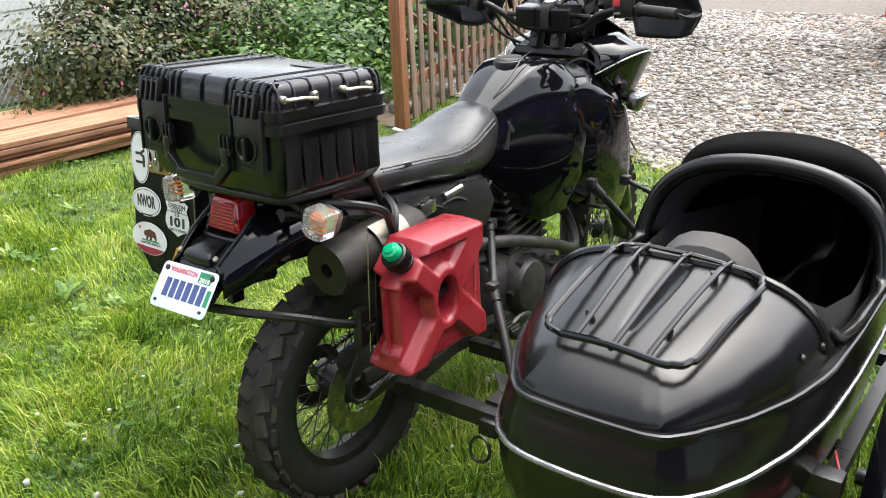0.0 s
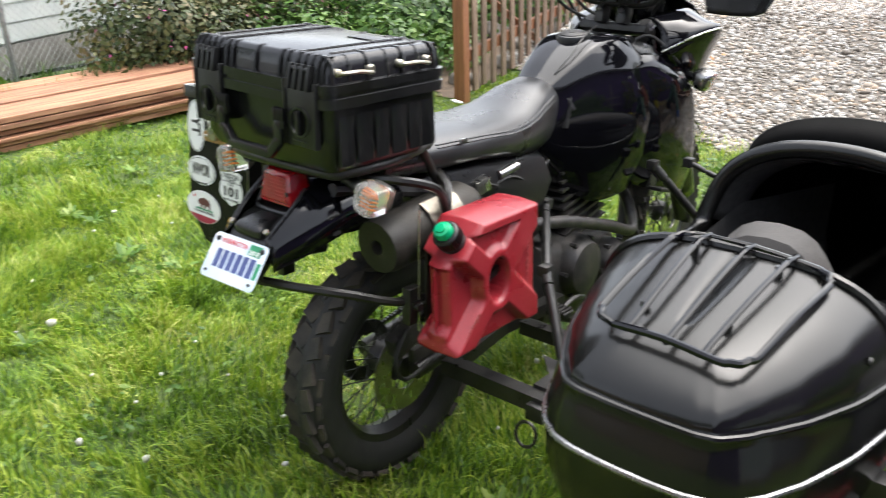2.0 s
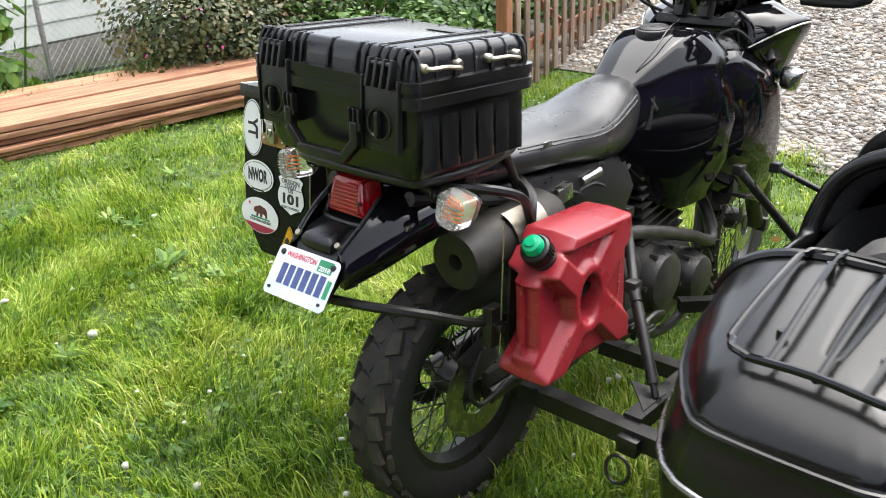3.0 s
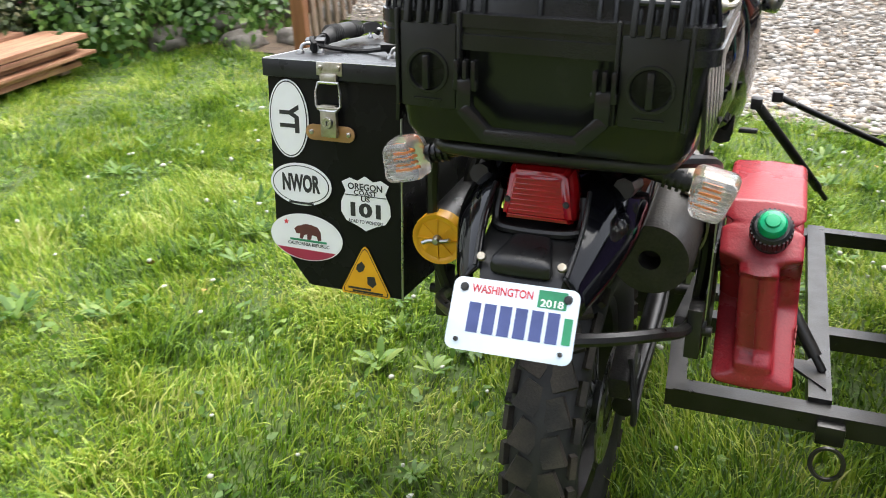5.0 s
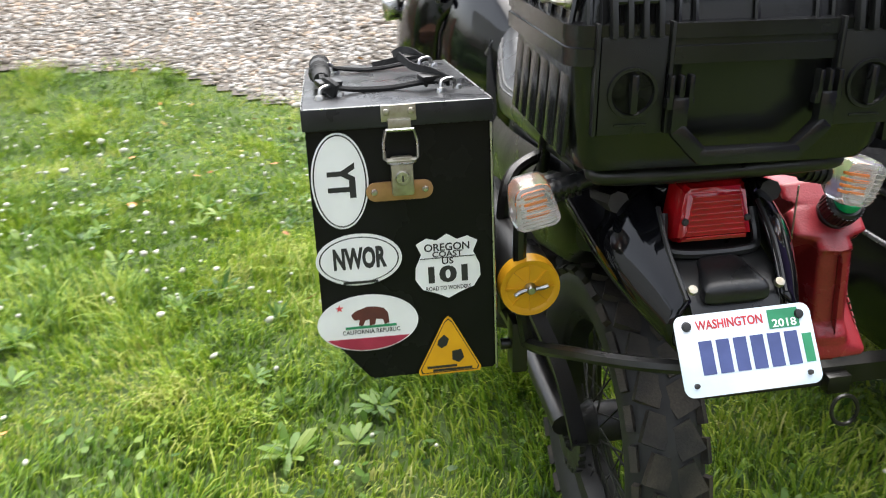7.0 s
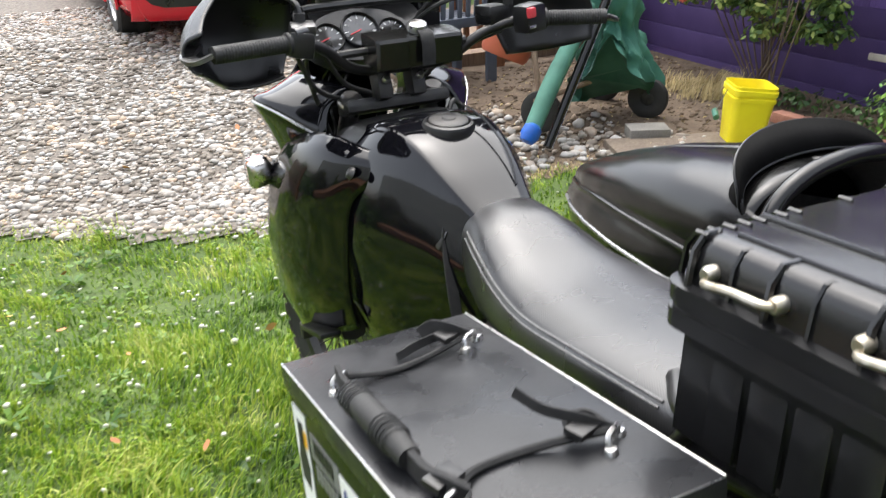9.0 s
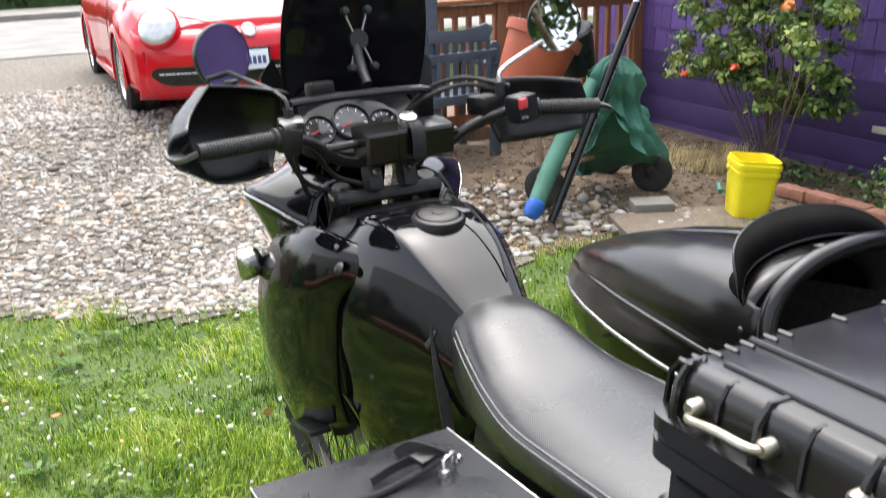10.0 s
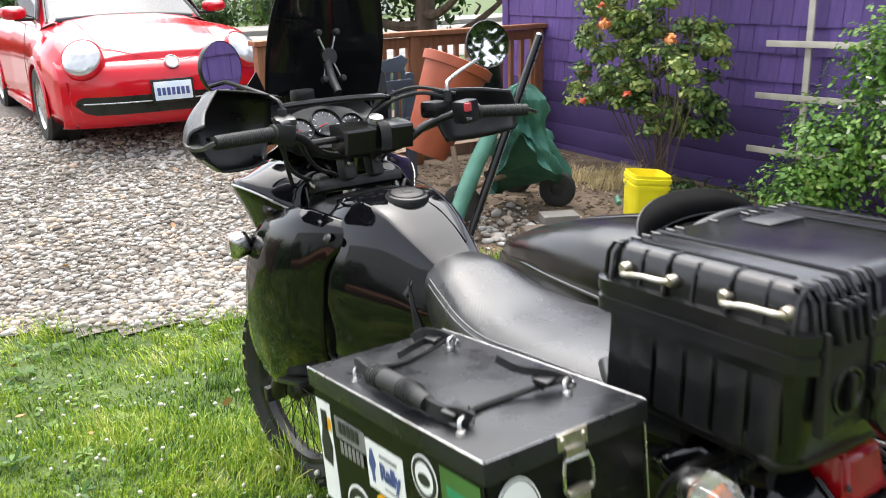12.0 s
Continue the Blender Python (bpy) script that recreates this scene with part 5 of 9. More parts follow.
bm = bm_new()
tube(bm, [(-0.09, 0.38, 0.016), (-0.096, 0.36, 0.026), (-0.1, 0.33, 0.025), (-0.1, 0.3, 0.022)], 0, flat=(0.006, 0.02))
tube(bm, [(-0.1, 0.17, 0.02), (-0.098, 0.13, 0.016), (-0.092, 0.1, 0.02), (-0.08, 0.09, 0.012)], 0, flat=(0.008, 0.022))
tube(bm, [(-0.082, 0.1, 0.016), (-0.05, 0.125, 0.008), (0.0, 0.128, 0.007), (0.045, 0.112, 0.014), (0.085, 0.097, 0.018)], 0.0045, n=6)
tube(bm, [(-0.08, 0.375, 0.012), (-0.03, 0.366, 0.007), (0.02, 0.372, 0.009), (0.085, 0.382, 0.018)], 0.004, n=6)
tube(bm, [(0.085, 0.1, 0.018), (0.06, 0.115, 0.03), (0.035, 0.14, 0.036), (0.018, 0.165, 0.05)], 0, flat=(0.003, 0.011))
tube(bm, [(0.085, 0.1, 0.014), (0.075, 0.125, 0.024), (0.055, 0.13, 0.02), (0.05, 0.11, 0.012)], 0, flat=(0.004, 0.013))
tube(bm, [(0.08, 0.38, 0.018), (0.05, 0.395, 0.02), (0.02, 0.4, 0.014), (-0.01, 0.392, 0.01)], 0, flat=(0.003, 0.011))
tube(bm, [(0.08, 0.38, 0.016), (0.06, 0.39, 0.028), (0.045, 0.405, 0.03), (0.03, 0.41, 0.022)], 0, flat=(0.004, 0.018))
part("strap", bm, "strap", plid, "black webbing strap")
bm = bm_new()
tube(bm, [(-0.1, 0.31, 0.023), (-0.103, 0.26, 0.028), (-0.102, 0.2, 0.026), (-0.1, 0.16, 0.02)], [0.011, 0.0155, 0.0155, 0.012], n=12)
for k in range(5):
    for y in (0.285, 0.2):
        lathe(bm, [(0.0155, -0.0015), (0.0172, 0.0), (0.0155, 0.0015)], Matrix.Translation((-0.1025, y + 0.007 * k - 0.014, 0.027)) @ pose(0, 0, 0, 90, 0, 0), 12)
part("rubber_grip", bm, "rubber_side", plid, "ribbed rubber carrying grip")
bm = bm_new()
for x, y in ((0.06, 0.11), (0.06, 0.39), (-0.09, 0.11)):
    box(bm, (0.036, 0.022, 0.008), (x, y, 0.022), (10, 0, 20), bevel=0.002)
part("strap_buckle", bm, "black_plastic", plid)

# lid catch with lock on the rear face
bm = bm_new()
box(bm, (0.048, 0.003, 0.022), (0.0, -0.006, -0.008), bevel=0.001)
box(bm, (0.032, 0.008, 0.018), (0.0, -0.009, -0.024), bevel=0.003)
for s in (-1, 1):
    lathe(bm, [(0, 0.003), (0.004, 0.002), (0.005, 0)], Matrix.Translation((s * 0.017, -0.008, -0.006)) @ pose(0, 0, 0, 90, 0, 0), 10)
catch = part("hasp", bm, "zinc", pannier, "nickel-plated draw latch")
bm = bm_new()
tube(bm, [(-0.019, -0.012, -0.03), (-0.023, -0.014, -0.045), (-0.023, -0.014, -0.068), (-0.014, -0.016, -0.076), (0.014, -0.016, -0.076), (0.023, -0.014, -0.068), (0.023, -0.014, -0.045), (0.019, -0.012, -0.03), (-0.019, -0.012, -0.03)], 0.0025, n=6, smooth=False)
part("latch_loop", bm, "steel", catch)
bm = bm_new()
box(bm, (0.031, 0.011, 0.056), (0.0, -0.012, -0.094), bevel=0.004)
rod(bm, (-0.02, -0.014, -0.072), (0.02, -0.014, -0.072), 0.004, n=8)
part("lock_body", bm, "zinc", catch)
bm = bm_new()
lathe(bm, [(0, 0.003), (0.009, 0.003), (0.0105, 0.0), (0.0105, -0.003)], Matrix.Translation((0.0, -0.019, -0.096)) @ pose(0, 0, 0, 90, 0, 0), 20)
part("key_barrel", bm, "steel", catch)
bm = bm_new()
box(bm, (0.002, 0.001, 0.008), (0.0, -0.0225, -0.096))
part("keyhole", bm, "ink", catch)
bm = bm_new()
plate(bm, rounded(0.094, 0.027, 0.0132, 6), 0.003, Matrix.Translation((-0.004, -0.003, -0.117)) @ pose(0, 0, 0, 90, 0, 0), 0.0006)
part("backing_plate", bm, "brass", catch, "copper-coloured backing plate")
for s in (-1, 1):
    bm = bm_new()
    lathe(bm, [(0, 0.003), (0.004, 0.002), (0.005, 0)], Matrix.Translation((-0.004 + s * 0.036, -0.0045, -0.117)) @ pose(0, 0, 0, 90, 0, 0), 10)
    part("rivet", bm, "steel", catch)


def rear(x, z, d=0.0):
    """A pose on the rear face, from the sides' place over the lawn; d lies proud of it."""
    return Matrix.Translation((x + 0.4, -0.001 - d, z - 1.014)) @ pose(0, 0, 0, 90, 0, 0)


def sticker(name, outline, m, mat, parent=pannier, label="", layers=()):
    bm = bm_new()
    plate(bm, outline, 0.0006, m)
    ob = part(name, bm, mat, parent, label)
    for i, (o, mt, dx, dy) in enumerate(layers):
        bm = bm_new()
        plate(bm, o, 0.0004, m @ Matrix.Translation((dx, dy, 0.0006 + 0.0003 * i)))
        part("print", bm, mt, ob)
    return ob


def bars(parent, m, rows, mat="ink"):
    """Rows of small plain bars: (x, y, width, height)."""
    for x, y, w, h in rows:
        bm = bm_new()
        plate(bm, [(-w / 2, -h / 2), (w / 2, -h / 2), (w / 2, h / 2), (-w / 2, h / 2)], 0.0004, m @ Matrix.Translation((x, y, 0.0007)))
        part("print_bar", bm, mat, parent)


L = 0.0012
m = rear(-0.486, 0.915)
st = sticker("sticker", oval(0.079, 0.137), m, "white_vinyl", label="white oval sticker with black YT", layers=((oval(0.074, 0.132), "ink", 0, 0), (oval(0.070, 0.128), "white_vinyl", 0, 0)))
words("lettering", "YT", 0.05, m @ Matrix.Translation((0.0, 0.0, L)) @ pose(0, 0, 0, 0, 0, -90), "ink", st, width=0.05)
m = rear(-0.468, 0.799)
st = sticker("sticker", oval(0.123, 0.078), m, "white_vinyl", label="white oval sticker with black NWOR", layers=((oval(0.114, 0.069), "ink", 0, 0), (oval(0.11, 0.066), "white_vinyl", 0, 0)))
words("lettering", "NWOR", 0.042, m @ Matrix.Translation((0, 0.001, L)), "ink", st, width=0.076)
bars(st, m @ Matrix.Translation((0, 0, 0.0005)), ((0, -0.034, 0.05, 0.004),))
m = rear(-0.462, 0.7)
st = sticker("sticker", oval(0.148, 0.089), m, "white_vinyl", label="white oval sticker with bear flag")
stripe = [(0.074 * math.cos(radians(a)), 0.0445 * math.sin(radians(a))) for a in range(212, 329, 6)]
bm = bm_new()
plate(bm, [(x * 0.97, y * 0.97) for x, y in stripe], 0.0004, m @ Matrix.Translation((0, 0, 0.0005)))
part("print", bm, "maroon", st)
bear = [(-0.024, 0.002), (-0.028, 0.01), (-0.022, 0.016), (-0.012, 0.019), (-0.004, 0.022), (0.008, 0.021), (0.02, 0.018), (0.026, 0.01), (0.027, -0.006), (0.02, -0.008), (0.018, 0.0), (0.008, 0.002), (0.006, -0.007), (-0.002, -0.008), (-0.002, 0.002), (-0.008, 0.0), (-0.012, -0.008), (-0.018, -0.007), (-0.016, 0.002)]
bm = bm_new()
plate(bm, bear, 0.0004, m @ Matrix.Translation((0.004, 0.004, 0.0005)))
part("print", bm, "brown_ink", st)
bars(st, m, ((0.004, -0.006, 0.075, 0.004),), "green_ink")
star = [((0.006 if i % 2 == 0 else 0.0025) * math.sin(math.pi * i / 5), (0.006 if i % 2 == 0 else 0.0025) * math.cos(math.pi * i / 5)) for i in range(10)]
bm = bm_new()
plate(bm, star, 0.0004, m @ Matrix.Translation((-0.04, 0.026, 0.0005)))
part("print", bm, "red_ink", st)
words("lettering", "CALIFORNIA REPUBLIC", 0.009, m @ Matrix.Translation((0.004, -0.0135, 0.0005)), "ink", st, width=0.085)
m = rear(-0.341, 0.778)
shield = [(-0.03, 0.044), (-0.015, 0.04), (0.0, 0.049), (0.015, 0.04), (0.03, 0.044), (0.045, 0.036), (0.038, 0.02), (0.047, 0.0), (0.048, -0.018), (0.038, -0.034), (0.018, -0.041), (0.0, -0.05), (-0.018, -0.041), (-0.038, -0.034), (-0.048, -0.018), (-0.047, 0.0), (-0.038, 0.02), (-0.045, 0.036)]
st = sticker("sticker", shield, m, "white_vinyl", label="white shield sticker of highway US 101")
for txt, size, y, w in (("OREGON", 0.016, 0.029, 0.066), ("COAST", 0.012, 0.0185, 0.044), ("US", 0.013, 0.0075, 0.017), ("101", 0.033, -0.0135, 0.058), ("ROAD TO WONDERS", 0.009, -0.034, 0.066)):
    words("lettering", txt, size, m @ Matrix.Translation((0, y, 0.0005)), "ink", st, width=w)
bars(st, m, ((0, 0.0135, 0.08, 0.0014),))
m = rear(-0.344, 0.644)
tri = [(0.0, 0.055), (-0.006, 0.05), (-0.048, -0.032), (-0.046, -0.039), (0.046, -0.039), (0.048, -0.032), (0.006, 0.05)]
st = sticker("sticker", tri, m, "yellow", label="yellow triangular warning sticker", layers=(([(x * 0.93, y * 0.93) for x, y in tri], "ink", 0, 0), ([(x * 0.89, y * 0.89) for x, y in tri], "yellow", 0, 0)))
for o, dx, dy in (([(-0.012, 0.01), (-0.003, 0.018), (0.004, 0.01), (0.0, 0.0), (-0.008, -0.004), (-0.014, 0.002)], -0.004, 0.008), ([(-0.008, 0.008), (0.006, 0.01), (0.01, -0.004), (0.002, -0.012), (-0.008, -0.006)], 0.012, -0.01)):
    bm = bm_new()
    plate(bm, o, 0.0004, m @ Matrix.Translation((dx, dy, 0.0014)))
    part("print", bm, "ink", st)
bars(st, m @ Matrix.Translation((0, 0, 0.0006)), ((-0.012, -0.0265, 0.045, 0.004), (0.004, -0.032, 0.06, 0.004)))


def side(u, v, d=0.0):
    """A pose on the outer face: u metres forward from its rear edge, v below the lid."""
    return Matrix.Translation((-PW - 0.0006 - d, u, -v)) @ pose(0, 0, 0, 90, 0, -90)


M["grey_print"] = material("grey_print", (0.2, 0.2, 0.2), (0.16, 0.16, 0.16), 0.5)
rect = lambda w, h: [(-w / 2, -h / 2), (w / 2, -h / 2), (w / 2, h / 2), (-w / 2, h / 2)]
m = side(0.442, 0.13)
st = sticker("sticker", rect(0.05, 0.17), m, "white_vinyl", label="tall white sticker with black figure")
for o, dx, dy, mt in ((rect(0.022, 0.03), 0.0, 0.055, "ink"), ([(-0.018, -0.03), (0.012, -0.035), (0.02, 0.0), (0.008, 0.03), (-0.01, 0.03), (-0.02, 0.0)], 0.0, 0.012, "ink"), (rect(0.018, 0.022), 0.014, 0.05, "yellow")):
    bm = bm_new()
    plate(bm, o, 0.0004, m @ Matrix.Translation((dx, dy, 0.0006)))
    part("print", bm, mt, st)
m = side(0.442, 0.245)
sticker("sticker", oval(0.05, 0.032), m, "white_vinyl", label="small white oval sticker", layers=((oval(0.046, 0.028), "ink", 0, 0), (oval(0.042, 0.024), "white_vinyl", 0, 0)))
m = side(0.355, 0.075)
st = sticker("sticker", rect(0.098, 0.034), m, "grey_print", label="grey lettering decal")
bars(st, side(0.357, 0.072, 0.0006), tuple((-0.028 + 0.014 * i, 0.0, 0.01, 0.021) for i in range(5)), "ink")
bars(st, side(0.352, 0.105, 0.0006), tuple((-0.033 + 0.0132 * i, 0.0, 0.0095, 0.021) for i in range(6)), "grey_print")
m = side(0.25, 0.1)
st = sticker("sticker", rect(0.108, 0.075), m, "white_vinyl", label="white rally sticker with blue script")
words("lettering", "Rally", 0.034, m @ Matrix.Translation((0.014, -0.002, L)), "navy_ink", st, width=0.058)
bars(st, m, ((0.012, 0.022, 0.05, 0.005), (0.014, -0.026, 0.04, 0.003)), "grey_print")
bm = bm_new()
plate(bm, [(-0.004, -0.026), (0.003, -0.026), (0.004, -0.008), (0.01, 0.004), (0.006, 0.016), (0.002, 0.026), (-0.006, 0.024), (-0.008, 0.012), (-0.012, 0.0), (-0.006, -0.01)], 0.0004, m @ Matrix.Translation((-0.036, 0.0, 0.0006)))
part("print", bm, "navy_ink", st)
m = side(0.14, 0.068)
st = sticker("sticker", oval(0.064, 0.064), m, "white_vinyl", label="round white sticker with dark emblem", layers=((oval(0.058, 0.058), "ink", 0, 0), (oval(0.044, 0.044), "white_vinyl", 0, 0), (oval(0.03, 0.018), "ink", 0, -0.002)))
M["olive"] = material("olive", (0.045, 0.12, 0.03), (0.06, 0.16, 0.04), 0.4, scale=20)
m = side(0.056, 0.085)
st = sticker("sticker", rect(0.088, 0.1), m, "olive", label="dark green rectangular sticker")
bars(st, m, ((0, 0.02, 0.06, 0.012), (0, -0.006, 0.06, 0.008), (0.0, -0.03, 0.05, 0.012)), "green_ink")
m = side(0.268, 0.172)
st = sticker("sticker", oval(0.05, 0.062), m, "yellow", label="orange round sticker", layers=((oval(0.034, 0.04), "amber", 0, 0),))
m = side(0.345, 0.2)
st = sticker("sticker", oval(0.09, 0.09), m, "white_vinyl", label="round sticker with wheel emblem", layers=((oval(0.08, 0.08), "ink", 0, 0), (oval(0.052, 0.052), "white_vinyl", 0, 0), (oval(0.04, 0.04), "ink", 0, 0)))
m = side(0.165, 0.185)
st = sticker("sticker", oval(0.135, 0.135), m, "white_vinyl", label="large round white sticker with lettering ring", layers=((oval(0.128, 0.128), "ink", 0, 0), (oval(0.092, 0.092), "white_vinyl", 0, 0)))
bars(st, m @ Matrix.Translation((0, 0, 0.0006)), ((-0.03, 0.048, 0.012, 0.01), (-0.01, 0.054, 0.012, 0.01), (0.012, 0.054, 0.012, 0.01), (0.032, 0.047, 0.012, 0.01)), "white_vinyl")
m = side(0.26, 0.315)
st = sticker("sticker", rect(0.2, 0.05), m, "white_vinyl", label="long white lettering sticker")
bars(st, m, tuple((-0.08 + 0.032 * i, 0.0, 0.02, 0.032) for i in range(6)))

# ---- red fuel can ----
can = thing("fuel_can", "faded red plastic fuel can with green cap", "fuel can", m=B)
nu, nv = 104, 100
ys, zs = np.linspace(-0.158, 0.158, nu), np.linspace(0.522, 0.812, nv)
half = 0.063


def ease(q):
    q = min(1.0, max(0.0, q))
    return q * q * (3 - 2 * q)


def can_half(y, z):
    """Half of the can's thickness at a place on its face: a raised cross round the middle hole, with hollows between its arms."""
    u, v = y / 0.158, (z - 0.667) / 0.145
    rear_edge = -0.158 + 0.016 * ease((0.62 - abs(v + 0.12)) * 5.0)
    d = min(y - rear_edge, 0.158 - y, z - 0.522, 0.812 - z)
    d = min(d, (y - z + 0.868) * 0.7071)
    hole = math.hypot(y / 0.033, (z - 0.662) / 0.047) if abs(z - 0.662) < 0.06 else 9.0
    d = min(d, (hole - 1.0) * 0.033)
    if d <= 0:
        return 0.0
    r = 0.014
    k = 1.0 if d >= r else max(0.0, 1 - (1 - d / r) ** 3.6) ** 0.28
    away = math.hypot(y / 0.053, (z - 0.662) / 0.068)
    ring = ease((away - 1.0) * 3.0)
    s = abs(u) - abs(v + (0.1 if u < 0 else 0.0))
    cut = 0.0
    if s > 0 and u < 0:
        cut = 0.033 * ease((s - 0.12) * 7.0) * ring
    elif s > 0:
        cut = 0.014 * ease((s - 0.3) * 7.0) * ring
    elif v > 0:
        cut = 0.015 * ease((-s - 0.26) * 9.0) * ring * ease((0.84 - v) * 14.0)
    else:
        cut = 0.02 * ease((-s - 0.24) * 8.0) * ring
    return half * k - min(cut, half * k * 0.6)


def can_loops(sign):
    bm_rows = []
    for z in zs:
        row = []
        for y in ys:
            yy, zz = y, z
            over = zz - yy - 0.868
            if over > 0:
                yy, zz = yy + over / 2, zz - over / 2
            t = can_half(yy, zz)
            lean = (0.67 - zz) * 0.06
            row.append((0.312 + lean + sign * t, yy, zz))
        bm_rows.append(row)
    return bm_rows


bm = bm_new()
for sgn in (1, -1):
    rows = [[bm.verts.new(p) for p in r] for r in can_loops(sgn)]
    for j in range(nv - 1):
        for i in range(nu - 1):
            y, z = (ys[i] + ys[i + 1]) / 2, (zs[j] + zs[j + 1]) / 2
            if math.hypot(y / 0.033, (z - 0.662) / 0.047) < 0.95:
                continue
            if z - y - 0.868 > 0.012:
                continue
            bm.faces.new((rows[j][i], rows[j][i + 1], rows[j + 1][i + 1], rows[j + 1][i]))
bmesh.ops.remove_doubles(bm, verts=bm.verts, dist=0.0006)
bmesh.ops.delete(bm, geom=[v for v in bm.verts if not v.link_faces], context='VERTS')
part("body", bm, "red_plastic", can, angle=50)
bm = bm_new()
mc = Matrix.Translation((0.318, -0.096, 0.765)) @ pose(0, 0, 0, 45, 0, 0) @ Matrix.Diagonal((0.86, 0.86, 0.9, 1))
lathe(bm, [(0.034, -0.01), (0.034, 0.012), (0.03, 0.014), (0.03, 0.02), (0.035, 0.02), (0.035, 0.05), (0.03, 0.054), (0, 0.054)], mc, 32)
for i in range(28):
    a = 2 * math.pi * i / 28
    vs = box(bm, (0.004, 0.004, 0.028), (0.0355, 0, 0.035))
    bmesh.ops.transform(bm, matrix=mc @ Matrix.Rotation(a, 4, 'Z'), verts=vs)
collar = part("collar", bm, "black_plastic", can, "black knurled screw collar")
bm = bm_new()
lathe(bm, [(0.025, 0.05), (0.025, 0.066), (0.021, 0.072), (0.014, 0.074), (0.012, 0.078), (0, 0.079)], mc, 28)
part("cap", bm, "green_cap", can, "bright green cap")
bm = bm_new()
M["red_light"] = material("red_light", (0.36, 0.09, 0.085), (0.3, 0.05, 0.05), 0.45, scale=60)
for i in range(8):
    box(bm, (0.0016, 0.006, 0.012), (0.364, 0.124, 0.585 + 0.0165 * i + 0.02), (0, 3.4, 0))
part("embossed_print", bm, "red_light", can)
bm = bm_new()
for i in range(6):
    box(bm, (0.0016, 0.009, 0.011), (0.379, -0.122 + 0.0085 * i, 0.556 + 0.0095 * i), (45, 0, 0))
part("embossed_print", bm, "red_light", can)
bm = bm_new()
box(bm, (0.006, 0.16, 0.2), (0.238, -0.02, 0.63), bevel=0.002)
box(bm, (0.05, 0.03, 0.006), (0.215, -0.13, 0.61), bevel=0.001)
part("mounting_plate", bm, "bar_black", can)
bm = bm_new()
rod(bm, (0.23, 0.0, 0.665), (0.345, 0.0, 0.665), 0.012, n=12)
box(bm, (0.012, 0.07, 0.018), (0.345, 0.0, 0.665), (20, 0, 0), bevel=0.004)
part("clamp_bolt", bm, "black_plastic", can)
bm = bm_new()
rod(bm, (0.2365, -0.121, 0.535), (0.2365, -0.121, 0.83), 0.0016, n=5)
part("bare_edge", bm, "steel", can)

# ---- the sidecar ----
sidecar = thing("sidecar", "satin black fibreglass sidecar with chrome-edged body and luggage rails", "sidecar", m=B)
SX = 0.893
# length along, half-width and height of the trim edge; then of the crease above it; the ridge on top and the keel
TRIM = ((-0.365, 0.0), (-0.364, 0.05), (-0.359, 0.1), (-0.347, 0.138), (-0.318, 0.176), (-0.275, 0.206), (-0.2, 0.24), (-0.08, 0.278), (0.06, 0.303), (0.25, 0.313), (0.5, 0.316), (0.75, 0.305), (0.96, 0.286), (1.15, 0.257), (1.32, 0.214), (1.47, 0.158), (1.6, 0.085), (1.655, 0.0))
CREASE = ((-0.335, 0.0), (-0.334, 0.05), (-0.331, 0.1), (-0.32, 0.132), (-0.29, 0.157), (-0.25, 0.184), (-0.18, 0.222), (-0.07, 0.264), (0.06, 0.291), (0.25, 0.3), (0.5, 0.302), (0.75, 0.288), (0.95, 0.26), (1.13, 0.228), (1.3, 0.188), (1.45, 0.138), (1.575, 0.072), (1.63, 0.0))
ALONG = (-0.37, -0.2, 0.1, 0.5, 0.9, 1.3, 1.69)
TRIM_Z = (0.59, 0.588, 0.595, 0.605, 0.608, 0.608, 0.598)
CREASE_Z = (0.69, 0.688, 0.69, 0.698, 0.7, 0.692, 0.64)
TOP = ((-0.33, 0.745), (-0.25, 0.776), (-0.1, 0.812), (0.05, 0.846), (0.2, 0.872), (0.4, 0.895), (0.6, 0.905), (0.76, 0.902), (0.985, 0.875), (1.2, 0.832), (1.4, 0.775), (1.55, 0.715), (1.63, 0.67), (1.69, 0.65))
KEEL = ((-0.36, 0.4), (-0.25, 0.33), (-0.1, 0.29), (0.2, 0.26), (0.8, 0.27), (1.2, 0.32), (1.5, 0.41), (1.69, 0.52))


def lerp(table, y):
    return float(np.interp(y, [p[0] for p in table], [p[1] for p in table]))


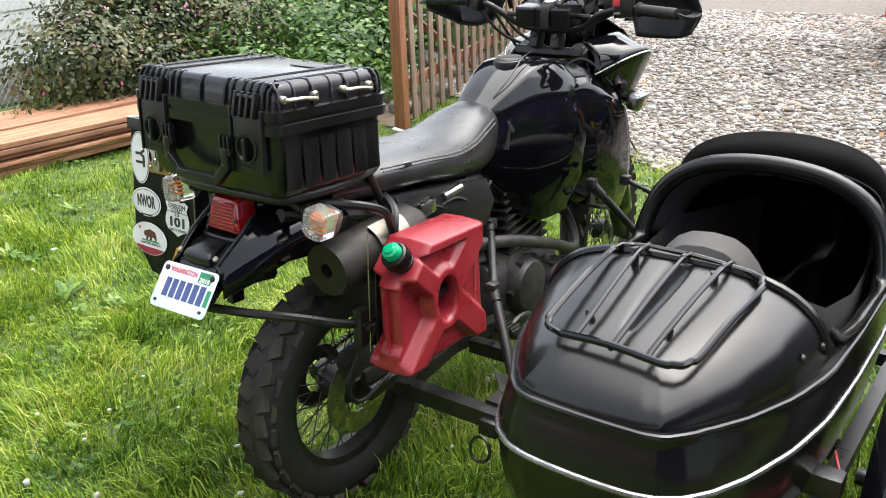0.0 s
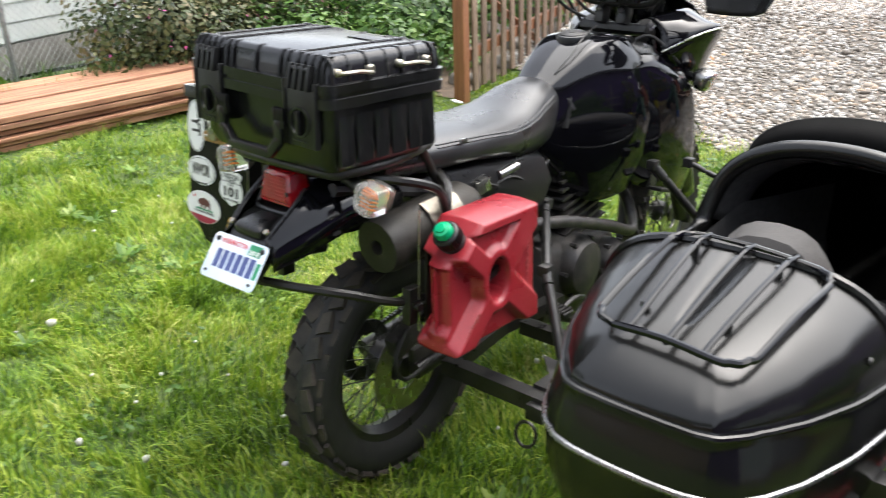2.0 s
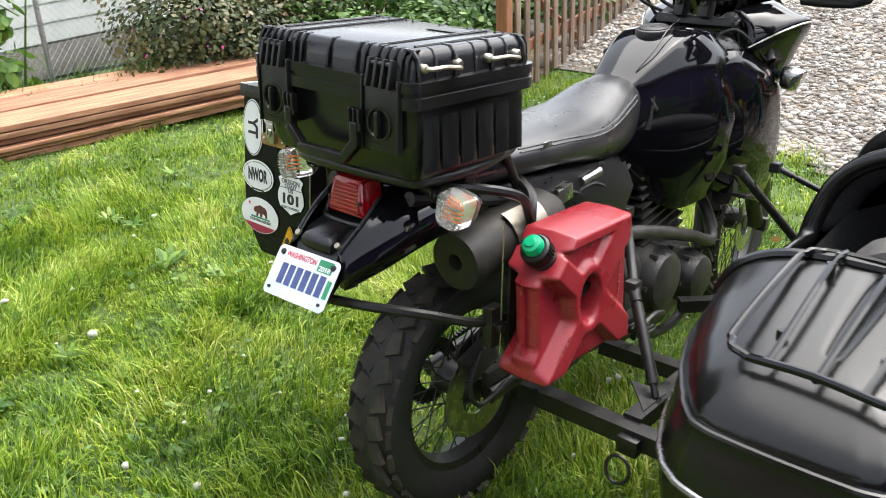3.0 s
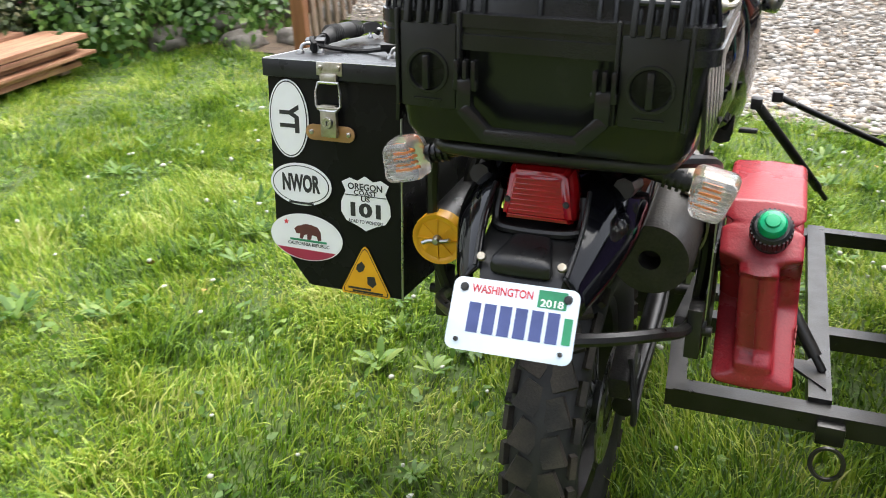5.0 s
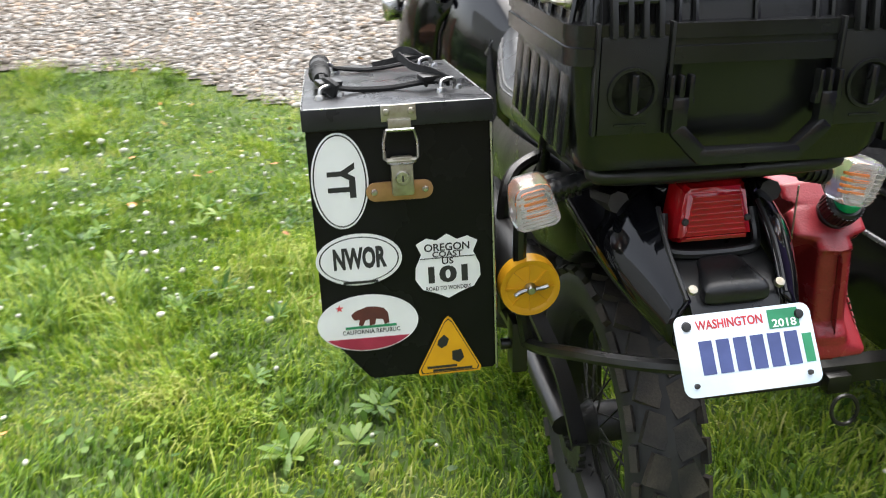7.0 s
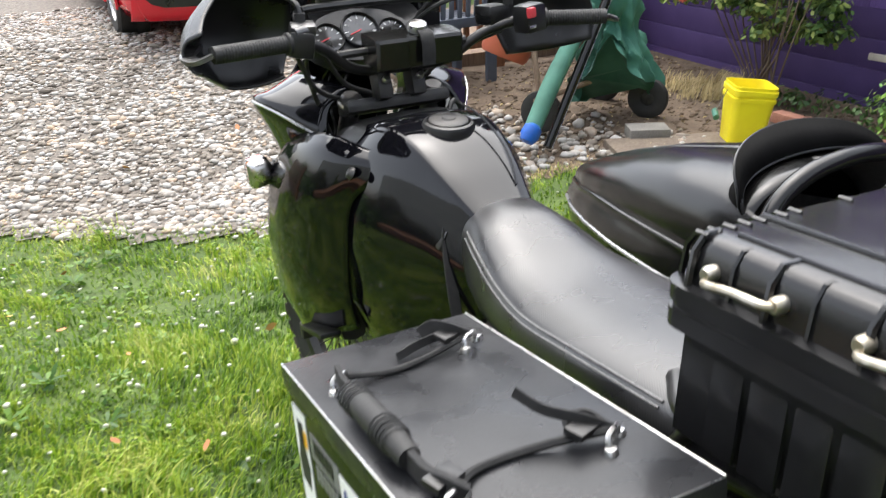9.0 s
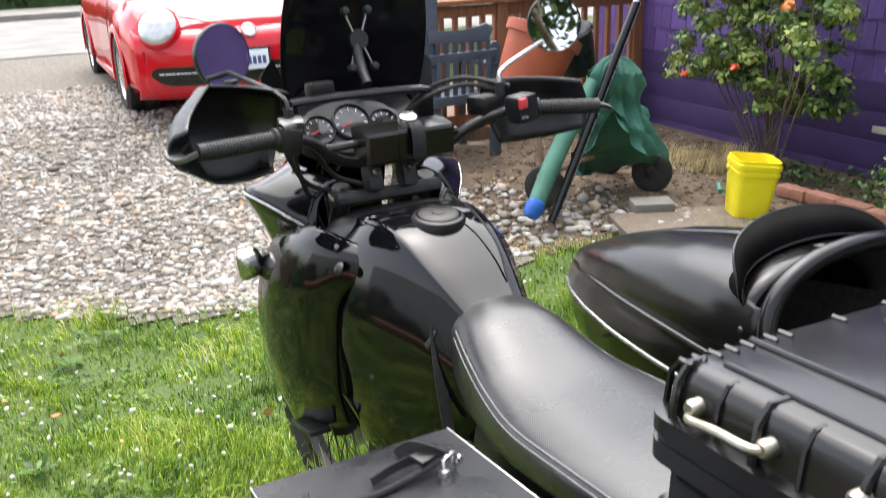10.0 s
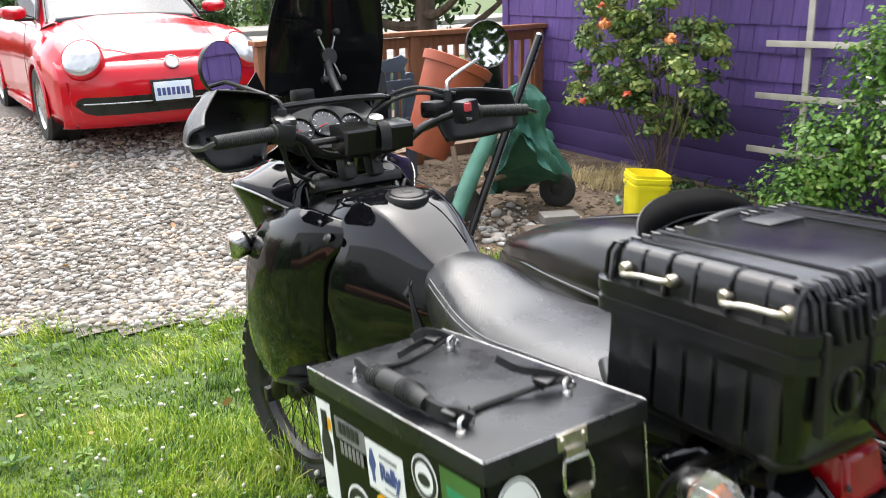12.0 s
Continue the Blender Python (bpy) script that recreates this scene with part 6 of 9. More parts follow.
def hull_layer(kind, f):
    """One closed line round the hull: under the trim, up to the crease, or over the deck; f runs from 0 to 1."""
    out = []
    n = 110
    for i in range(n):
        u = (len(TRIM) - 1) * (i / (n - 1))
        k = min(int(u), len(TRIM) - 2)
        e = u - k
        yt, wt = (TRIM[k][j] * (1 - e) + TRIM[k + 1][j] * e for j in (0, 1))
        yc, wc = (CREASE[k][j] * (1 - e) + CREASE[k + 1][j] * e for j in (0, 1))
        zt, zc = float(np.interp(yt, ALONG, TRIM_Z)), float(np.interp(yc, ALONG, CREASE_Z))
        if kind == "keel":
            g = math.cos(f * math.pi / 2) ** 0.5
            y = 0.66 + (yt - 0.66) * (1 - 0.16 * (1 - g))
            out.append((wt * g, y, zt + (lerp(KEEL, y) - zt) * math.sin(f * math.pi / 2)))
        elif kind == "band":
            swell = 0.005 * max(0.0, f - 0.8) / 0.2
            out.append((wt + (wc - wt) * f ** 1.6 + swell * (1 if 0 < wt else 0), yt + (yc - yt) * f ** 1.6 - (swell if yt < -0.3 else 0), zt + (zc - zt) * f))
        else:
            a = f * math.pi / 2
            g, h = math.cos(a) ** 0.62, math.sin(a) ** 0.84
            rear = yc < 0.3
            y = yc + (0.3 - yc) * 0.24 * (1 - math.cos(a)) if rear else yc
            out.append((wc * g * 0.985, y, zc + (lerp(TOP, y) - zc) * h))
    left = [(SX - w, y, z) for w, y, z in out]
    right = [(SX + w, y, z) for w, y, z in out[-2:0:-1]]
    return left + right


def hull_x(y, z, side):
    zc, top = float(np.interp(y, ALONG, CREASE_Z)), lerp(TOP, y)
    if z < zc:
        return SX + side * lerp(TRIM, y)
    h = min(1.0, (z - zc) / (top - zc)) ** 1.19
    return SX + side * lerp(CREASE, y) * 0.985 * (1 - h * h) ** 0.31


def hull_cut(y):
    """The height of the cockpit's edge."""
    return float(np.interp(y, (0.06, 0.085, 0.15, 0.3, 0.5, 0.58, 0.62, 0.66), (0.9, 0.77, 0.72, 0.7, 0.7, 0.71, 0.78, 0.95)))


bm = bm_new()
loops = [hull_layer("keel", f) for f in np.linspace(0.97, 0.06, 9)] + [hull_layer("band", f) for f in (0.0, 0.25, 0.5, 0.7, 0.8, 0.88, 0.94, 1.0)] + [hull_layer("deck", f) for f in np.linspace(0.03, 0.999, 34)]
rings(bm, loops)
gone = [f for f in bm.faces if 0.06 < f.calc_center_median().y < 0.66 and f.calc_center_median().z > hull_cut(f.calc_center_median().y)]
bmesh.ops.delete(bm, geom=gone, context='FACES')
hull = part("body", bm, "satin_black", sidecar, "satin black fibreglass shell", angle=60)
sol = hull.modifiers.new("thickness", 'SOLIDIFY')
sol.thickness = 0.012
M["lip_black"] = material("lip_black", (0.002, 0.002, 0.002), (0.004, 0.004, 0.004), 0.7, scale=12, bump=0.1, bump_scale=300, spec=0.06)
M["carpet"] = material("carpet", (0.03, 0.03, 0.03), (0.05, 0.05, 0.049), 0.95, scale=60, bump=0.6, bump_scale=400)
M["trim_metal"] = material("trim_metal", (0.3, 0.3, 0.31), (0.2, 0.2, 0.2), 0.28, 0.9, scale=30, rough_var=0.1)
bm = bm_new()
edge = hull_layer("band", 0.0)
tube(bm, edge[:-1:2] + [edge[0]], 0.0062, n=8, steps=1)
part("edge_trim", bm, "trim_metal", sidecar, "bright metal edge trim")
# added bead that catches a highlight line along the shell's crease
bm = bm_new()
edge = hull_layer("band", 1.0)
tube(bm, edge[:-1:2] + [edge[0]], 0.0062, n=8, steps=1)
part("crease_bead", bm, "satin_black", sidecar)
# rolled rim round the cockpit, windscreen lip, inner tub and cushion
bm = bm_new()
rim = [(hull_x(y, hull_cut(y), -1) + 0.004, y, hull_cut(y)) for y in np.linspace(0.55, 0.09, 10)]
rim_r = [(2 * SX - x, y, z) for x, y, z in rim]
arch = [(SX + s * x, y, z) for s, x, y, z in ((-1, 0.29, 0.57, 0.74), (-1, 0.268, 0.595, 0.82), (-1, 0.22, 0.605, 0.878), (-1, 0.145, 0.607, 0.916), (-1, 0.07, 0.607, 0.931), (1, 0.0, 0.607, 0.935), (1, 0.07, 0.607, 0.931), (1, 0.145, 0.607, 0.916), (1, 0.22, 0.605, 0.878), (1, 0.268, 0.595, 0.82), (1, 0.29, 0.57, 0.74))]
tube(bm, rim[::-1] + arch + rim_r, [0.015] * 9 + [0.022] * 13 + [0.015] * 9, n=12, steps=3)
part("cockpit_rim", bm, "satin_black", sidecar)
hood = [[(SX + (x - SX) * k, y + dy, z + dz) for x, y, z in arch] for k, dy, dz in ((0.995, 0.0, 0.004), (0.985, 0.02, -0.004), (0.95, 0.035, -0.03))]
inner = [[(SX + (x - SX) * k, y + dy, z + dz) for x, y, z in arch] for k, dy, dz in ((0.97, -0.01, -0.012), (0.93, 0.05, -0.035), (0.9, 0.16, -0.06))]
shell("cockpit_hood", hood, "lip_black", sidecar, "padded black hood behind the windscreen lip", 0.006, 3, 3)
shell("hood_lining", inner, "carpet", sidecar, "black cloth hood lining", 0.004, 3, 3)
bm = bm_new()
base, lo, hi = [], [], []
for i in range(33):
    a = math.pi * i / 32
    c, s = math.cos(a), math.sin(a)
    base.append((SX - 0.245 * c, 0.72 + 0.1 * s, 0.8 + 0.095 * s ** 0.7))
    lo.append((SX - 0.252 * c, 0.68 + 0.06 * s, 0.825 + 0.09 * s ** 0.6))
    hi.append((SX - 0.254 * c, 0.69 + 0.11 * s, 0.837 + 0.14 * s ** 0.55))
rings(bm, [base, lo], closed=False, cap=False)
cowl = part("cowl", bm, "lip_black", sidecar)
bm = bm_new()
rings(bm, [lo, hi], closed=False, cap=False)
lip = part("windscreen_lip", bm, "lip_black", sidecar, "curved black windscreen lip")
for ob in (cowl, lip):
    sl = ob.modifiers.new("thickness", 'SOLIDIFY')
    sl.thickness = 0.005
bm = bm_new()
tube(bm, hi, 0.004, n=6, steps=1)
tube(bm, lo, 0.005, n=6, steps=1)
part("lip_edge", bm, "black_plastic", sidecar)
bm = bm_new()
tub = []
for y, w, t, b in ((0.12, 0.22, 0.8, 0.55), (0.2, 0.245, 0.76, 0.4), (0.45, 0.25, 0.71, 0.33), (0.7, 0.25, 0.74, 0.33), (1.2, 0.16, 0.7, 0.38)):
    tub.append([(SX + x, y, z) for x, z in ((-w, t), (-w, (t + b) / 2), (-w * 0.8, b), (0, b - 0.01), (w * 0.8, b), (w, (t + b) / 2), (w, t))])
rings(bm, tub, closed=False, cap=False)
part("cockpit_lining", bm, "carpet", sidecar)
M["cushion"] = material("cushion", (0.03, 0.027, 0.025), (0.05, 0.046, 0.042), 0.7, scale=12, bump=0.3, bump_scale=350)
bm = bm_new()
rings(bm, [section(w, t, b, 2.6, 24, SX + 0.0, y) for y, w, t, b in ((0.15, 0.08, 0.8, 0.5), (0.18, 0.12, 0.845, 0.46), (0.24, 0.13, 0.86, 0.44), (0.3, 0.13, 0.81, 0.44), (0.33, 0.1, 0.75, 0.48))])
part("backrest", bm, "cushion", sidecar, "grey-brown vinyl backrest")
bm = bm_new()
rings(bm, [section(w, t, b, 4, 24, SX, y) for y, w, t, b in ((0.26, 0.14, 0.54, 0.44), (0.3, 0.2, 0.56, 0.42), (0.6, 0.2, 0.55, 0.42), (0.66, 0.16, 0.52, 0.44))])
part("seat_cushion", bm, "vinyl", sidecar)
bm = bm_new()
line = []
for k in range(21):
    a = 0.18 + (math.pi - 0.36) * k / 20
    c, s = math.cos(a), math.sin(a)
    zc = float(np.interp(0.07, ALONG, CREASE_Z))
    line.append((SX - math.copysign(abs(c) ** 0.62, c) * lerp(CREASE, 0.07) * 0.985, 0.066, zc + (lerp(TOP, 0.07) - zc) * s ** 0.84))
tube(bm, line, 0.011, n=8, steps=1)
part("rear_rim", bm, "satin_black", sidecar)
# luggage rails
RK = {"rl": (0.757, -0.255, 0.787), "fl": (0.755, 0.075, 0.858), "fr": (1.065, 0.062, 0.85), "rr": (1.035, -0.268, 0.787)}
bm = bm_new()
c = [Vector(RK[k]) for k in ("rl", "fl", "fr", "rr")]
pts = []
for i in range(4):
    a, b, d = c[i - 1], c[i], c[(i + 1) % 4]
    e1, e2 = (a - b).normalized(), (d - b).normalized()
    pts += [b + e1 * 0.045, b + (e1 + e2) * 0.012, b + e2 * 0.045]
pts.append(pts[0])
out = []
for a, b in zip(pts, pts[1:]):
    m = (a + b) / 2
    out += [a, m + Vector((0, 0, 0.006 if (a - b).length > 0.1 else 0))]
out.append(pts[0])
tube(bm, out, 0.0068, n=8, steps=3)
part("rail_frame", bm, "gloss_black", sidecar, "bent black steel rail")
for k, (f, b) in enumerate((((0.818, 0.076), (0.828, -0.262)), ((0.905, 0.074), (0.9, -0.264)), ((0.985, 0.07), (0.965, -0.266)))):
    bm = bm_new()
    tube(bm, [(f[0], f[1], 0.862), (f[0] - 0.002, f[1] - 0.05, 0.862), ((f[0] + b[0]) / 2, -0.09, 0.838), (b[0] + 0.001, b[1] + 0.04, 0.8), (b[0], b[1], 0.787)], 0.0056, n=7, steps=4)
    part("rail_bar", bm, "gloss_black", sidecar)
for x, y, z in ((0.816, 0.015, 0.825), (0.973, 0.02, 0.82), (0.815, -0.172, 0.77), (0.963, -0.165, 0.77)):
    bm = bm_new()
    rod(bm, (x, y, z - 0.005), (x, y, z + 0.035), 0.008)
    lathe(bm, [(0, 0.01), (0.012, 0.009), (0.017, 0.003), (0.019, 0)], Matrix.Translation((x, y - 0.004, z)) @ pose(0, 0, 0, 10, 0, 0), 14)
    part("rail_foot", bm, "black_plastic", sidecar)
for x, y, z in ((0.9, 0.065, 0.846), (1.02, 0.062, 0.838), (1.04, 0.06, 0.835), (0.82, 0.06, 0.838)):
    bm = bm_new()
    r = 0.02 if x == 0.9 else 0.008
    lathe(bm, [(0, 0.012), (r * 0.5, 0.011), (r * 0.6, 0.004), (r, 0.003), (r, -0.004)], Matrix.Translation((x, y, z)) @ pose(0, 0, 0, 12, 0, 0), 16)
    part("deck_stud", bm, "dark_metal", sidecar)
for y, s in ((0.66, -1), (0.66, 1), (-0.02, 1), (0.05, 1)):
    bm = bm_new()
    z = 0.78 if y > 0.5 else 0.745
    lathe(bm, [(0, 0.006), (0.006, 0.005), (0.008, 0)], Matrix.Translation((hull_x(y, z, s), y, z)) @ pose(0, 0, 0, 0, 90 * s, 0), 10)
    part("screw", bm, "dark_metal", sidecar)
# chassis
def beam(pts, w=0.042):
    bm = bm_new()
    for a, b in zip(pts, pts[1:]):
        a, b = Vector(a), Vector(b)
        u, v = frame_along(b - a)
        if abs(u.z) > abs(v.z):
            u, v = v, u
        rings(bm, [[q + (u * i + v * j) * w / 2 for i, j in ((-1, -1), (1, -1), (1, 1), (-1, 1))] for q in (a, b)])
    return part("chassis_beam", bm, "bar_black", sidecar, "black square steel tube")


beam([(0.185, 0.06, 0.35), (0.95, 0.065, 0.35)])
beam([(0.19, 0.04, 0.35), (0.17, 0.3, 0.37), (0.19, 0.56, 0.37)], 0.038)
beam([(0.2, 0.36, 0.36), (1.2, 0.4, 0.35)], 0.038)
beam([(0.45, 0.08, 0.36), (0.445, 0.95, 0.37)])
beam([(0.23, 0.72, 0.36), (0.445, 0.93, 0.37), (1.2, 0.95, 0.36)], 0.036)
beam([(1.19, 0.02, 0.35), (1.2, 1.1, 0.35)], 0.036)
beam([(0.95, 0.065, 0.35), (1.22, 0.065, 0.35)])
for a, b, r in (((0.31, 0.29, 0.58), (0.455, 0.175, 0.385), 0.014), ((0.25, 0.967, 0.714), (0.47, 1.15, 0.4), 0.013), ((0.3, 1.12, 0.7), (0.64, 1.27, 0.53), 0.009), ((0.13, 0.55, 0.66), (0.32, 0.28, 0.57), 0.012)):
    bm = bm_new()
    a, b = Vector(a), Vector(b)
    rod(bm, a + (b - a) * 0.16, b - (b - a) * 0.12, r)
    rod(bm, a, b, r * 0.6)
    st = part("mounting_strut", bm, "bar_black", sidecar, "black adjustable mounting strut")
    bm = bm_new()
    rod(bm, a, a + (b - a) * 0.14, r * 1.0)
    box(bm, (0.03, 0.035, 0.03), tuple(a), bevel=0.005)
    part("clevis", bm, "dark_metal", st)
bm = bm_new()
ring_pts = [(0.472 + 0.028 * math.cos(a), -0.008 + 0.006 * math.sin(a), 0.3 + 0.03 * math.sin(a)) for a in np.linspace(0, 2 * math.pi, 15)]
tube(bm, ring_pts, 0.0045, n=6, steps=2)
box(bm, (0.05, 0.03, 0.04), (0.472, 0.035, 0.34), bevel=0.004)
part("tie_down_ring", bm, "bar_black", sidecar)
bm = bm_new()
plate(bm, [(-0.04, -0.04), (0.05, -0.04), (-0.04, 0.06)], 0.006, Matrix.Translation((0.42, 0.17, 0.382)) @ pose(0, 0, 0, 0, 0, 180))
part("gusset", bm, "dark_metal", sidecar)
# sidecar wheel, mudguard and lamp wiring on the far side
mw = Matrix.Translation((1.36, 0.42, 0.29)) @ pose(0, 0, 0, 0, 90, 0)
bm = bm_new()
lathe(bm, [(0.18, -0.05), (0.2, -0.06), (0.25, -0.062), (0.28, -0.05), (0.288, 0), (0.28, 0.05), (0.25, 0.062), (0.2, 0.06), (0.18, 0.05), (0.18, -0.05)], mw, 48)
sw = part("wheel_tyre", bm, "rubber_side", sidecar)
bm = bm_new()
lathe(bm, [(0.03, -0.03), (0.14, -0.02), (0.18, -0.045), (0.18, 0.045), (0.14, 0.02), (0.03, 0.03), (0.03, -0.03)], mw, 36)
part("wheel_rim", bm, "dark_metal", sidecar)
bm = bm_new()
lathe(bm, [(0.36, -0.088), (0.41, -0.085), (0.425, -0.06), (0.43, 0.0), (0.425, 0.06), (0.41, 0.085), (0.36, 0.088), (0.36, 0.082), (0.405, 0.078), (0.42, 0.0), (0.405, -0.078), (0.36, -0.082), (0.36, -0.088)], mw @ pose(0, 0, 0, 0, 0, 75), 40, 210)
part("mudguard", bm, "gloss_black", sidecar, "glossy black wheel mudguard")
bm = bm_new()
rod(bm, (1.22, 0.42, 0.29), (1.4, 0.42, 0.29), 0.02)
box(bm, (0.1, 0.05, 0.05), (1.19, 0.09, 0.45), bevel=0.006)
part("wheel_axle", bm, "bar_black", sidecar)
bm = bm_new()
tube(bm, [(1.2, 0.2, 0.46), (1.235, 0.1, 0.44), (1.225, 0.03, 0.43), (1.24, -0.05, 0.41), (1.23, -0.1, 0.39)], 0.003, n=6)
part("wire", bm, "red_ink", sidecar, "red lamp wire")

# ---- grass, gravel, plants ----
rng = np.random.default_rng(7)


def foliage(name, stops, rough=0.45, scale=1.6, through_light=0.35, patch_amount=0.45):
    """Leaves and blades: each one takes its own tone, patches shift the tone, and some light passes through."""
    m = bpy.data.materials.new(name)
    m.use_nodes = True
    n, link = m.node_tree.nodes, m.node_tree.links.new
    b = n["Principled BSDF"]
    b.inputs["Roughness"].default_value = rough
    b.inputs["Specular IOR Level"].default_value = 0.35
    geo, co = n.new("ShaderNodeNewGeometry"), n.new("ShaderNodeTexCoord")
    tex = n.new("ShaderNodeTexNoise")
    tex.inputs["Scale"].default_value = scale
    tex.inputs["Detail"].default_value = 5.0
    link(co.outputs["Object"], tex.inputs["Vector"])
    add = n.new("ShaderNodeMath")
    add.operation = 'MULTIPLY_ADD'
    shift = n.new("ShaderNodeMapRange")
    shift.inputs["From Min"].default_value, shift.inputs["From Max"].default_value = 0.3, 0.7
    shift.inputs["To Min"].default_value, shift.inputs["To Max"].default_value = -patch_amount * 0.6, patch_amount
    link(tex.outputs["Fac"], shift.inputs["Value"])
    add.inputs[1].default_value = 0.75
    link(geo.outputs["Random Per Island"], add.inputs[0])
    link(shift.outputs["Result"], add.inputs[2])
    ramp = n.new("ShaderNodeValToRGB")
    el = ramp.color_ramp.elements
    el[0].position, el[0].color = 0.0, rgb(stops[0])
    el[1].position, el[1].color = 1.0, rgb(stops[-1])
    for i, c in enumerate(stops[1:-1]):
        k = el.new((i + 1) / (len(stops) - 1))
        k.color = rgb(c)
    link(add.outputs["Value"], ramp.inputs["Fac"])
    link(ramp.outputs["Color"], b.inputs["Base Color"])
    tr = n.new("ShaderNodeBsdfTranslucent")
    link(ramp.outputs["Color"], tr.inputs["Color"])
    mix = n.new("ShaderNodeMixShader")
    mix.inputs["Fac"].default_value = through_light
    link(b.outputs[0], mix.inputs[1])
    link(tr.outputs[0], mix.inputs[2])
    link(mix.outputs[0], n["Material Output"].inputs["Surface"])
    return m


# blades vary in tone; the darkest stop also carries shade between them
M["blade"] = foliage("blade", ((0.033, 0.08, 0.01), (0.1, 0.2, 0.015), (0.195, 0.32, 0.022), (0.35, 0.44, 0.05), (0.52, 0.52, 0.18)), 0.4, 2.2)
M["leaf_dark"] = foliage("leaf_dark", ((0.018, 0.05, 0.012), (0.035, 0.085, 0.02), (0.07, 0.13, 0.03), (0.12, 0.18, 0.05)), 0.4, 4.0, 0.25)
M["leaf_light"] = foliage("leaf_light", ((0.035, 0.09, 0.014), (0.08, 0.17, 0.025), (0.15, 0.26, 0.04), (0.26, 0.34, 0.09)), 0.4, 4.0, 0.35)
M["leaf_shrub"] = foliage("leaf_shrub", ((0.018, 0.035, 0.012), (0.05, 0.075, 0.022), (0.1, 0.11, 0.04), (0.19, 0.15, 0.07)), 0.4, 4.0, 0.2)
M["leaf_rose"] = foliage("leaf_rose", ((0.04, 0.085, 0.025), (0.1, 0.18, 0.045), (0.23, 0.3, 0.075), (0.42, 0.45, 0.14)), 0.4, 4.0, 0.3)
M["bark"] = material("bark", (0.09, 0.065, 0.045), (0.16, 0.12, 0.085), 0.9, scale=14, bump=0.9, bump_scale=60, stretch=(1, 1, 0.25))
M["clover"] = material("clover", (0.55, 0.55, 0.48), (0.42, 0.42, 0.34), 0.7, scale=90)
M["dry_grass"] = material("dry_grass", (0.42, 0.33, 0.16), (0.33, 0.26, 0.12), 0.7, scale=5, island_random=0.3)
M["stone"] = foliage("stone", ((0.1, 0.085, 0.07), (0.22, 0.19, 0.155), (0.3, 0.285, 0.26), (0.42, 0.41, 0.39), (0.34, 0.25, 0.17), (0.6, 0.58, 0.55)), 0.7, 2.5, 0.0, 0.2)
M["rock"] = material("rock", (0.1, 0.09, 0.075), (0.18, 0.16, 0.14), 0.85, scale=6, bump=0.7, bump_scale=50, fine=0.2)


def blades(n, xs, ys, height, width, keep=None, lean=0.5, bunch=10):
    """Grass blades as arrays, in tufts that lie with the flow of the lawn: a bent strip of two quads and a tip."""
    m = max(1, n // bunch)
    tx, ty = rng.uniform(*xs, m), rng.uniform(*ys, m)
    pick = rng.integers(0, m, n)
    x, y = tx[pick] + rng.normal(0, 0.03, n), ty[pick] + rng.normal(0, 0.03, n)
    flow = 2.1 * np.sin(1.3 * tx + 0.7 * ty) + 1.9 * np.sin(2.2 * ty - 1.1 * tx) + 1.2 * np.sin(5.3 * tx + 4.1 * ty) + rng.normal(0, 0.7, m)
    rise = rng.uniform(0.7, 1.25, m)
    if keep is not None:
        k = keep(x, y)
        x, y, pick = x[k], y[k], pick[k]
    n = len(x)
    z = ground_z(x, y)
    patchy = 0.7 + 0.3 * np.sin(3.1 * x + 1.7 * np.sin(2.3 * y)) * np.sin(2.7 * y + 0.9 * x) + 0.22 * np.sin(9 * x + 5 * y)
    h = height * rng.uniform(0.45, 1.2, n) * np.clip(patchy, 0.35, 1.2) * rise[pick]
    w = width * rng.uniform(0.6, 1.2, n)
    b = flow[pick] + rng.normal(0, 0.75, n)
    a = b + np.pi / 2 + rng.normal(0, 0.5, n)
    t = np.clip(lean * rng.uniform(0.25, 1.25, n), 0.05, 1.35)
    dx, dy = np.cos(a) * w / 2, np.sin(a) * w / 2
    cx, cy = np.cos(b), np.sin(b)
    P = np.empty((n, 7, 3))
    P[:, 0] = np.stack([x - dx, y - dy, z - 0.004], -1)
    P[:, 1] = np.stack([x + dx, y + dy, z - 0.004], -1)
    px, py, pz = x.copy(), y.copy(), z.copy()
    for i, (part_len, bend, taper) in enumerate(((0.42, 0.35, 0.9), (0.34, 0.95, 0.62), (0.24, 1.5, 0.0))):
        q = np.clip(t * bend, 0, 1.75)
        px, py, pz = px + cx * h * part_len * np.sin(q), py + cy * h * part_len * np.sin(q), pz + h * part_len * np.cos(q)
        if i < 2:
            P[:, 2 + 2 * i] = np.stack([px + dx * taper, py + dy * taper, pz], -1)
            P[:, 3 + 2 * i] = np.stack([px - dx * taper, py - dy * taper, pz], -1)
        else:
            P[:, 6] = np.stack([px, py, pz], -1)
    i = np.arange(n)[:, None] * 7
    F = np.concatenate([i + np.array([t3]) for t3 in ([0, 1, 2], [0, 2, 3], [3, 2, 4], [3, 4, 5], [5, 4, 6])], 1).reshape(-1, 3)
    return P.reshape(-1, 3), F


def on_lawn(x, y):
    return (y < edge_y(x) + rng.normal(0, 0.05, len(x))) & (x > -5.2 + 0.0 * y) & ~((x < -3.0) & (y > 3.9 - 0.2 * (x + 3)))


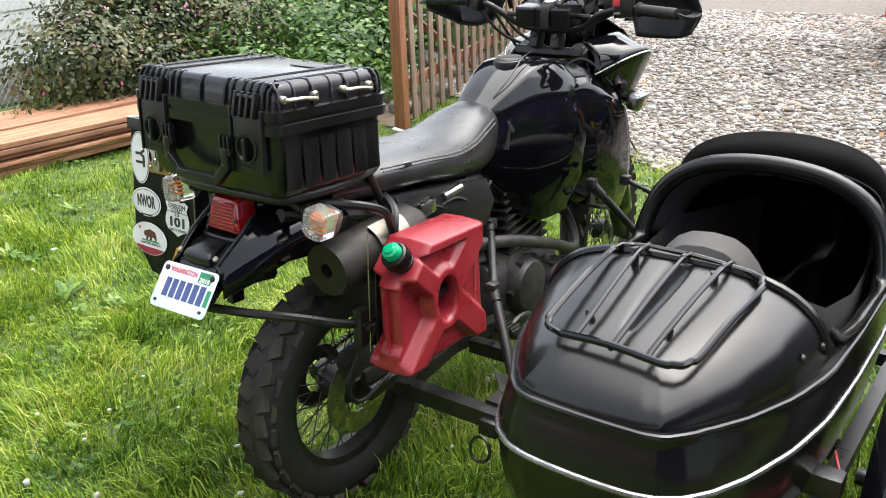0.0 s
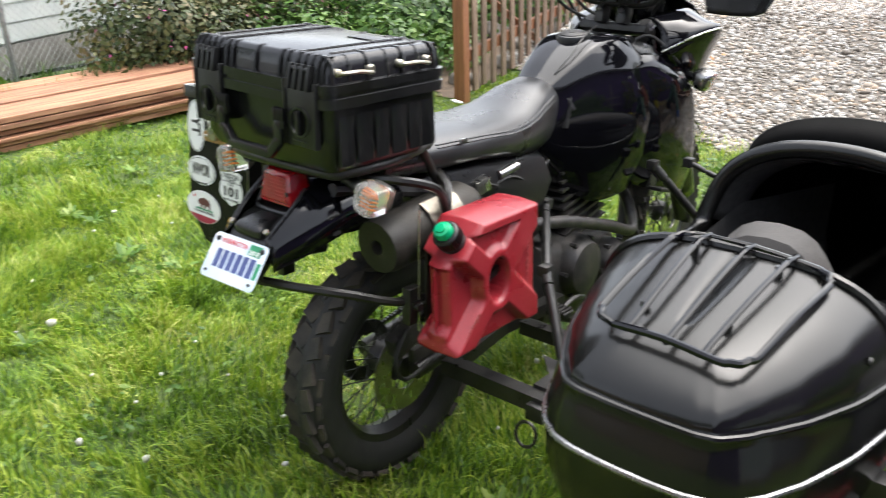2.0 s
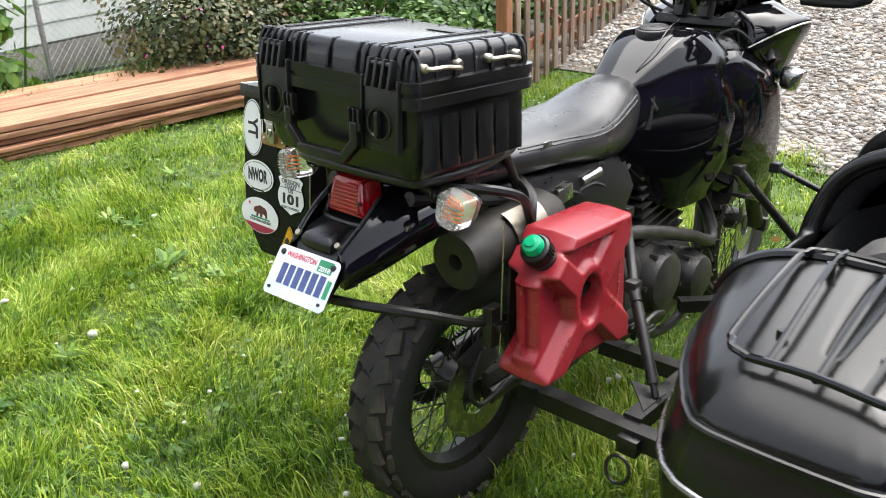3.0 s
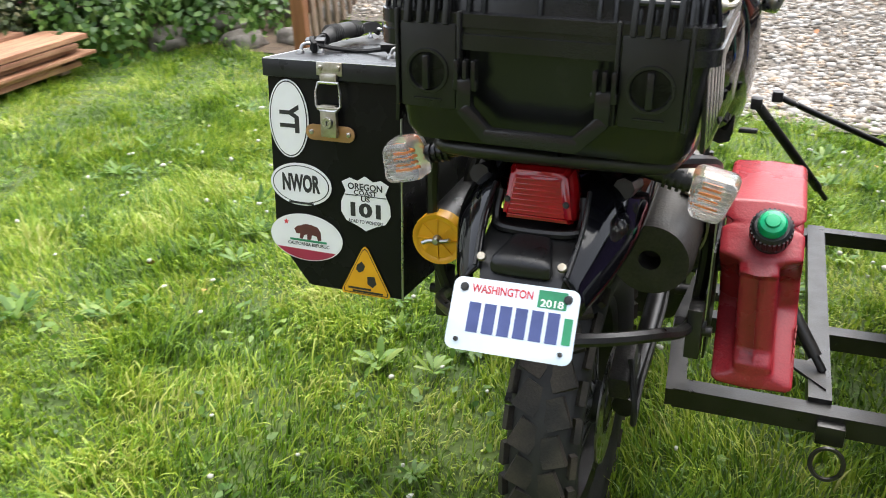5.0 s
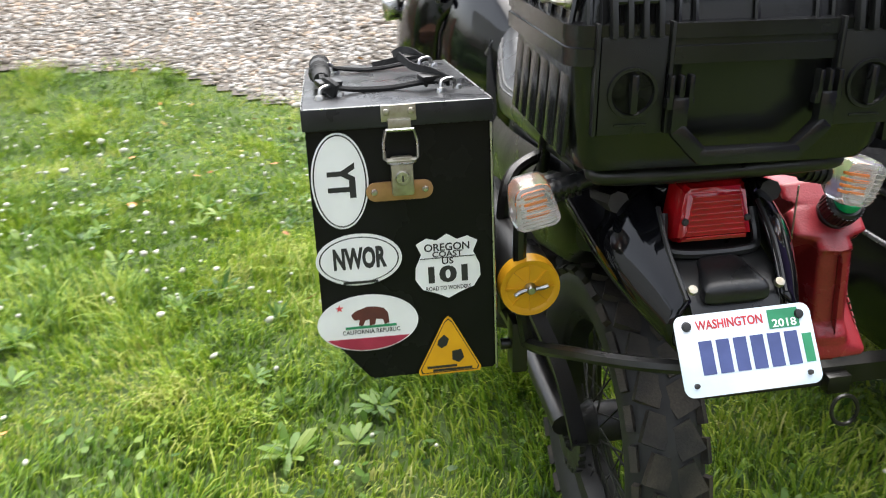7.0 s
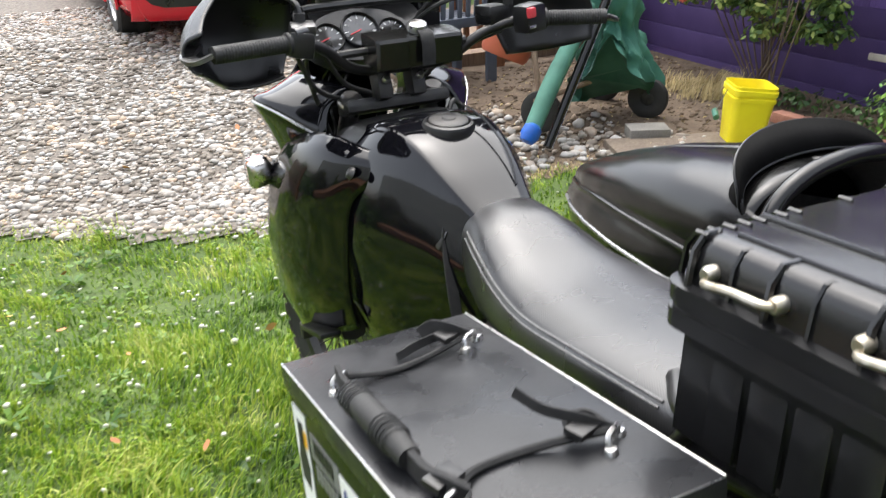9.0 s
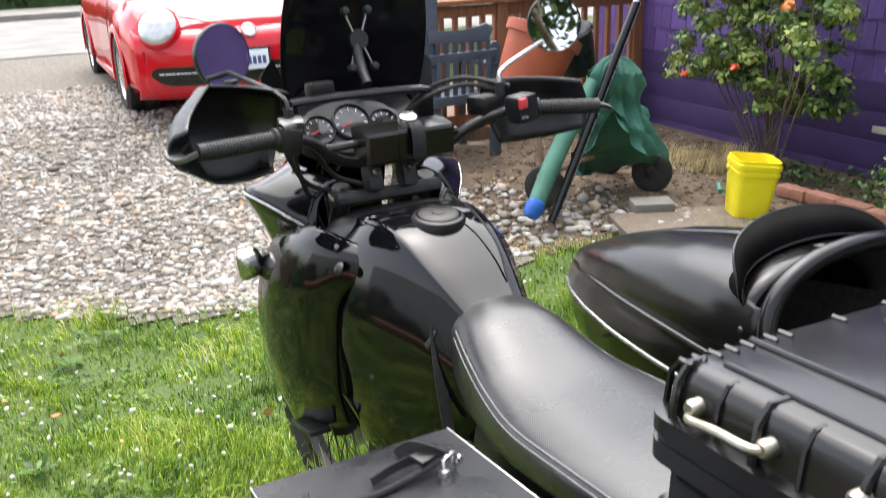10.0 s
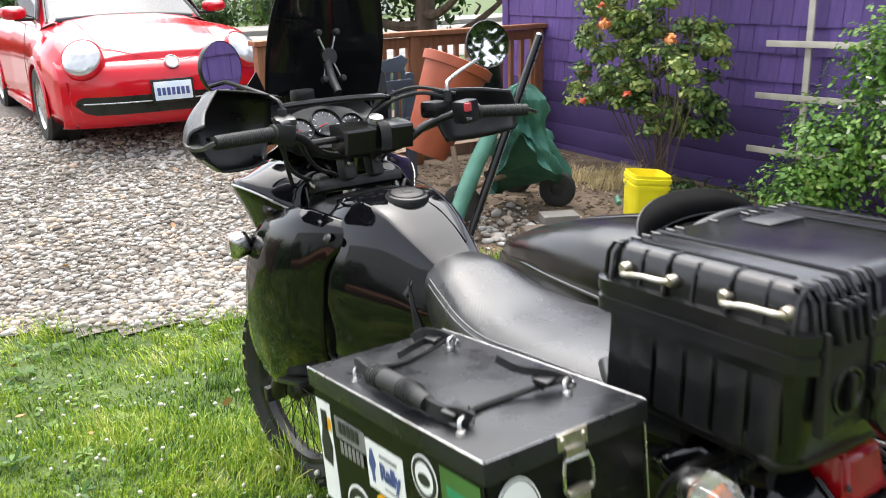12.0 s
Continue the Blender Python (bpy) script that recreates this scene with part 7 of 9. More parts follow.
near = lambda x, y: on_lawn(x, y) & (x > -2.9) & (x < 1.9)
lots = [blades(112000, (-2.9, 1.9), (-1.3, 2.6), 0.085, 0.0045, near, 0.95), blades(95000, (-5.0, 3.5), (-1.3, 5.0), 0.065, 0.0065, on_lawn, 1.0, 3), blades(50000, (-5.0, 3.5), (-1.3, 5.0), 0.045, 0.009, on_lawn, 1.2, 1)]
starts = np.cumsum([0] + [len(v) for v, f in lots])
V = np.concatenate([v for v, f in lots])
F = np.concatenate([f + k for (v, f), k in zip(lots, starts)])
grass = tagged(new("grass", quick_mesh("grass", V, F, "blade")), "short bright green lawn grass", "grass", kind="stuff")
V, F = blades(50000, (-4.6, 1.6), (-1.2, 4.6), 0.13, 0.0055, lambda x, y: on_lawn(x, y) & (np.sin(5.3 * x + 2 * y) * np.sin(4.1 * y - x) > -0.1), 1.25, 22)
lush = blades(20000, (-2.3, -0.3), (-1.0, 1.9), 0.16, 0.005, lambda x, y: np.sin(3.7 * x + 1.3 * y + 0.4) * np.sin(2.9 * y - 1.7 * x) > -0.25, 1.3, 34)
V, F = np.concatenate([V, lush[0]]), np.concatenate([F, lush[1] + len(V)])
tagged(new("tall_grass", quick_mesh("tall_grass", V, F, "blade")), "longer uneven tufts of green grass", "grass", kind="stuff")


def leaf_arrays(P, N, size, jitter=0.35):
    """Leaves at places P facing N: folded diamonds of two triangles each side."""
    n = len(P)
    N = N + rng.normal(0, jitter, (n, 3))
    N /= np.linalg.norm(N, axis=1, keepdims=True) + 1e-9
    T = np.cross(N, rng.normal(0, 1, (n, 3)))
    T /= np.linalg.norm(T, axis=1, keepdims=True) + 1e-9
    S = np.cross(N, T)
    s = (size * rng.uniform(0.6, 1.3, n))[:, None]
    Q = np.empty((n, 6, 3))
    Q[:, 0] = P - T * s * 0.5
    Q[:, 1] = P - T * s * 0.2 + S * s * 0.29 - N * s * 0.07
    Q[:, 2] = P + T * s * 0.2 + S * s * 0.26 - N * s * 0.09
    Q[:, 3] = P + T * s * 0.6 - N * s * 0.14
    Q[:, 4] = P + T * s * 0.2 - S * s * 0.26 - N * s * 0.09
    Q[:, 5] = P - T * s * 0.2 - S * s * 0.29 - N * s * 0.07
    i = np.arange(n)[:, None] * 6
    return Q.reshape(-1, 3), np.concatenate([i + np.array([[0, 1, 5]]), i + np.array([[1, 2, 5]]), i + np.array([[2, 4, 5]]), i + np.array([[2, 3, 4]])], 1).reshape(-1, 3)


def crown(blobs, count, size, shell=0.55):
    """Leaves spread through uneven clumps: (x, y, z, rx, ry, rz)."""
    w = np.array([b[3] * b[4] + b[4] * b[5] + b[3] * b[5] for b in blobs])
    pick = rng.choice(len(blobs), count, p=w / w.sum())
    b = np.array(blobs)[pick]
    d = rng.normal(0, 1, (count, 3))
    d /= np.linalg.norm(d, axis=1, keepdims=True)
    r = rng.uniform(shell, 1.05, count) ** 0.7
    lump = 1 + 0.18 * np.sin(5 * d[:, 0] + 3 * d[:, 2] + pick) + 0.12 * np.sin(9 * d[:, 1] + 2 * pick)
    P = b[:, :3] + d * (r * lump)[:, None] * b[:, 3:]
    N = d + np.array([0, 0, 0.6])
    return leaf_arrays(P, N, size)


def leaves(name, blobs, count, size, mat, parent, shell=0.55):
    V, F = crown(blobs, count, size, shell)
    ob = tagged(new(name, quick_mesh(name, V, F, mat)), kind="stuff")
    ob.parent = parent
    return ob


# broad weeds, clover leaves and white clover heads in the lawn
n = 2000
x, y = rng.uniform(-4.5, 1.6, n), rng.uniform(-0.9, 4.6, n)
k = on_lawn(x, y) & (np.sin(2.3 * x + 1) * np.sin(1.9 * y + x) > -0.1)
x, y = x[k], y[k]
P = np.stack([x, y, ground_z(x, y) + 0.025], -1)
P = np.repeat(P, 4, 0) + rng.normal(0, 0.028, (len(P) * 4, 3)) * np.array([1, 1, 0.25])
V, F = leaf_arrays(P, np.tile([0, 0, 1.0], (len(P), 1)), 0.03, 0.5)
tagged(new("weeds", quick_mesh("weeds", V, F, "leaf_light")), "flat-leaved weeds and clover in the lawn", "weeds", kind="stuff")

rosettes = []
for x, y, r, m in zip(rng.uniform(-3.2, 0.9, 120), rng.uniform(-0.7, 3.4, 120), rng.uniform(0.03, 0.06, 120), rng.integers(7, 14, 120)):
    if -0.35 < x < 0.35 and y > -0.2 or not on_lawn(np.array([x]), np.array([y]))[0]:
        continue
    a = rng.uniform(0, 2 * np.pi) + np.arange(m) * 2.4
    rosettes.append(np.stack([x + np.cos(a) * r * 0.55, y + np.sin(a) * r * 0.55, np.full(m, float(ground_z(x, y)) + 0.03), np.cos(a), np.sin(a), np.full(m, r)], -1))
R = np.concatenate(rosettes)
D, U = np.stack([R[:, 3], R[:, 4], rng.uniform(-0.1, 1.3, len(R))], -1), np.stack([-R[:, 4], R[:, 3], np.zeros(len(R))], -1)
Q = np.empty((len(R), 8, 3))
for i, (along_leaf, across, drop) in enumerate(((-0.5, 0.0, 0.0), (-0.2, 0.1, 0.0), (0.2, 0.19, -0.02), (0.55, 0.15, -0.08), (0.8, 0.0, -0.2), (0.55, -0.15, -0.08), (0.2, -0.19, -0.02), (-0.2, -0.1, 0.0))):
    Q[:, i] = R[:, :3] + D * (R[:, 5:] * along_leaf) + U * (R[:, 5:] * across) + np.array([0, 0, 1.0]) * R[:, 5:] * (drop + 0.1 * abs(across))
i = np.arange(len(R))[:, None] * 8
F = np.concatenate([i + np.array([t3]) for t3 in ([0, 1, 7], [1, 2, 7], [2, 6, 7], [2, 3, 6], [3, 5, 6], [3, 4, 5])], 1).reshape(-1, 3)
tagged(new("broad_weeds", quick_mesh("broad_weeds", Q.reshape(-1, 3), F, "leaf_light")), "broad-leaved dandelion and dock rosettes in the lawn", "weeds", kind="stuff")


def heads(name, P, size, mat, label, category, squash=0.8, spread=0.3, rough=0.14):
    """Small rounded lumps at places P."""
    bm = bm_new()
    bmesh.ops.create_icosphere(bm, subdivisions=1, radius=1.0)
    base = np.array([v.co[:] for v in bm.verts])
    tris = np.array([[v.index for v in f.verts] for f in bm.faces])
    bm.free()
    n = len(P)
    s = size * np.clip(rng.lognormal(0.0, spread, (n, 1, 1)), 0.4, 2.3) * rng.uniform(0.65, 1.3, (n, 1, 3)) * np.array([1, 1, squash])
    a = rng.uniform(0, 2 * np.pi, n)
    R = np.zeros((n, 3, 3))
    R[:, 0, 0], R[:, 0, 1], R[:, 1, 0], R[:, 1, 1], R[:, 2, 2] = np.cos(a), -np.sin(a), np.sin(a), np.cos(a), 1
    lump = base[None] * (1 + rng.uniform(-rough, rough, (n, len(base), 1)))
    V = np.einsum('nij,nkj->nki', R, lump * s) + P[:, None, :]
    F = (np.arange(n)[:, None, None] * len(base) + tris[None]).reshape(-1, 3)
    return tagged(new(name, quick_mesh(name, V.reshape(-1, 3), F, mat, True)), label, category, kind="stuff")


n = 1600
x, y = rng.uniform(-2.6, 2.2, n), rng.uniform(-0.6, 3.9, n)
dens = np.where(y > 1.2, 0.55, 0.1) * np.where(x < 0.5, 1, 0.5)
k = on_lawn(x, y) & (rng.uniform(0, 1, n) < dens)
x, y = x[k], y[k]
heads("clover_flowers", np.stack([x, y, ground_z(x, y) + rng.uniform(0.045, 0.1, len(x))], -1), 0.0085, "clover", "white clover flower heads in the lawn", "clover")

# loose stones of the drive
n = 35000
x, y = rng.uniform(-3.2, 2.0, n), 3.3 + (rng.uniform(0, 1, n) ** 1.35) * 5.2
k = (y > edge_y(x) + rng.normal(-0.03, 0.05, n)) & (x > -3.05 - 0.2 * (y - 3.9)) & (x < 1.8 + 0.15 * np.sin(3 * y))
x, y = x[k], y[k]
heads("gravel", np.stack([x, y, ground_z(x, y) + 0.014], -1), 0.0165, "stone", "loose rounded grey and tan gravel stones", "gravel", 0.6, 0.38, 0.24)
n = 1100
x, y = rng.uniform(1.5, 3.6, n), rng.uniform(3.0, 4.4, n)
k = (y > edge_y(x) + 0.05) & (x + 0.4 * y < 3.95 + rng.normal(0, 0.12, n))
x, y = x[k], y[k]
heads("pebbles", np.stack([x, y, ground_z(x, y) + 0.02], -1), 0.022, "stone", "grey pebbles at the edge of the soil", "pebbles", 0.65, 0.35, 0.2)

n = 3000
x, y = rng.uniform(1.7, 4.1, n), rng.uniform(2.4, 5.3, n)
k = y > edge_y(x) + 0.06
heads("soil_clods", np.stack([x[k], y[k], ground_z(x[k], y[k]) + 0.008], -1), 0.011, "dirt", "crumbs and clods of dry brown soil", "soil", 0.6, 0.45, 0.3)
P = np.stack([x[k], y[k], ground_z(x[k], y[k]) + 0.012], -1)[:900]
V, F = leaf_arrays(P, np.tile([0, 0, 1.0], (len(P), 1)), 0.026, 0.5)
tagged(new("soil_litter", quick_mesh("soil_litter", V, F, "dry_grass")), "dry leaf litter and straw on the soil", "leaf litter", kind="stuff")

# fallen leaves
n = 45
x, y = rng.uniform(-2.2, 1.0, n), rng.uniform(0.3, 5.5, n)
P = np.stack([x, y, ground_z(x, y) + np.where(y < edge_y(x), 0.06, 0.035)], -1)
V, F = leaf_arrays(P, np.tile([0, 0, 1.0], (n, 1)), 0.04, 0.4)
M["fallen"] = material("fallen", (0.4, 0.13, 0.05), (0.5, 0.28, 0.08), 0.7, scale=3, island_random=0.4)
tagged(new("fallen_leaves", quick_mesh("fallen_leaves", V, F, "fallen")), "dry orange leaves lying on lawn and gravel", "leaves", kind="stuff")


def stems(lines, radius, mat, parent, name="stem"):
    bm = bm_new()
    for pts in lines:
        tube(bm, pts, [radius, radius * 0.5], n=6, steps=3)
    return part(name, bm, mat, parent)


def tree(name, label, at, height, trunk_r, blobs, count, size, mat, limbs=7, seed=1):
    rs = random.Random(seed)
    root = thing(name, label, "tree", m=Matrix.Translation(at))
    bm = bm_new()
    tube(bm, [(0, 0, -0.1), (0.03, 0.02, height * 0.25), (-0.05, 0.06, height * 0.5)], [trunk_r, trunk_r * 0.7, trunk_r * 0.45], n=14)
    part("trunk", bm, "bark", root)
    for i in range(limbs):
        a = i * 2.4 + rs.uniform(-0.3, 0.3)
        z0 = height * (0.16 + 0.32 * i / limbs)
        l = height * rs.uniform(0.35, 0.55)
        c, s = math.cos(a), math.sin(a)
        bm = bm_new()
        tube(bm, [(0, 0, z0), (c * l * 0.25, s * l * 0.25, z0 + 0.02), (c * l * 0.55, s * l * 0.6, z0 + l * 0.18), (c * l * 0.95 + rs.uniform(-0.2, 0.2), s * l * 0.95, z0 + l * 0.5)], [trunk_r * 0.42, trunk_r * 0.3, trunk_r * 0.2, trunk_r * 0.07], n=8)
        for k in range(3):
            f = 0.4 + 0.2 * k
            p = Vector((c * l * f, s * l * f, z0 + l * f * 0.35))
            q = p + Vector((rs.uniform(-0.4, 0.4), rs.uniform(-0.4, 0.4), rs.uniform(0.15, 0.6))) * height * 0.2
            tube(bm, [p, (p + q) / 2 + Vector((0.05, -0.04, 0.03)), q], [trunk_r * 0.12, trunk_r * 0.04], n=6, steps=3)
        part("limb", bm, "bark", root)
    leaves("crown", blobs, count, size, mat, root, 0.3)
    return root

# ---- left side: timber, shed, fence, shrubs ----
M["cedar"] = material("cedar", (0.24, 0.1, 0.055), (0.43, 0.23, 0.13), 0.65, scale=5, bump=0.25, bump_scale=120, fine=0.15, stretch=(8, 0.7, 8), object_random=0.3)
M["grey_wood"] = material("grey_wood", (0.15, 0.1, 0.07), (0.24, 0.17, 0.12), 0.85, scale=6, bump=0.5, bump_scale=110, fine=0.2, stretch=(8, 8, 0.6), object_random=0.15)
M["stained_wood"] = material("stained_wood", (0.2, 0.075, 0.032), (0.28, 0.115, 0.05), 0.6, scale=5, bump=0.35, bump_scale=110, fine=0.15, stretch=(8, 8, 0.6), object_random=0.12)
M["siding"] = material("siding", (0.42, 0.45, 0.44), (0.5, 0.52, 0.5), 0.7, scale=3, bump=0.15, bump_scale=80, object_random=0.04)
M["galvanised"] = material("galvanised", (0.4, 0.41, 0.41), (0.3, 0.3, 0.3), 0.45, 0.8, scale=40)

stack = thing("timber_stack", "stack of wide reddish cedar planks lying on the grass", "timber stack", m=Matrix.Translation((-4.14, 0.9, ground_z(-4.3, 0.9) - 0.01)) @ pose(0, 0, 0, -1.5, 0, 3.4))
rs = random.Random(5)


def plank(x, y, z, w, t, length):
    bm = bm_new()
    box(bm, (w, length, t), (0, 0, 0), bevel=0.004)
    ob = part("plank", bm, "cedar", stack)
    ob.matrix_basis = Matrix.Translation((x - w / 2, y, z + t / 2)) @ pose(0, 0, 0, rs.uniform(-0.15, 0.15), rs.uniform(-0.5, 0.5), rs.uniform(-0.35, 0.35))


z = 0.012
for t, xs in ((0.036, (0.03, 0.36, 0.74)), (0.022, (-0.02, 0.34, 0.72)), (0.022, (-0.05, 0.3, 0.7)), (0.03, (-0.01, 0.35, 0.73)), (0.034, (-0.03, 0.36, 0.75)), (0.036, (0.0, 0.4, 0.8))):
    for k, x in enumerate(xs):
        w = ((0.36, 0.38, 0.24) if t != 0.036 or z < 0.1 else (0.37, 0.37, 0.26))[k]
        plank(-x + rs.uniform(-0.03, 0.03), 0.05 + rs.uniform(-0.2, 0.2), z, w, t, 4.4)
    z += t + rs.uniform(0.005, 0.012)
for y in (-1.3, 0.6, 2.2):
    bm = bm_new()
    box(bm, (1.0, 0.09, 0.03), (-0.55, y, 0.0), bevel=0.003)
    part("bearer", bm, "grey_wood", stack)

# shed wall with lap siding behind a wire fence
SH = Matrix.Translation((-6.55, 1.4, -0.1)) @ pose(0, 0, 0, 0, 0, 15.5)
bm = bm_new()
box(bm, (0.2, 9.0, 3.0), (-0.12, 0, 1.5))
shed = tagged(part("wall_shed", bm, "siding"), "pale grey lap-sided shed wall", "shed wall", kind="structure")
shed.matrix_world = SH
for i in range(16):
    bm = bm_new()
    rings(bm, [[(-0.02, yy, 0.32 + 0.17 * i), (0.012, yy, 0.32 + 0.17 * i), (0.0, yy, 0.495 + 0.17 * i), (-0.02, yy, 0.495 + 0.17 * i)] for yy in (-4.5, 4.5)])
    part("siding_board", bm, "siding", shed)
bm = bm_new()
box(bm, (0.16, 9.0, 0.3), (-0.08, 0, 0.15), bevel=0.01)
part("foundation", bm, "concrete", shed)
wire = thing("wire_fence", "galvanised chain-link fence in front of the shed", "wire fence", m=Matrix.Translation((-5.75, 1.3, -0.06)) @ pose(0, 0, 0, 0, 0, 15.5))
bm = bm_new()
for s in (-1, 1):
    for i in range(-60, 90):
        y0 = i * 0.07
        a, b = (0, y0, 0.05), (0, y0 + s * 1.3, 1.35)
        if -4 < y0 < 4 and -4 < b[1] < 4.5:
            rod(bm, a, b, 0.0016, n=3)
part("mesh_wire", bm, "galvanised", wire, smooth=False)
for y in (-2.6, 0.4, 3.2):
    bm = bm_new()
    rod(bm, (0, y, -0.2), (0, y, 1.4), 0.022, n=12)
    part("post", bm, "galvanised", wire)
bm = bm_new()
rod(bm, (0, -4, 1.38), (0, 4.4, 1.38), 0.016)
part("top_rail", bm, "galvanised", wire)

shrub = thing("flowering_shrub", "dense dark shrub with small pink flowers", "shrub", m=Matrix.Translation((-5.45, 3.35, -0.15)))
leaves("foliage", [(0.0, 0.0, 0.75, 0.6, 0.9, 0.6), (0.25, -0.75, 0.6, 0.5, 0.7, 0.5), (0.3, -0.2, 0.4, 0.45, 0.8, 0.38), (0.2, 0.8, 0.7, 0.5, 0.7, 0.55), (-0.2, 0.2, 1.2, 0.6, 0.9, 0.5)], 24000, 0.046, "leaf_shrub", shrub, 0.4)
stems([[(0, 0.3 * i - 0.6, 0.0), (0.05, 0.32 * i - 0.65, 0.4), (0.1, 0.4 * i - 0.7, 0.9)] for i in range(5)], 0.018, "bark", shrub)
M["pink"] = material("pink", (0.5, 0.1, 0.28), (0.35, 0.08, 0.2), 0.6, scale=20, island_random=0.3)
leaves("flowers", [(0.05, 0.0, 0.78, 0.62, 0.92, 0.62), (0.3, -0.7, 0.65, 0.45, 0.55, 0.45), (0.25, 0.8, 0.75, 0.5, 0.7, 0.55)], 320, 0.03, "pink", shrub, 0.95)
M["leaf_bramble"] = foliage("leaf_bramble", ((0.025, 0.07, 0.014), (0.055, 0.125, 0.022), (0.1, 0.2, 0.035), (0.19, 0.28, 0.07)), 0.4, 3.0, 0.3)
vine = thing("bramble", "tangled leafy green bramble beside the picket fence", "bramble", m=Matrix.Translation((-4.3, 5.0, -0.2)))
leaves("foliage", [(0, 0, 0.45, 0.7, 0.9, 0.5), (-0.7, -0.2, 0.6, 0.6, 0.7, 0.6), (0.4, 0.9, 0.5, 0.7, 0.7, 0.6), (-0.4, 1.2, 0.9, 1.0, 0.8, 0.9), (-0.9, -1.0, 0.4, 0.5, 0.6, 0.45), (0.3, -0.75, 0.3, 0.55, 0.45, 0.4), (-0.3, -1.2, 0.35, 0.6, 0.6, 0.45), (0.7, -0.35, 0.2, 0.35, 0.35, 0.28)], 16000, 0.062, "leaf_bramble", vine, 0.35)
# darker leaves deep in the clumps put the inner shade into their colour
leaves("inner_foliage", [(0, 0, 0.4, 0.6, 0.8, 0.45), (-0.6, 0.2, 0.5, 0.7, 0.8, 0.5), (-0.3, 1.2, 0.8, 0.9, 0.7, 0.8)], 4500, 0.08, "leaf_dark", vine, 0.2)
stems([[(0.3 * i - 0.6, 0.2 * i - 0.4, 0.0), (0.3 * i - 0.55, 0.25 * i - 0.4, 0.4), (0.35 * i - 0.8, 0.3 * i - 0.3, 0.9)] for i in range(6)], 0.01, "bark", vine)
tall = thing("hollyhock", "tall weedy plant with large pale leaves by the wire fence", "weed", m=Matrix.Translation((-5.35, 1.1, -0.08)))
leaves("foliage", [(0, 0, 0.35, 0.28, 0.3, 0.3), (0.05, 0.05, 0.75, 0.16, 0.16, 0.3)], 130, 0.13, "leaf_light", tall, 0.2)
stems([[(0, 0, 0), (0.02, 0.02, 0.5), (0.05, 0.06, 1.2)], [(0.05, 0.1, 0), (0.1, 0.16, 0.4), (0.1, 0.3, 1.0)]], 0.012, "leaf_light", tall)

V, F = blades(9000, (-5.7, -4.9), (-0.2, 2.9), 0.32, 0.012, None, 0.8, 18)
tagged(new("fence_weeds", quick_mesh("fence_weeds", V, F, "leaf_bramble")), "rank grass and weeds along the wire fence", "weeds", kind="stuff")
# picket fence running away from the lawn
fence = thing("picket_fence", "weathered grey picket fence with an orange end post", "picket fence", m=Matrix.Translation((-2.87, 3.87, ground_z(-2.9, 3.9))) @ pose(0, 0, 0, 0, 0, 10))
bm = bm_new()
box(bm, (0.095, 0.095, 1.4), (0, 0, 0.62), bevel=0.006)
part("end_post", bm, "stained_wood", fence, "orange-stained square post")
pk = bm_new()
box(pk, (0.02, 0.075, 1.2), (0, 0, 0), bevel=0.003)
pk_me = mesh_of("picket", pk, "grey_wood")
for i in range(21):
    ob = new("picket", pk_me)
    ob.parent = fence
    ob.matrix_basis = Matrix.Translation((0.045 + rs.uniform(-0.004, 0.004), 0.13 + 0.17 * i, 0.66 + 0.07 * min(i * 0.17, 2.4) + rs.uniform(-0.02, 0.02))) @ pose(0, 0, 0, 0, rs.uniform(-1, 1), 0)
for z in (0.35, 1.0):
    bm = bm_new()
    box(bm, (0.04, 3.6, 0.085), (0.012, 1.8, z + 0.12), (3.5, 0, 0), bevel=0.004)
    part("rail", bm, "stained_wood", fence)
bm = bm_new()
rod(bm, (-0.03, 0.05, 1.0), (-0.03, 1.6, 0.2), 0.035, n=4)
part("brace", bm, "stained_wood", fence)
bm = bm_new()
plate(bm, [(0, 0), (0.06, -0.01), (0.12, 0.0), (0.13, 0.025), (0.06, 0.02), (0.0, 0.03)], 0.012, Matrix.Translation((-2.86, 3.72, ground_z(-2.9, 3.7) + 0.06)) @ pose(0, 0, 0, 8, 0, -15), 0.003)
tagged(part("plastic_scrap", bm, "white_vinyl"), "white plastic scrap lying at the fence post", "scrap")


M["board"] = material("board", (0.12, 0.085, 0.06), (0.19, 0.14, 0.1), 0.85, scale=5, bump=0.4, bump_scale=90, fine=0.2, stretch=(6, 6, 0.5))
# unseen fence, added to keep low horizon light out of dark reflections
bm = bm_new()
box(bm, (15.0, 0.06, 2.1), (-3.3, -7.2, 1.3), bevel=0.004)
tagged(part("wall_garden", bm, "board"), "unseen plain board fence added to block light from the low sky", "garden fence", kind="structure")


def rock(x, y, sx, sy, sz, seed, label="grey rounded garden rock", z=None, mat="rock"):
    bm = bm_new()
    bmesh.ops.create_icosphere(bm, subdivisions=3, radius=1.0)
    for v in bm.verts:
        n = noise.noise(v.co * 1.3 + Vector((seed, seed * 2, 0))) * 0.35 + noise.noise(v.co * 3.5 + Vector((seed, 0, 0))) * 0.1
        v.co = v.co * (1 + n)
        v.co = Vector((v.co.x * sx, v.co.y * sy, v.co.z * sz))
    ob = tagged(part("rock", bm, mat, None, angle=80), label, "rock", "rocks in the bed")
    ob.matrix_world = Matrix.Translation((x, y, float(ground_z(x, y)) + sz * 0.35 if z is None else z))
    return ob


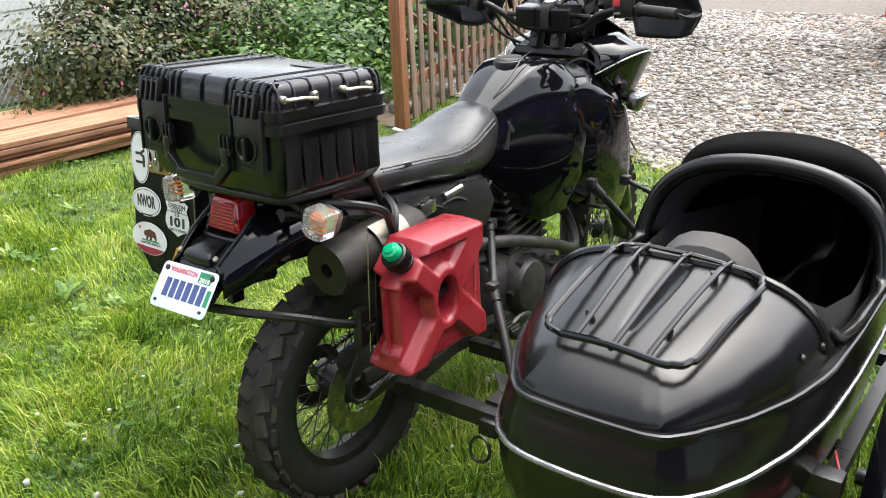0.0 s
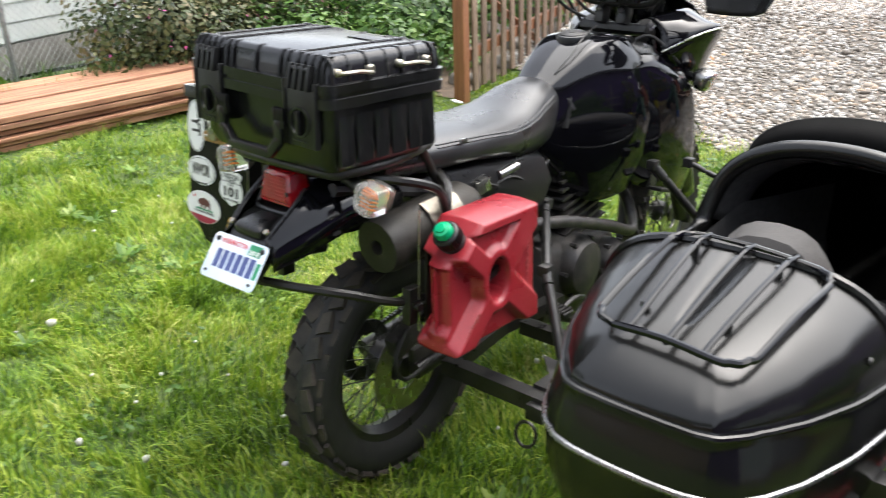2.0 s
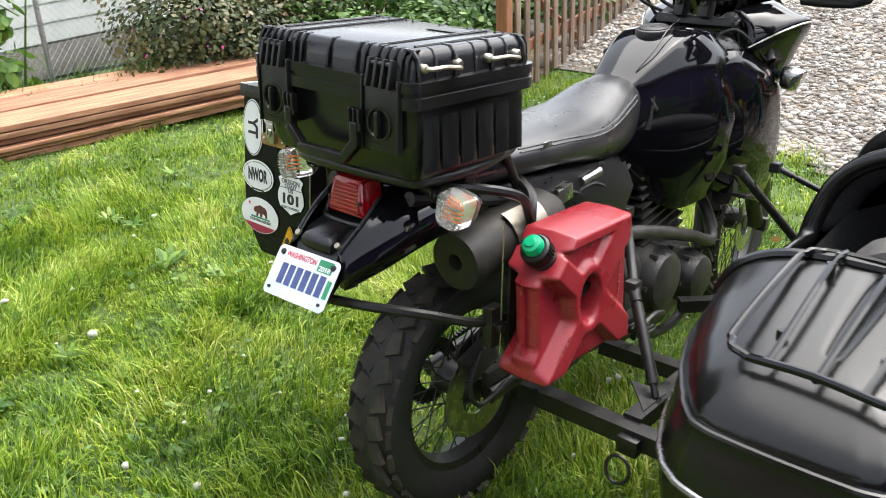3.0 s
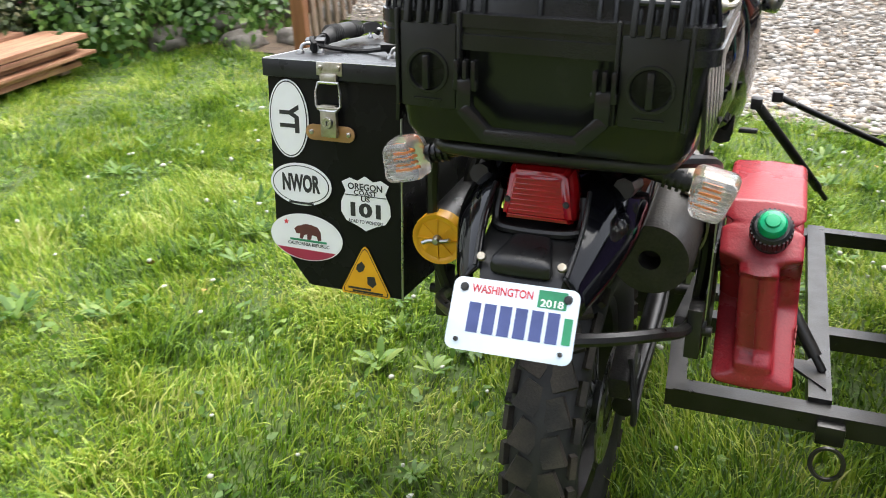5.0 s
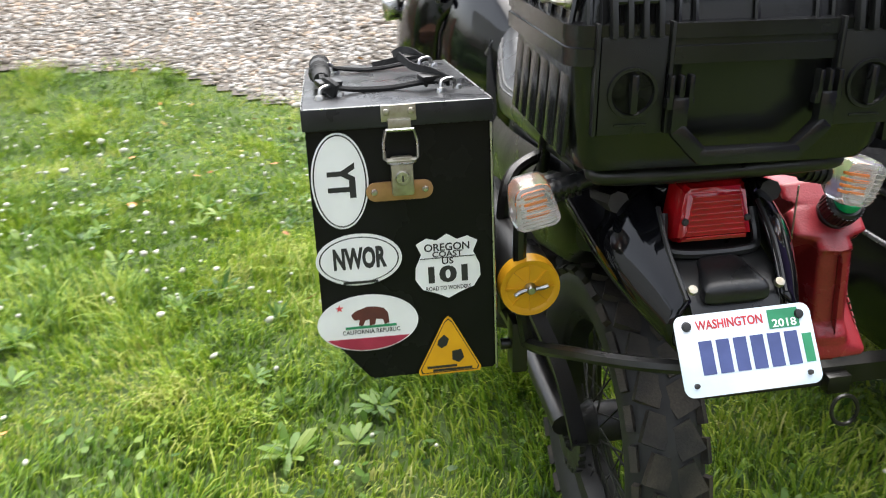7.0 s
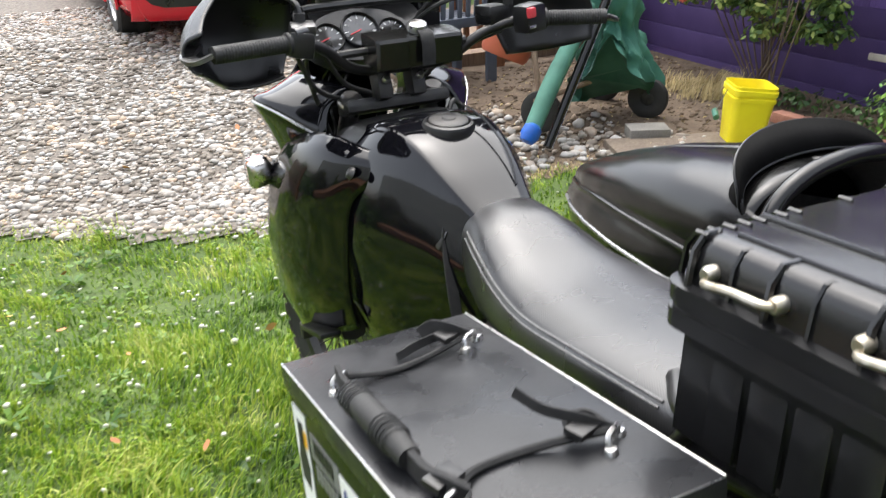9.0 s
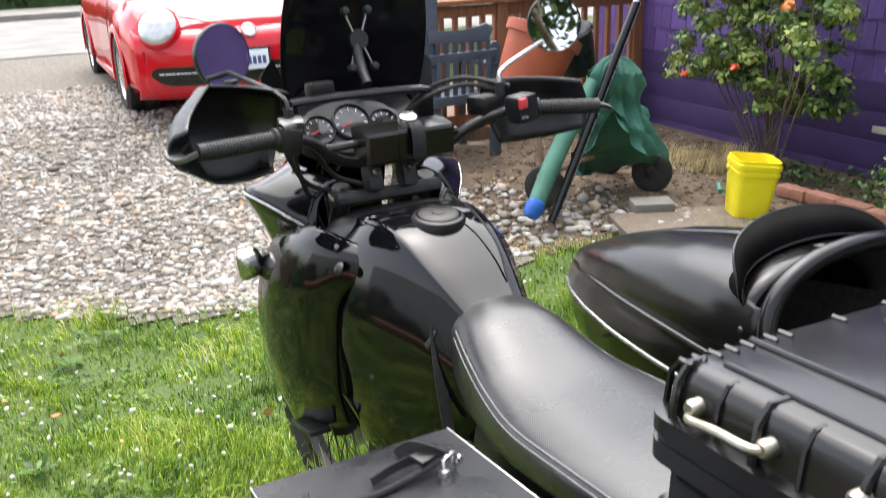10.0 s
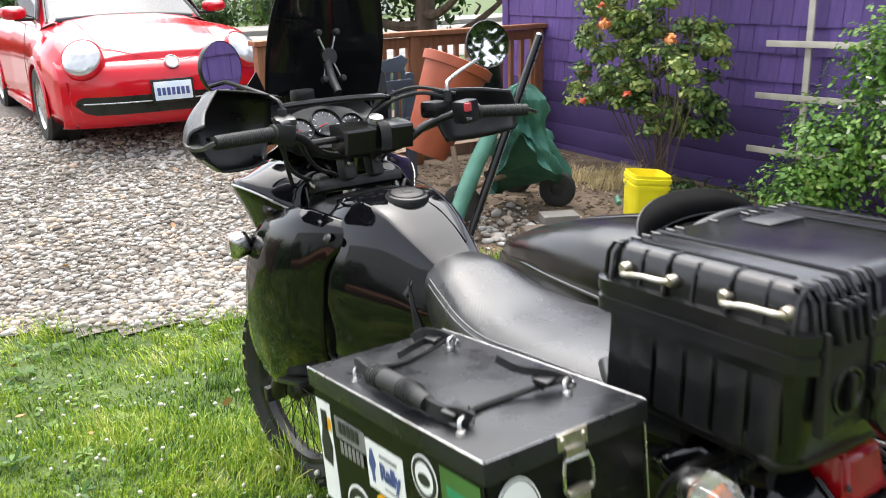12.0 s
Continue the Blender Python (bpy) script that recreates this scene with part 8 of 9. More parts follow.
for i, (x, y, a, b, c) in enumerate(((-3.55, 4.15, 0.2, 0.13, 0.09), (-3.2, 4.3, 0.13, 0.1, 0.08), (-3.9, 4.4, 0.22, 0.15, 0.12), (-3.1, 4.75, 0.12, 0.1, 0.07), (-3.5, 4.8, 0.15, 0.12, 0.1), (-4.15, 4.0, 0.17, 0.14, 0.12), (-3.3, 5.2, 0.14, 0.1, 0.09), (-3.7, 5.4, 0.18, 0.12, 0.1))):
    rock(x, y, a, b, c, i + 3)

M["pale_pane"] = material("pale_pane", (0.5, 0.56, 0.54), (0.42, 0.48, 0.47), 0.15, scale=2, coat=0.6)

# ---- right side: house front, railing, garden ----
bm = bm_new()
shl = []
course, wall_z = 0.19, -0.15
rsh = random.Random(11)
SHINGLES = {}
for k in range(8):
    w = 0.1 + 0.018 * k
    q = bm_new()
    rings(q, [[(0.0, -w / 2, 0.0), (-0.016, -w / 2, 0.0), (-0.003, -w / 2, course + 0.02), (0.0, -w / 2, course + 0.02)], [(0.0, w / 2, 0.0), (-0.016, w / 2, 0.0), (-0.003, w / 2, course + 0.02), (0.0, w / 2, course + 0.02)]])
    SHINGLES[k] = mesh_of("shingle", q, "purple", smooth=False)
bm.free()
rest_v, rest_f = [], []
for r in range(4, 15):
    y = WALL_Y1 + rsh.uniform(0, 0.1)
    while y > -1.0:
        k = rsh.randrange(8)
        w = 0.1 + 0.018 * k
        at = Matrix.Translation((WALL_X + 0.012 - rsh.uniform(0, 0.004), y - w / 2, wall_z + course * r + rsh.uniform(-0.004, 0.004)))
        if y > 1.6 and r < 14:
            ob = new("shingle", SHINGLES[k])
            ob.parent = wall
            ob.matrix_basis = at
        else:
            n0 = len(rest_v)
            rest_v += [tuple(at @ v.co) for v in SHINGLES[k].vertices]
            rest_f += [tuple(n0 + i for i in p.vertices) for p in SHINGLES[k].polygons]
        y -= w + rsh.uniform(0.003, 0.007)
me = bpy.data.meshes.new("far_shingles")
me.from_pydata(rest_v, [], rest_f)
me.materials.append(M["purple"])
ob = tagged(new("far_shingles", me), kind="stuff")
ob.parent = wall
# smooth lower boards, their shade painted in by the darker purple
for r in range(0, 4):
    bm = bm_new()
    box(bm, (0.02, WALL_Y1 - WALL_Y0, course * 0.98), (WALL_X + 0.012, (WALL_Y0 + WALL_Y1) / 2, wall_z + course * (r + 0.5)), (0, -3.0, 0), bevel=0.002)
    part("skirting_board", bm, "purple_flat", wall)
bm = bm_new()
box(bm, (0.03, 0.09, 2.75), (WALL_X + 0.0, WALL_Y1 + 0.02, 1.15), bevel=0.004)
part("corner_board", bm, "purple", wall)

win = thing("window_1", "white-framed window low in the purple wall", "window")
tagged(win, "white-framed window low in the purple wall", "window", kind="structure")
for dy, dz, wy, wz in ((0.0, 0.42, 1.3, 0.12), (0.0, -0.42, 1.34, 0.12), (0.62, 0.0, 0.12, 0.8), (-0.62, 0.0, 0.12, 0.8)):
    bm = bm_new()
    box(bm, (0.05, wy, wz), (WALL_X - 0.02, -0.2 + dy, 0.6 + dz), bevel=0.006)
    part("window_frame", bm, "white_vinyl", win)
bm = bm_new()
box(bm, (0.012, 1.16, 0.76), (WALL_X - 0.004, -0.2, 0.6))
part("pane", bm, "pale_pane", win)

rail = thing("porch_railing", "reddish-brown stained wooden porch railing with square balusters", "railing")
RY, RX0, RX1, RZ = 5.42, 1.42, 4.16, 1.1
bm = bm_new()
box(bm, (RX1 - RX0 + 0.08, 0.14, 0.038), ((RX0 + RX1) / 2, RY, RZ), bevel=0.005)
part("top_rail", bm, "stained_wood", rail)
for z in (RZ - 0.07, 0.2):
    bm = bm_new()
    box(bm, (RX1 - RX0, 0.04, 0.085), ((RX0 + RX1) / 2, RY, z), bevel=0.004)
    part("rail", bm, "stained_wood", rail)
for x in (RX0 + 0.03, (RX0 + RX1) / 2, RX1 - 0.04):
    bm = bm_new()
    box(bm, (0.095, 0.095, 1.25), (x, RY, 0.45), bevel=0.005)
    part("post", bm, "stained_wood", rail)
bl = bm_new()
box(bl, (0.038, 0.038, 0.85), (0, 0, 0), bevel=0.003)
bl_me = mesh_of("baluster", bl, "stained_wood")
for i in range(22):
    ob = new("baluster", bl_me)
    ob.parent = rail
    ob.matrix_basis = Matrix.Translation((RX0 + 0.13 + 0.12 * i, RY, 0.62))

M["slate_paint"] = material("slate_paint", (0.055, 0.07, 0.1), (0.075, 0.09, 0.12), 0.6, scale=6, bump=0.15, bump_scale=120, object_random=0.08)
chair = thing("garden_chair", "slate-blue wooden slatted garden chair in front of the railing", "chair", m=Matrix.Translation((2.2, 4.95, float(ground_z(2.2, 4.95)))) @ pose(0, 0, 0, 0, 0, 4))
CH = 0.96 - float(ground_z(2.2, 4.95))
bm = bm_new()
plate(bm, [(-0.28, 0.0), (-0.28, -0.09), (0.2, -0.11), (0.26, -0.02), (0.2, 0.02), (0.13, 0.0), (0.0, -0.02), (-0.16, -0.01)], 0.03, Matrix.Translation((0, 0, CH)) @ pose(0, 0, 0, 84, 0, 0), 0.004)
part("crest_rail", bm, "slate_paint", chair)
for z, w in ((CH - 0.2, 0.56), (CH - 0.5, 0.52)):
    bm = bm_new()
    box(bm, (w, 0.032, 0.07), (0.0, -0.01, z), (6, 0, 0), bevel=0.006)
    part("back_rail", bm, "slate_paint", chair)
for i in range(7):
    for z0, z1 in ((CH - 0.1, CH - 0.17), (CH - 0.23, CH - 0.47)):
        bm = bm_new()
        box(bm, (0.034, 0.018, z0 - z1 + 0.02), (-0.21 + 0.07 * i, -0.008, (z0 + z1) / 2), (4, 0, 0), bevel=0.003)
        part("back_slat", bm, "slate_paint", chair)
for s in (-1, 1):
    bm = bm_new()
    plate(bm, [(x, z) for x, z in rounded(0.125 if s < 0 else 0.085, CH + (0.34 if s < 0 else -0.12), 0.03, 4)], 0.034, Matrix.Translation((s * 0.255 + 0.03 * (s > 0), 0.02, (CH + (0.34 if s < 0 else -0.12)) / 2)) @ pose(0, 0, 0, 90, 0, 0), 0.004)
    part("back_post", bm, "slate_paint", chair)
    bm = bm_new()
    box(bm, (0.09, 0.55, 0.028), (s * 0.27, 0.27, CH - 0.28), bevel=0.008)
    part("arm", bm, "slate_paint", chair)
    bm = bm_new()
    box(bm, (0.06, 0.06, CH - 0.28), (s * 0.27, 0.48, (CH - 0.28) / 2), bevel=0.006)
    part("front_leg", bm, "slate_paint", chair)
for i in range(6):
    bm = bm_new()
    box(bm, (0.5, 0.075, 0.022), (0, 0.06 + 0.086 * i, CH - 0.5), bevel=0.004)
    part("seat_slat", bm, "slate_paint", chair)
bm = bm_new()
box(bm, (3.2, 2.2, 0.14), (3.0, 6.6, 0.03), bevel=0.01)
tagged(part("porch_deck", bm, "grey_wood"), "grey wooden porch deck behind the railing", "deck", kind="structure")

# cart under a green cover with an orange pot and a pole
M["pot"] = material("pot", (0.38, 0.085, 0.04), (0.3, 0.065, 0.03), 0.55, scale=6, bump=0.1, bump_scale=90, rough_var=0.1)
M["tarp"] = material("tarp", (0.018, 0.095, 0.066), (0.05, 0.17, 0.125), 0.75, scale=5, bump=0.5, bump_scale=45)
M["canvas_teal"] = material("canvas_teal", (0.07, 0.2, 0.15), (0.05, 0.15, 0.11), 0.7, scale=10, bump=0.3, bump_scale=60)
M["blue_plastic"] = material("blue_plastic", (0.01, 0.1, 0.45), (0.01, 0.08, 0.36), 0.4)
CZ = float(ground_z(2.7, 3.8))
cart = thing("garden_cart", "wheeled garden cart draped with a green cloth", "garden cart", m=Matrix.Translation((2.66, 3.84, CZ)))
for x, y in ((0.2, -0.2), (0.22, 0.3), (-0.55, -0.1)):
    bm = bm_new()
    lathe(bm, [(0.05, -0.03), (0.11, -0.04), (0.14, -0.03), (0.145, 0.0), (0.14, 0.03), (0.11, 0.04), (0.05, 0.03), (0.05, -0.03)], Matrix.Translation((x, y, 0.13)) @ pose(0, 0, 0, 0, 90, 35) @ Matrix.Scale(0.9, 4), 28)
    cw = part("wheel", bm, "rubber_side", cart)
    bm = bm_new()
    lathe(bm, [(0.0, 0.02), (0.03, 0.02), (0.055, 0.012), (0.055, -0.012), (0.03, -0.02), (0.0, -0.02)], Matrix.Translation((x, y, 0.13)) @ pose(0, 0, 0, 0, 90, 35), 20)
    part("hub", bm, "dark_metal", cw)
bm = bm_new()
rod(bm, (0.2, -0.2, 0.13), (0.22, 0.3, 0.13), 0.014)
rod(bm, (-0.55, -0.1, 0.13), (-0.55, 0.0, 0.5), 0.018)
rod(bm, (-0.6, -0.1, 0.2), (0.25, 0.0, 0.3), 0.018)
rod(bm, (0.21, 0.0, 0.13), (0.21, -0.05, 0.5), 0.018)
part("axle_frame", bm, "grey_wood", cart)
bm = bm_new()
loops = []
for j in range(26):
    f = j / 25
    w = 0.02 + 0.145 * min(1.0, f * 6) ** 0.5 - 0.05 * math.exp(-((f - 0.5) / 0.13) ** 2) + 0.15 * max(0.0, f - 0.35) ** 1.1
    row = []
    for i in range(90):
        a = 2 * math.pi * i / 90
        fold = (0.2 + 0.3 * f) * noise.noise(Vector((2.4 * math.cos(a), 2.4 * math.sin(a), 4.0 * f))) + 0.12 * noise.noise(Vector((5 * math.cos(a + f), 5 * math.sin(a + f), 9.0 * f))) + 0.16 * f * math.sin(9 * a + 2.0 * math.sin(3 * a) + 1.5 * f)
        drop = 0.24 * max(0.0, math.cos(a + 2.0)) ** 2 + 0.1 * math.sin(2 * a + 1) + 0.07 * math.sin(5 * a + 0.6) + 0.1 * noise.noise(Vector((3 * math.cos(a), 3 * math.sin(a), 7.0)))
        row.append((-0.05 + 0.07 * f + w * (1 + fold) * math.cos(a), -0.1 + w * 0.9 * (1 + fold) * math.sin(a), 0.88 - 0.66 * f + f * f * drop + 0.02 * noise.noise(Vector((8 * math.cos(a), 8 * math.sin(a), 9 * f)))))
    loops.append(row)
rings(bm, loops)
part("green_cloth", bm, "tarp", cart, "faded green cloth cover")
pot = thing("plant_pot", "large terracotta-orange plastic pot leaning in the cart", "plant pot", m=Matrix.Translation((2.0, 4.02, 0.4)) @ pose(0, 0, 0, 3, 24, 0) @ Matrix.Diagonal((0.84, 0.84, 1.0, 1)))
bm = bm_new()
lathe(bm, [(0, 0), (0.16, 0.0), (0.18, 0.02), (0.26, 0.6), (0.285, 0.6), (0.29, 0.66), (0.275, 0.665), (0.245, 0.6), (0.17, 0.05), (0, 0.05)], None, 48)
part("pot_body", bm, "pot", pot)
bm = bm_new()
lathe(bm, [(0, 0), (0.13, 0.0), (0.17, 0.26), (0.185, 0.27), (0.17, 0.29), (0.14, 0.27), (0, 0.05)], Matrix.Translation((2.66, 4.2, CZ + 0.72)) @ pose(0, 0, 0, 0, -20, 0), 36)
tagged(part("black_pot", bm, "black_plastic"), "black plastic nursery pot on the cart", "plant pot")
um = thing("folded_umbrella", "folded teal patio umbrella with a black pole leaning on the cart", "umbrella", m=Matrix())
bm = bm_new()
pa, pb = Vector((1.85, 3.46, CZ + 0.07)), Vector((2.74, 3.72, CZ + 1.18))
pc = pa + Vector((0.1, -0.03, -0.06))
rod(bm, pc, pb, 0.026, n=12)
part("pole", bm, "satin_black", um)
# thin steel strip imitates a highlight along the pole; the tip is bright too
bm = bm_new()
rod(bm, pc + Vector((0.024, -0.016, 0)), pb + Vector((0.024, -0.016, 0)), 0.004, n=6)
rod(bm, pb, pb + (pb - pa) * 0.012, 0.025, n=12)
part("pole_channel", bm, "steel", um)
bm = bm_new()
off = Vector((-0.02, 0.03, 0.0))
tube(bm, [pa + off * 0.3, pa + (pb - pa) * 0.25 + off, pa + (pb - pa) * 0.5 + off, pa + (pb - pa) * 0.62 + off], [0.05, 0.055, 0.05, 0.035], n=12)
part("canopy", bm, "canvas_teal", um, "faded teal rolled canopy")
bm = bm_new()
lathe(bm, [(0, -0.06), (0.04, -0.05), (0.058, -0.01), (0.055, 0.04), (0.03, 0.06), (0, 0.065)], Matrix.Translation(pa + Vector((0, 0, 0.03))) @ (pb - pa).to_track_quat('Z', 'Y').to_matrix().to_4x4(), 24)
part("end_cap", bm, "blue_plastic", um, "bright blue plastic end cap")

M["dusty_concrete"] = material("dusty_concrete", (0.17, 0.135, 0.1), (0.115, 0.09, 0.07), 0.9, scale=7, bump=0.5, bump_scale=70, fine=0.25, spread=0.9)
M["yellow_pail"] = material("yellow_pail", (0.85, 0.72, 0.02), (0.8, 0.66, 0.02), 0.4, scale=5, bump=0.05, rough_var=0.08)
PZ = float(ground_z(2.98, 2.95))
pail = thing("yellow_pail", "bright yellow square plastic pail on the soil", "pail", m=Matrix.Translation((2.98, 2.95, PZ - 0.01)) @ pose(0, 0, 0, 0, 5, -28) @ Matrix.Diagonal((0.8, 0.8, 0.9, 1)))
bm = bm_new()
rings(bm, [[(x, y, z) for x, y in rounded(w, w, 0.05, 5)] for z, w in ((0.0, 0.23), (0.01, 0.25), (0.3, 0.3), (0.302, 0.315), (0.325, 0.318), (0.327, 0.3), (0.345, 0.302), (0.347, 0.32), (0.375, 0.322), (0.377, 0.305), (0.4, 0.308), (0.4, 0.295), (0.02, 0.235))], cap=True)
part("pail_body", bm, "yellow_pail", pail)
bm = bm_new()
tube(bm, [(-0.165, 0.0, 0.35), (-0.2, 0.05, 0.2), (-0.21, 0.06, 0.17), (-0.17, 0.03, 0.14)], 0.003, n=6)
part("bail", bm, "galvanised", pail)
bm = bm_new()
rod(bm, (-0.2, 0.02, 0.16), (-0.2, 0.09, 0.19), 0.022)
part("bail_grip", bm, "canvas_teal", pail)
bm = bm_new()
box(bm, (0.3, 0.2, 0.1), (0, 0, 0.05), bevel=0.008)
ob = tagged(part("concrete_block", bm, "concrete"), "grey concrete paving block by the cart", "block")
ob.matrix_world = Matrix.Translation((2.58, 3.3, float(ground_z(2.6, 3.3)))) @ pose(0, 0, 0, 0, 0, -25) @ Matrix.Scale(0.8, 4)
bm = bm_new()
box(bm, (0.75, 0.6, 0.05), (0, 0, 0.025), bevel=0.006)
ob = tagged(part("paving_slab", bm, "dusty_concrete"), "large concrete paving slab dusted with soil", "slab")
ob.matrix_world = Matrix.Translation((2.55, 2.95, float(ground_z(2.55, 2.95)) - 0.02)) @ pose(0, 0, 0, 0, 0, -20)
M["brick"] = material("brick", (0.24, 0.105, 0.07), (0.31, 0.15, 0.105), 0.85, scale=12, bump=0.5, bump_scale=90, fine=0.2, object_random=0.2)
kerb = thing("brick_edging", "row of red bricks edging the flower bed", "brick edging", m=Matrix())
bb = bm_new()
box(bb, (0.2, 0.095, 0.065), (0, 0, 0), bevel=0.005)
bb_me = mesh_of("brick", bb, "brick")
for i in range(13):
    ob = new("brick", bb_me)
    ob.parent = kerb
    x, y = 3.4 + 0.02 * math.sin(i), 3.02 - 0.21 * i
    ob.matrix_basis = Matrix.Translation((x + 0.05, y, float(ground_z(x, y)) + 0.05)) @ pose(0, 0, 0, rsh.uniform(-2, 2), rsh.uniform(-2, 2), 92 + rsh.uniform(-3, 3))
dry = thing("dry_grass_tuft", "tuft of dry straw-coloured grass under the rose", "dry grass", m=Matrix())
V, F = blades(1500, (3.3, 3.85), (3.6, 4.3), 0.22, 0.006, lambda x, y: (x - 3.6) ** 2 + (y - 3.95) ** 2 < 0.09, 1.2)
ob = tagged(new("straw", quick_mesh("straw", V, F, "dry_grass")), kind="stuff")
ob.parent = dry
V, F = blades(5000, (-2.6, 1.8), (3.2, 4.9), 0.05, 0.005, lambda x, y: np.abs(y - edge_y(x)) < 0.07 + 0.04 * np.sin(4 * x), 1.6)
tagged(new("straw", quick_mesh("straw", V, F, "dry_grass")), "dry straw between the lawn and the gravel", "straw", kind="stuff")
V, F = blades(2500, (1.7, 2.7), (3.0, 3.6), 0.06, 0.005, lambda x, y: np.abs(y - edge_y(x) - 0.05) < 0.12, 1.4)
tagged(new("straw", quick_mesh("straw", V, F, "dry_grass")), "dry straw along the edge of the lawn", "straw", kind="stuff")

rose = thing("rose_bush", "tall rose bush with orange blooms against the purple wall", "rose bush", m=Matrix.Translation((3.82, 3.6, 0)))
stems([[(0.04 * i - 0.1, 0.05 * (i % 3), 0), (0.06 * i - 0.2, 0.09 * i - 0.32, 0.45), (0.05 * i - 0.25, 0.14 * i - 0.46, 0.95), (0.05 * i - 0.28, 0.16 * i - 0.5, 1.5 - 0.06 * (i % 4))] for i in range(8)] + [[(0.02 * i - 0.12, 0.04 * i - 0.2, 0), (0.04 * i - 0.25, 0.12 * i - 0.42, 0.45), (0.03 * i - 0.25, 0.16 * i - 0.55, 0.8 + 0.05 * (i % 3))] for i in range(9)], 0.0075, "bark", rose)
rrose = np.random.default_rng(31)
clumps = []
for y, z, ry, rz, k in ((0.3, 1.0, 0.42, 0.32, 26), (-0.1, 1.05, 0.4, 0.35, 22), (0.1, 1.4, 0.5, 0.35, 26), (0.5, 1.42, 0.25, 0.25, 10), (-0.42, 0.95, 0.2, 0.3, 16), (0.15, 0.7, 0.42, 0.16, 16), (0.68, 0.7, 0.22, 0.12, 6), (-0.05, 1.8, 0.35, 0.25, 10), (-0.45, 0.62, 0.14, 0.22, 9), (-0.1, 0.5, 0.3, 0.12, 6)):
    for _ in range(k):
        a, q = rrose.uniform(0, 2 * math.pi), rrose.uniform(0, 1) ** 0.5
        s = rrose.uniform(0.055, 0.125)
        clumps.append((-0.12 + rrose.normal(0, 0.11), y + ry * q * math.cos(a), z + rz * q * math.sin(a), s, s * 1.1, s * 0.7))
leaves("foliage", clumps, 12500, 0.043, "leaf_rose", rose, 0.05)
M["orange_petal"] = material("orange_petal", (0.75, 0.25, 0.07), (0.85, 0.4, 0.15), 0.6, scale=30)
M["coral_petal"] = material("coral_petal", (0.7, 0.09, 0.04), (0.75, 0.16, 0.07), 0.6, scale=30)
for i, (x, y, z, r) in enumerate(((-0.35, 0.25, 1.2, 0.05), (-0.3, 0.62, 1.42, 0.055), (-0.36, 0.0, 0.72, 0.032), (-0.3, 0.35, 1.32, 0.03), (-0.33, -0.35, 1.12, 0.042), (-0.2, -0.35, 1.62, 0.04), (-0.3, 0.5, 0.85, 0.03), (-0.25, 0.15, 1.7, 0.035), (-0.36, 0.45, 0.62, 0.028))):
    V, F = crown([(0, 0, 0, r, r, r * 0.8)], 60, r * 0.9, 0.3)
    ob = new("bloom", quick_mesh("bloom", V, F, "orange_petal" if i in (0, 1, 4) else "coral_petal"))
    ob.parent = rose
    ob.matrix_basis = Matrix.Translation((x, y, z))

trellis = thing("trellis", "pale wooden slat trellis leaning on the purple wall", "trellis", m=Matrix.Translation((4.05, 2.15, 0)) @ pose(0, 0, 0, 0, 3, 0))
M["pale_wood"] = material("pale_wood", (0.5, 0.46, 0.4), (0.4, 0.36, 0.31), 0.8, scale=8, bump=0.3, bump_scale=100, object_random=0.1)
for z, y0, y1 in ((0.37, -0.9, 0.83), (0.74, -0.9, 0.81), (1.09, -0.95, 0.77)):
    bm = bm_new()
    box(bm, (0.018, y1 - y0, 0.042), (-0.03, (y0 + y1) / 2, z), (-1.5, 0, 0), bevel=0.003)
    part("cross_slat", bm, "pale_wood", trellis)
for y in (0.46, -0.5):
    bm = bm_new()
    box(bm, (0.018, 0.045, 1.9), (0.0, y, 0.9), (-3, 0, 0), bevel=0.003)
    part("upright_slat", bm, "pale_wood", trellis)
M["leaf_pea"] = foliage("leaf_pea", ((0.05, 0.13, 0.02), (0.1, 0.23, 0.035), (0.19, 0.34, 0.06), (0.32, 0.42, 0.13)), 0.4, 4.0, 0.35)
peas = thing("pea_plants", "bright green climbing pea plants on the trellis", "pea plants", m=Matrix.Translation((3.75, 2.15, 0)))
leaves("foliage", [(0, -0.02, 0.5, 0.26, 0.36, 0.4), (0, -0.55, 0.7, 0.3, 0.5, 0.55), (-0.1, 0.12, 0.22, 0.26, 0.3, 0.22), (0.02, -0.28, 1.05, 0.22, 0.3, 0.32), (-0.1, -1.0, 0.5, 0.35, 0.5, 0.5), (0.02, -0.6, 1.3, 0.2, 0.3, 0.3)], 14500, 0.037, "leaf_pea", peas, 0.2)
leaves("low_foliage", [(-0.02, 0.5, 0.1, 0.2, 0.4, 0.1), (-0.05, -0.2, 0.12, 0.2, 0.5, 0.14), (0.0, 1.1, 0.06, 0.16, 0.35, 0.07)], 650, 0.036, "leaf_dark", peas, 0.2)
leaves("white_blooms", [(-0.12, -0.4, 0.75, 0.22, 0.3, 0.35), (-0.15, -0.75, 0.7, 0.25, 0.4, 0.35)], 60, 0.035, "clover", peas, 0.95)

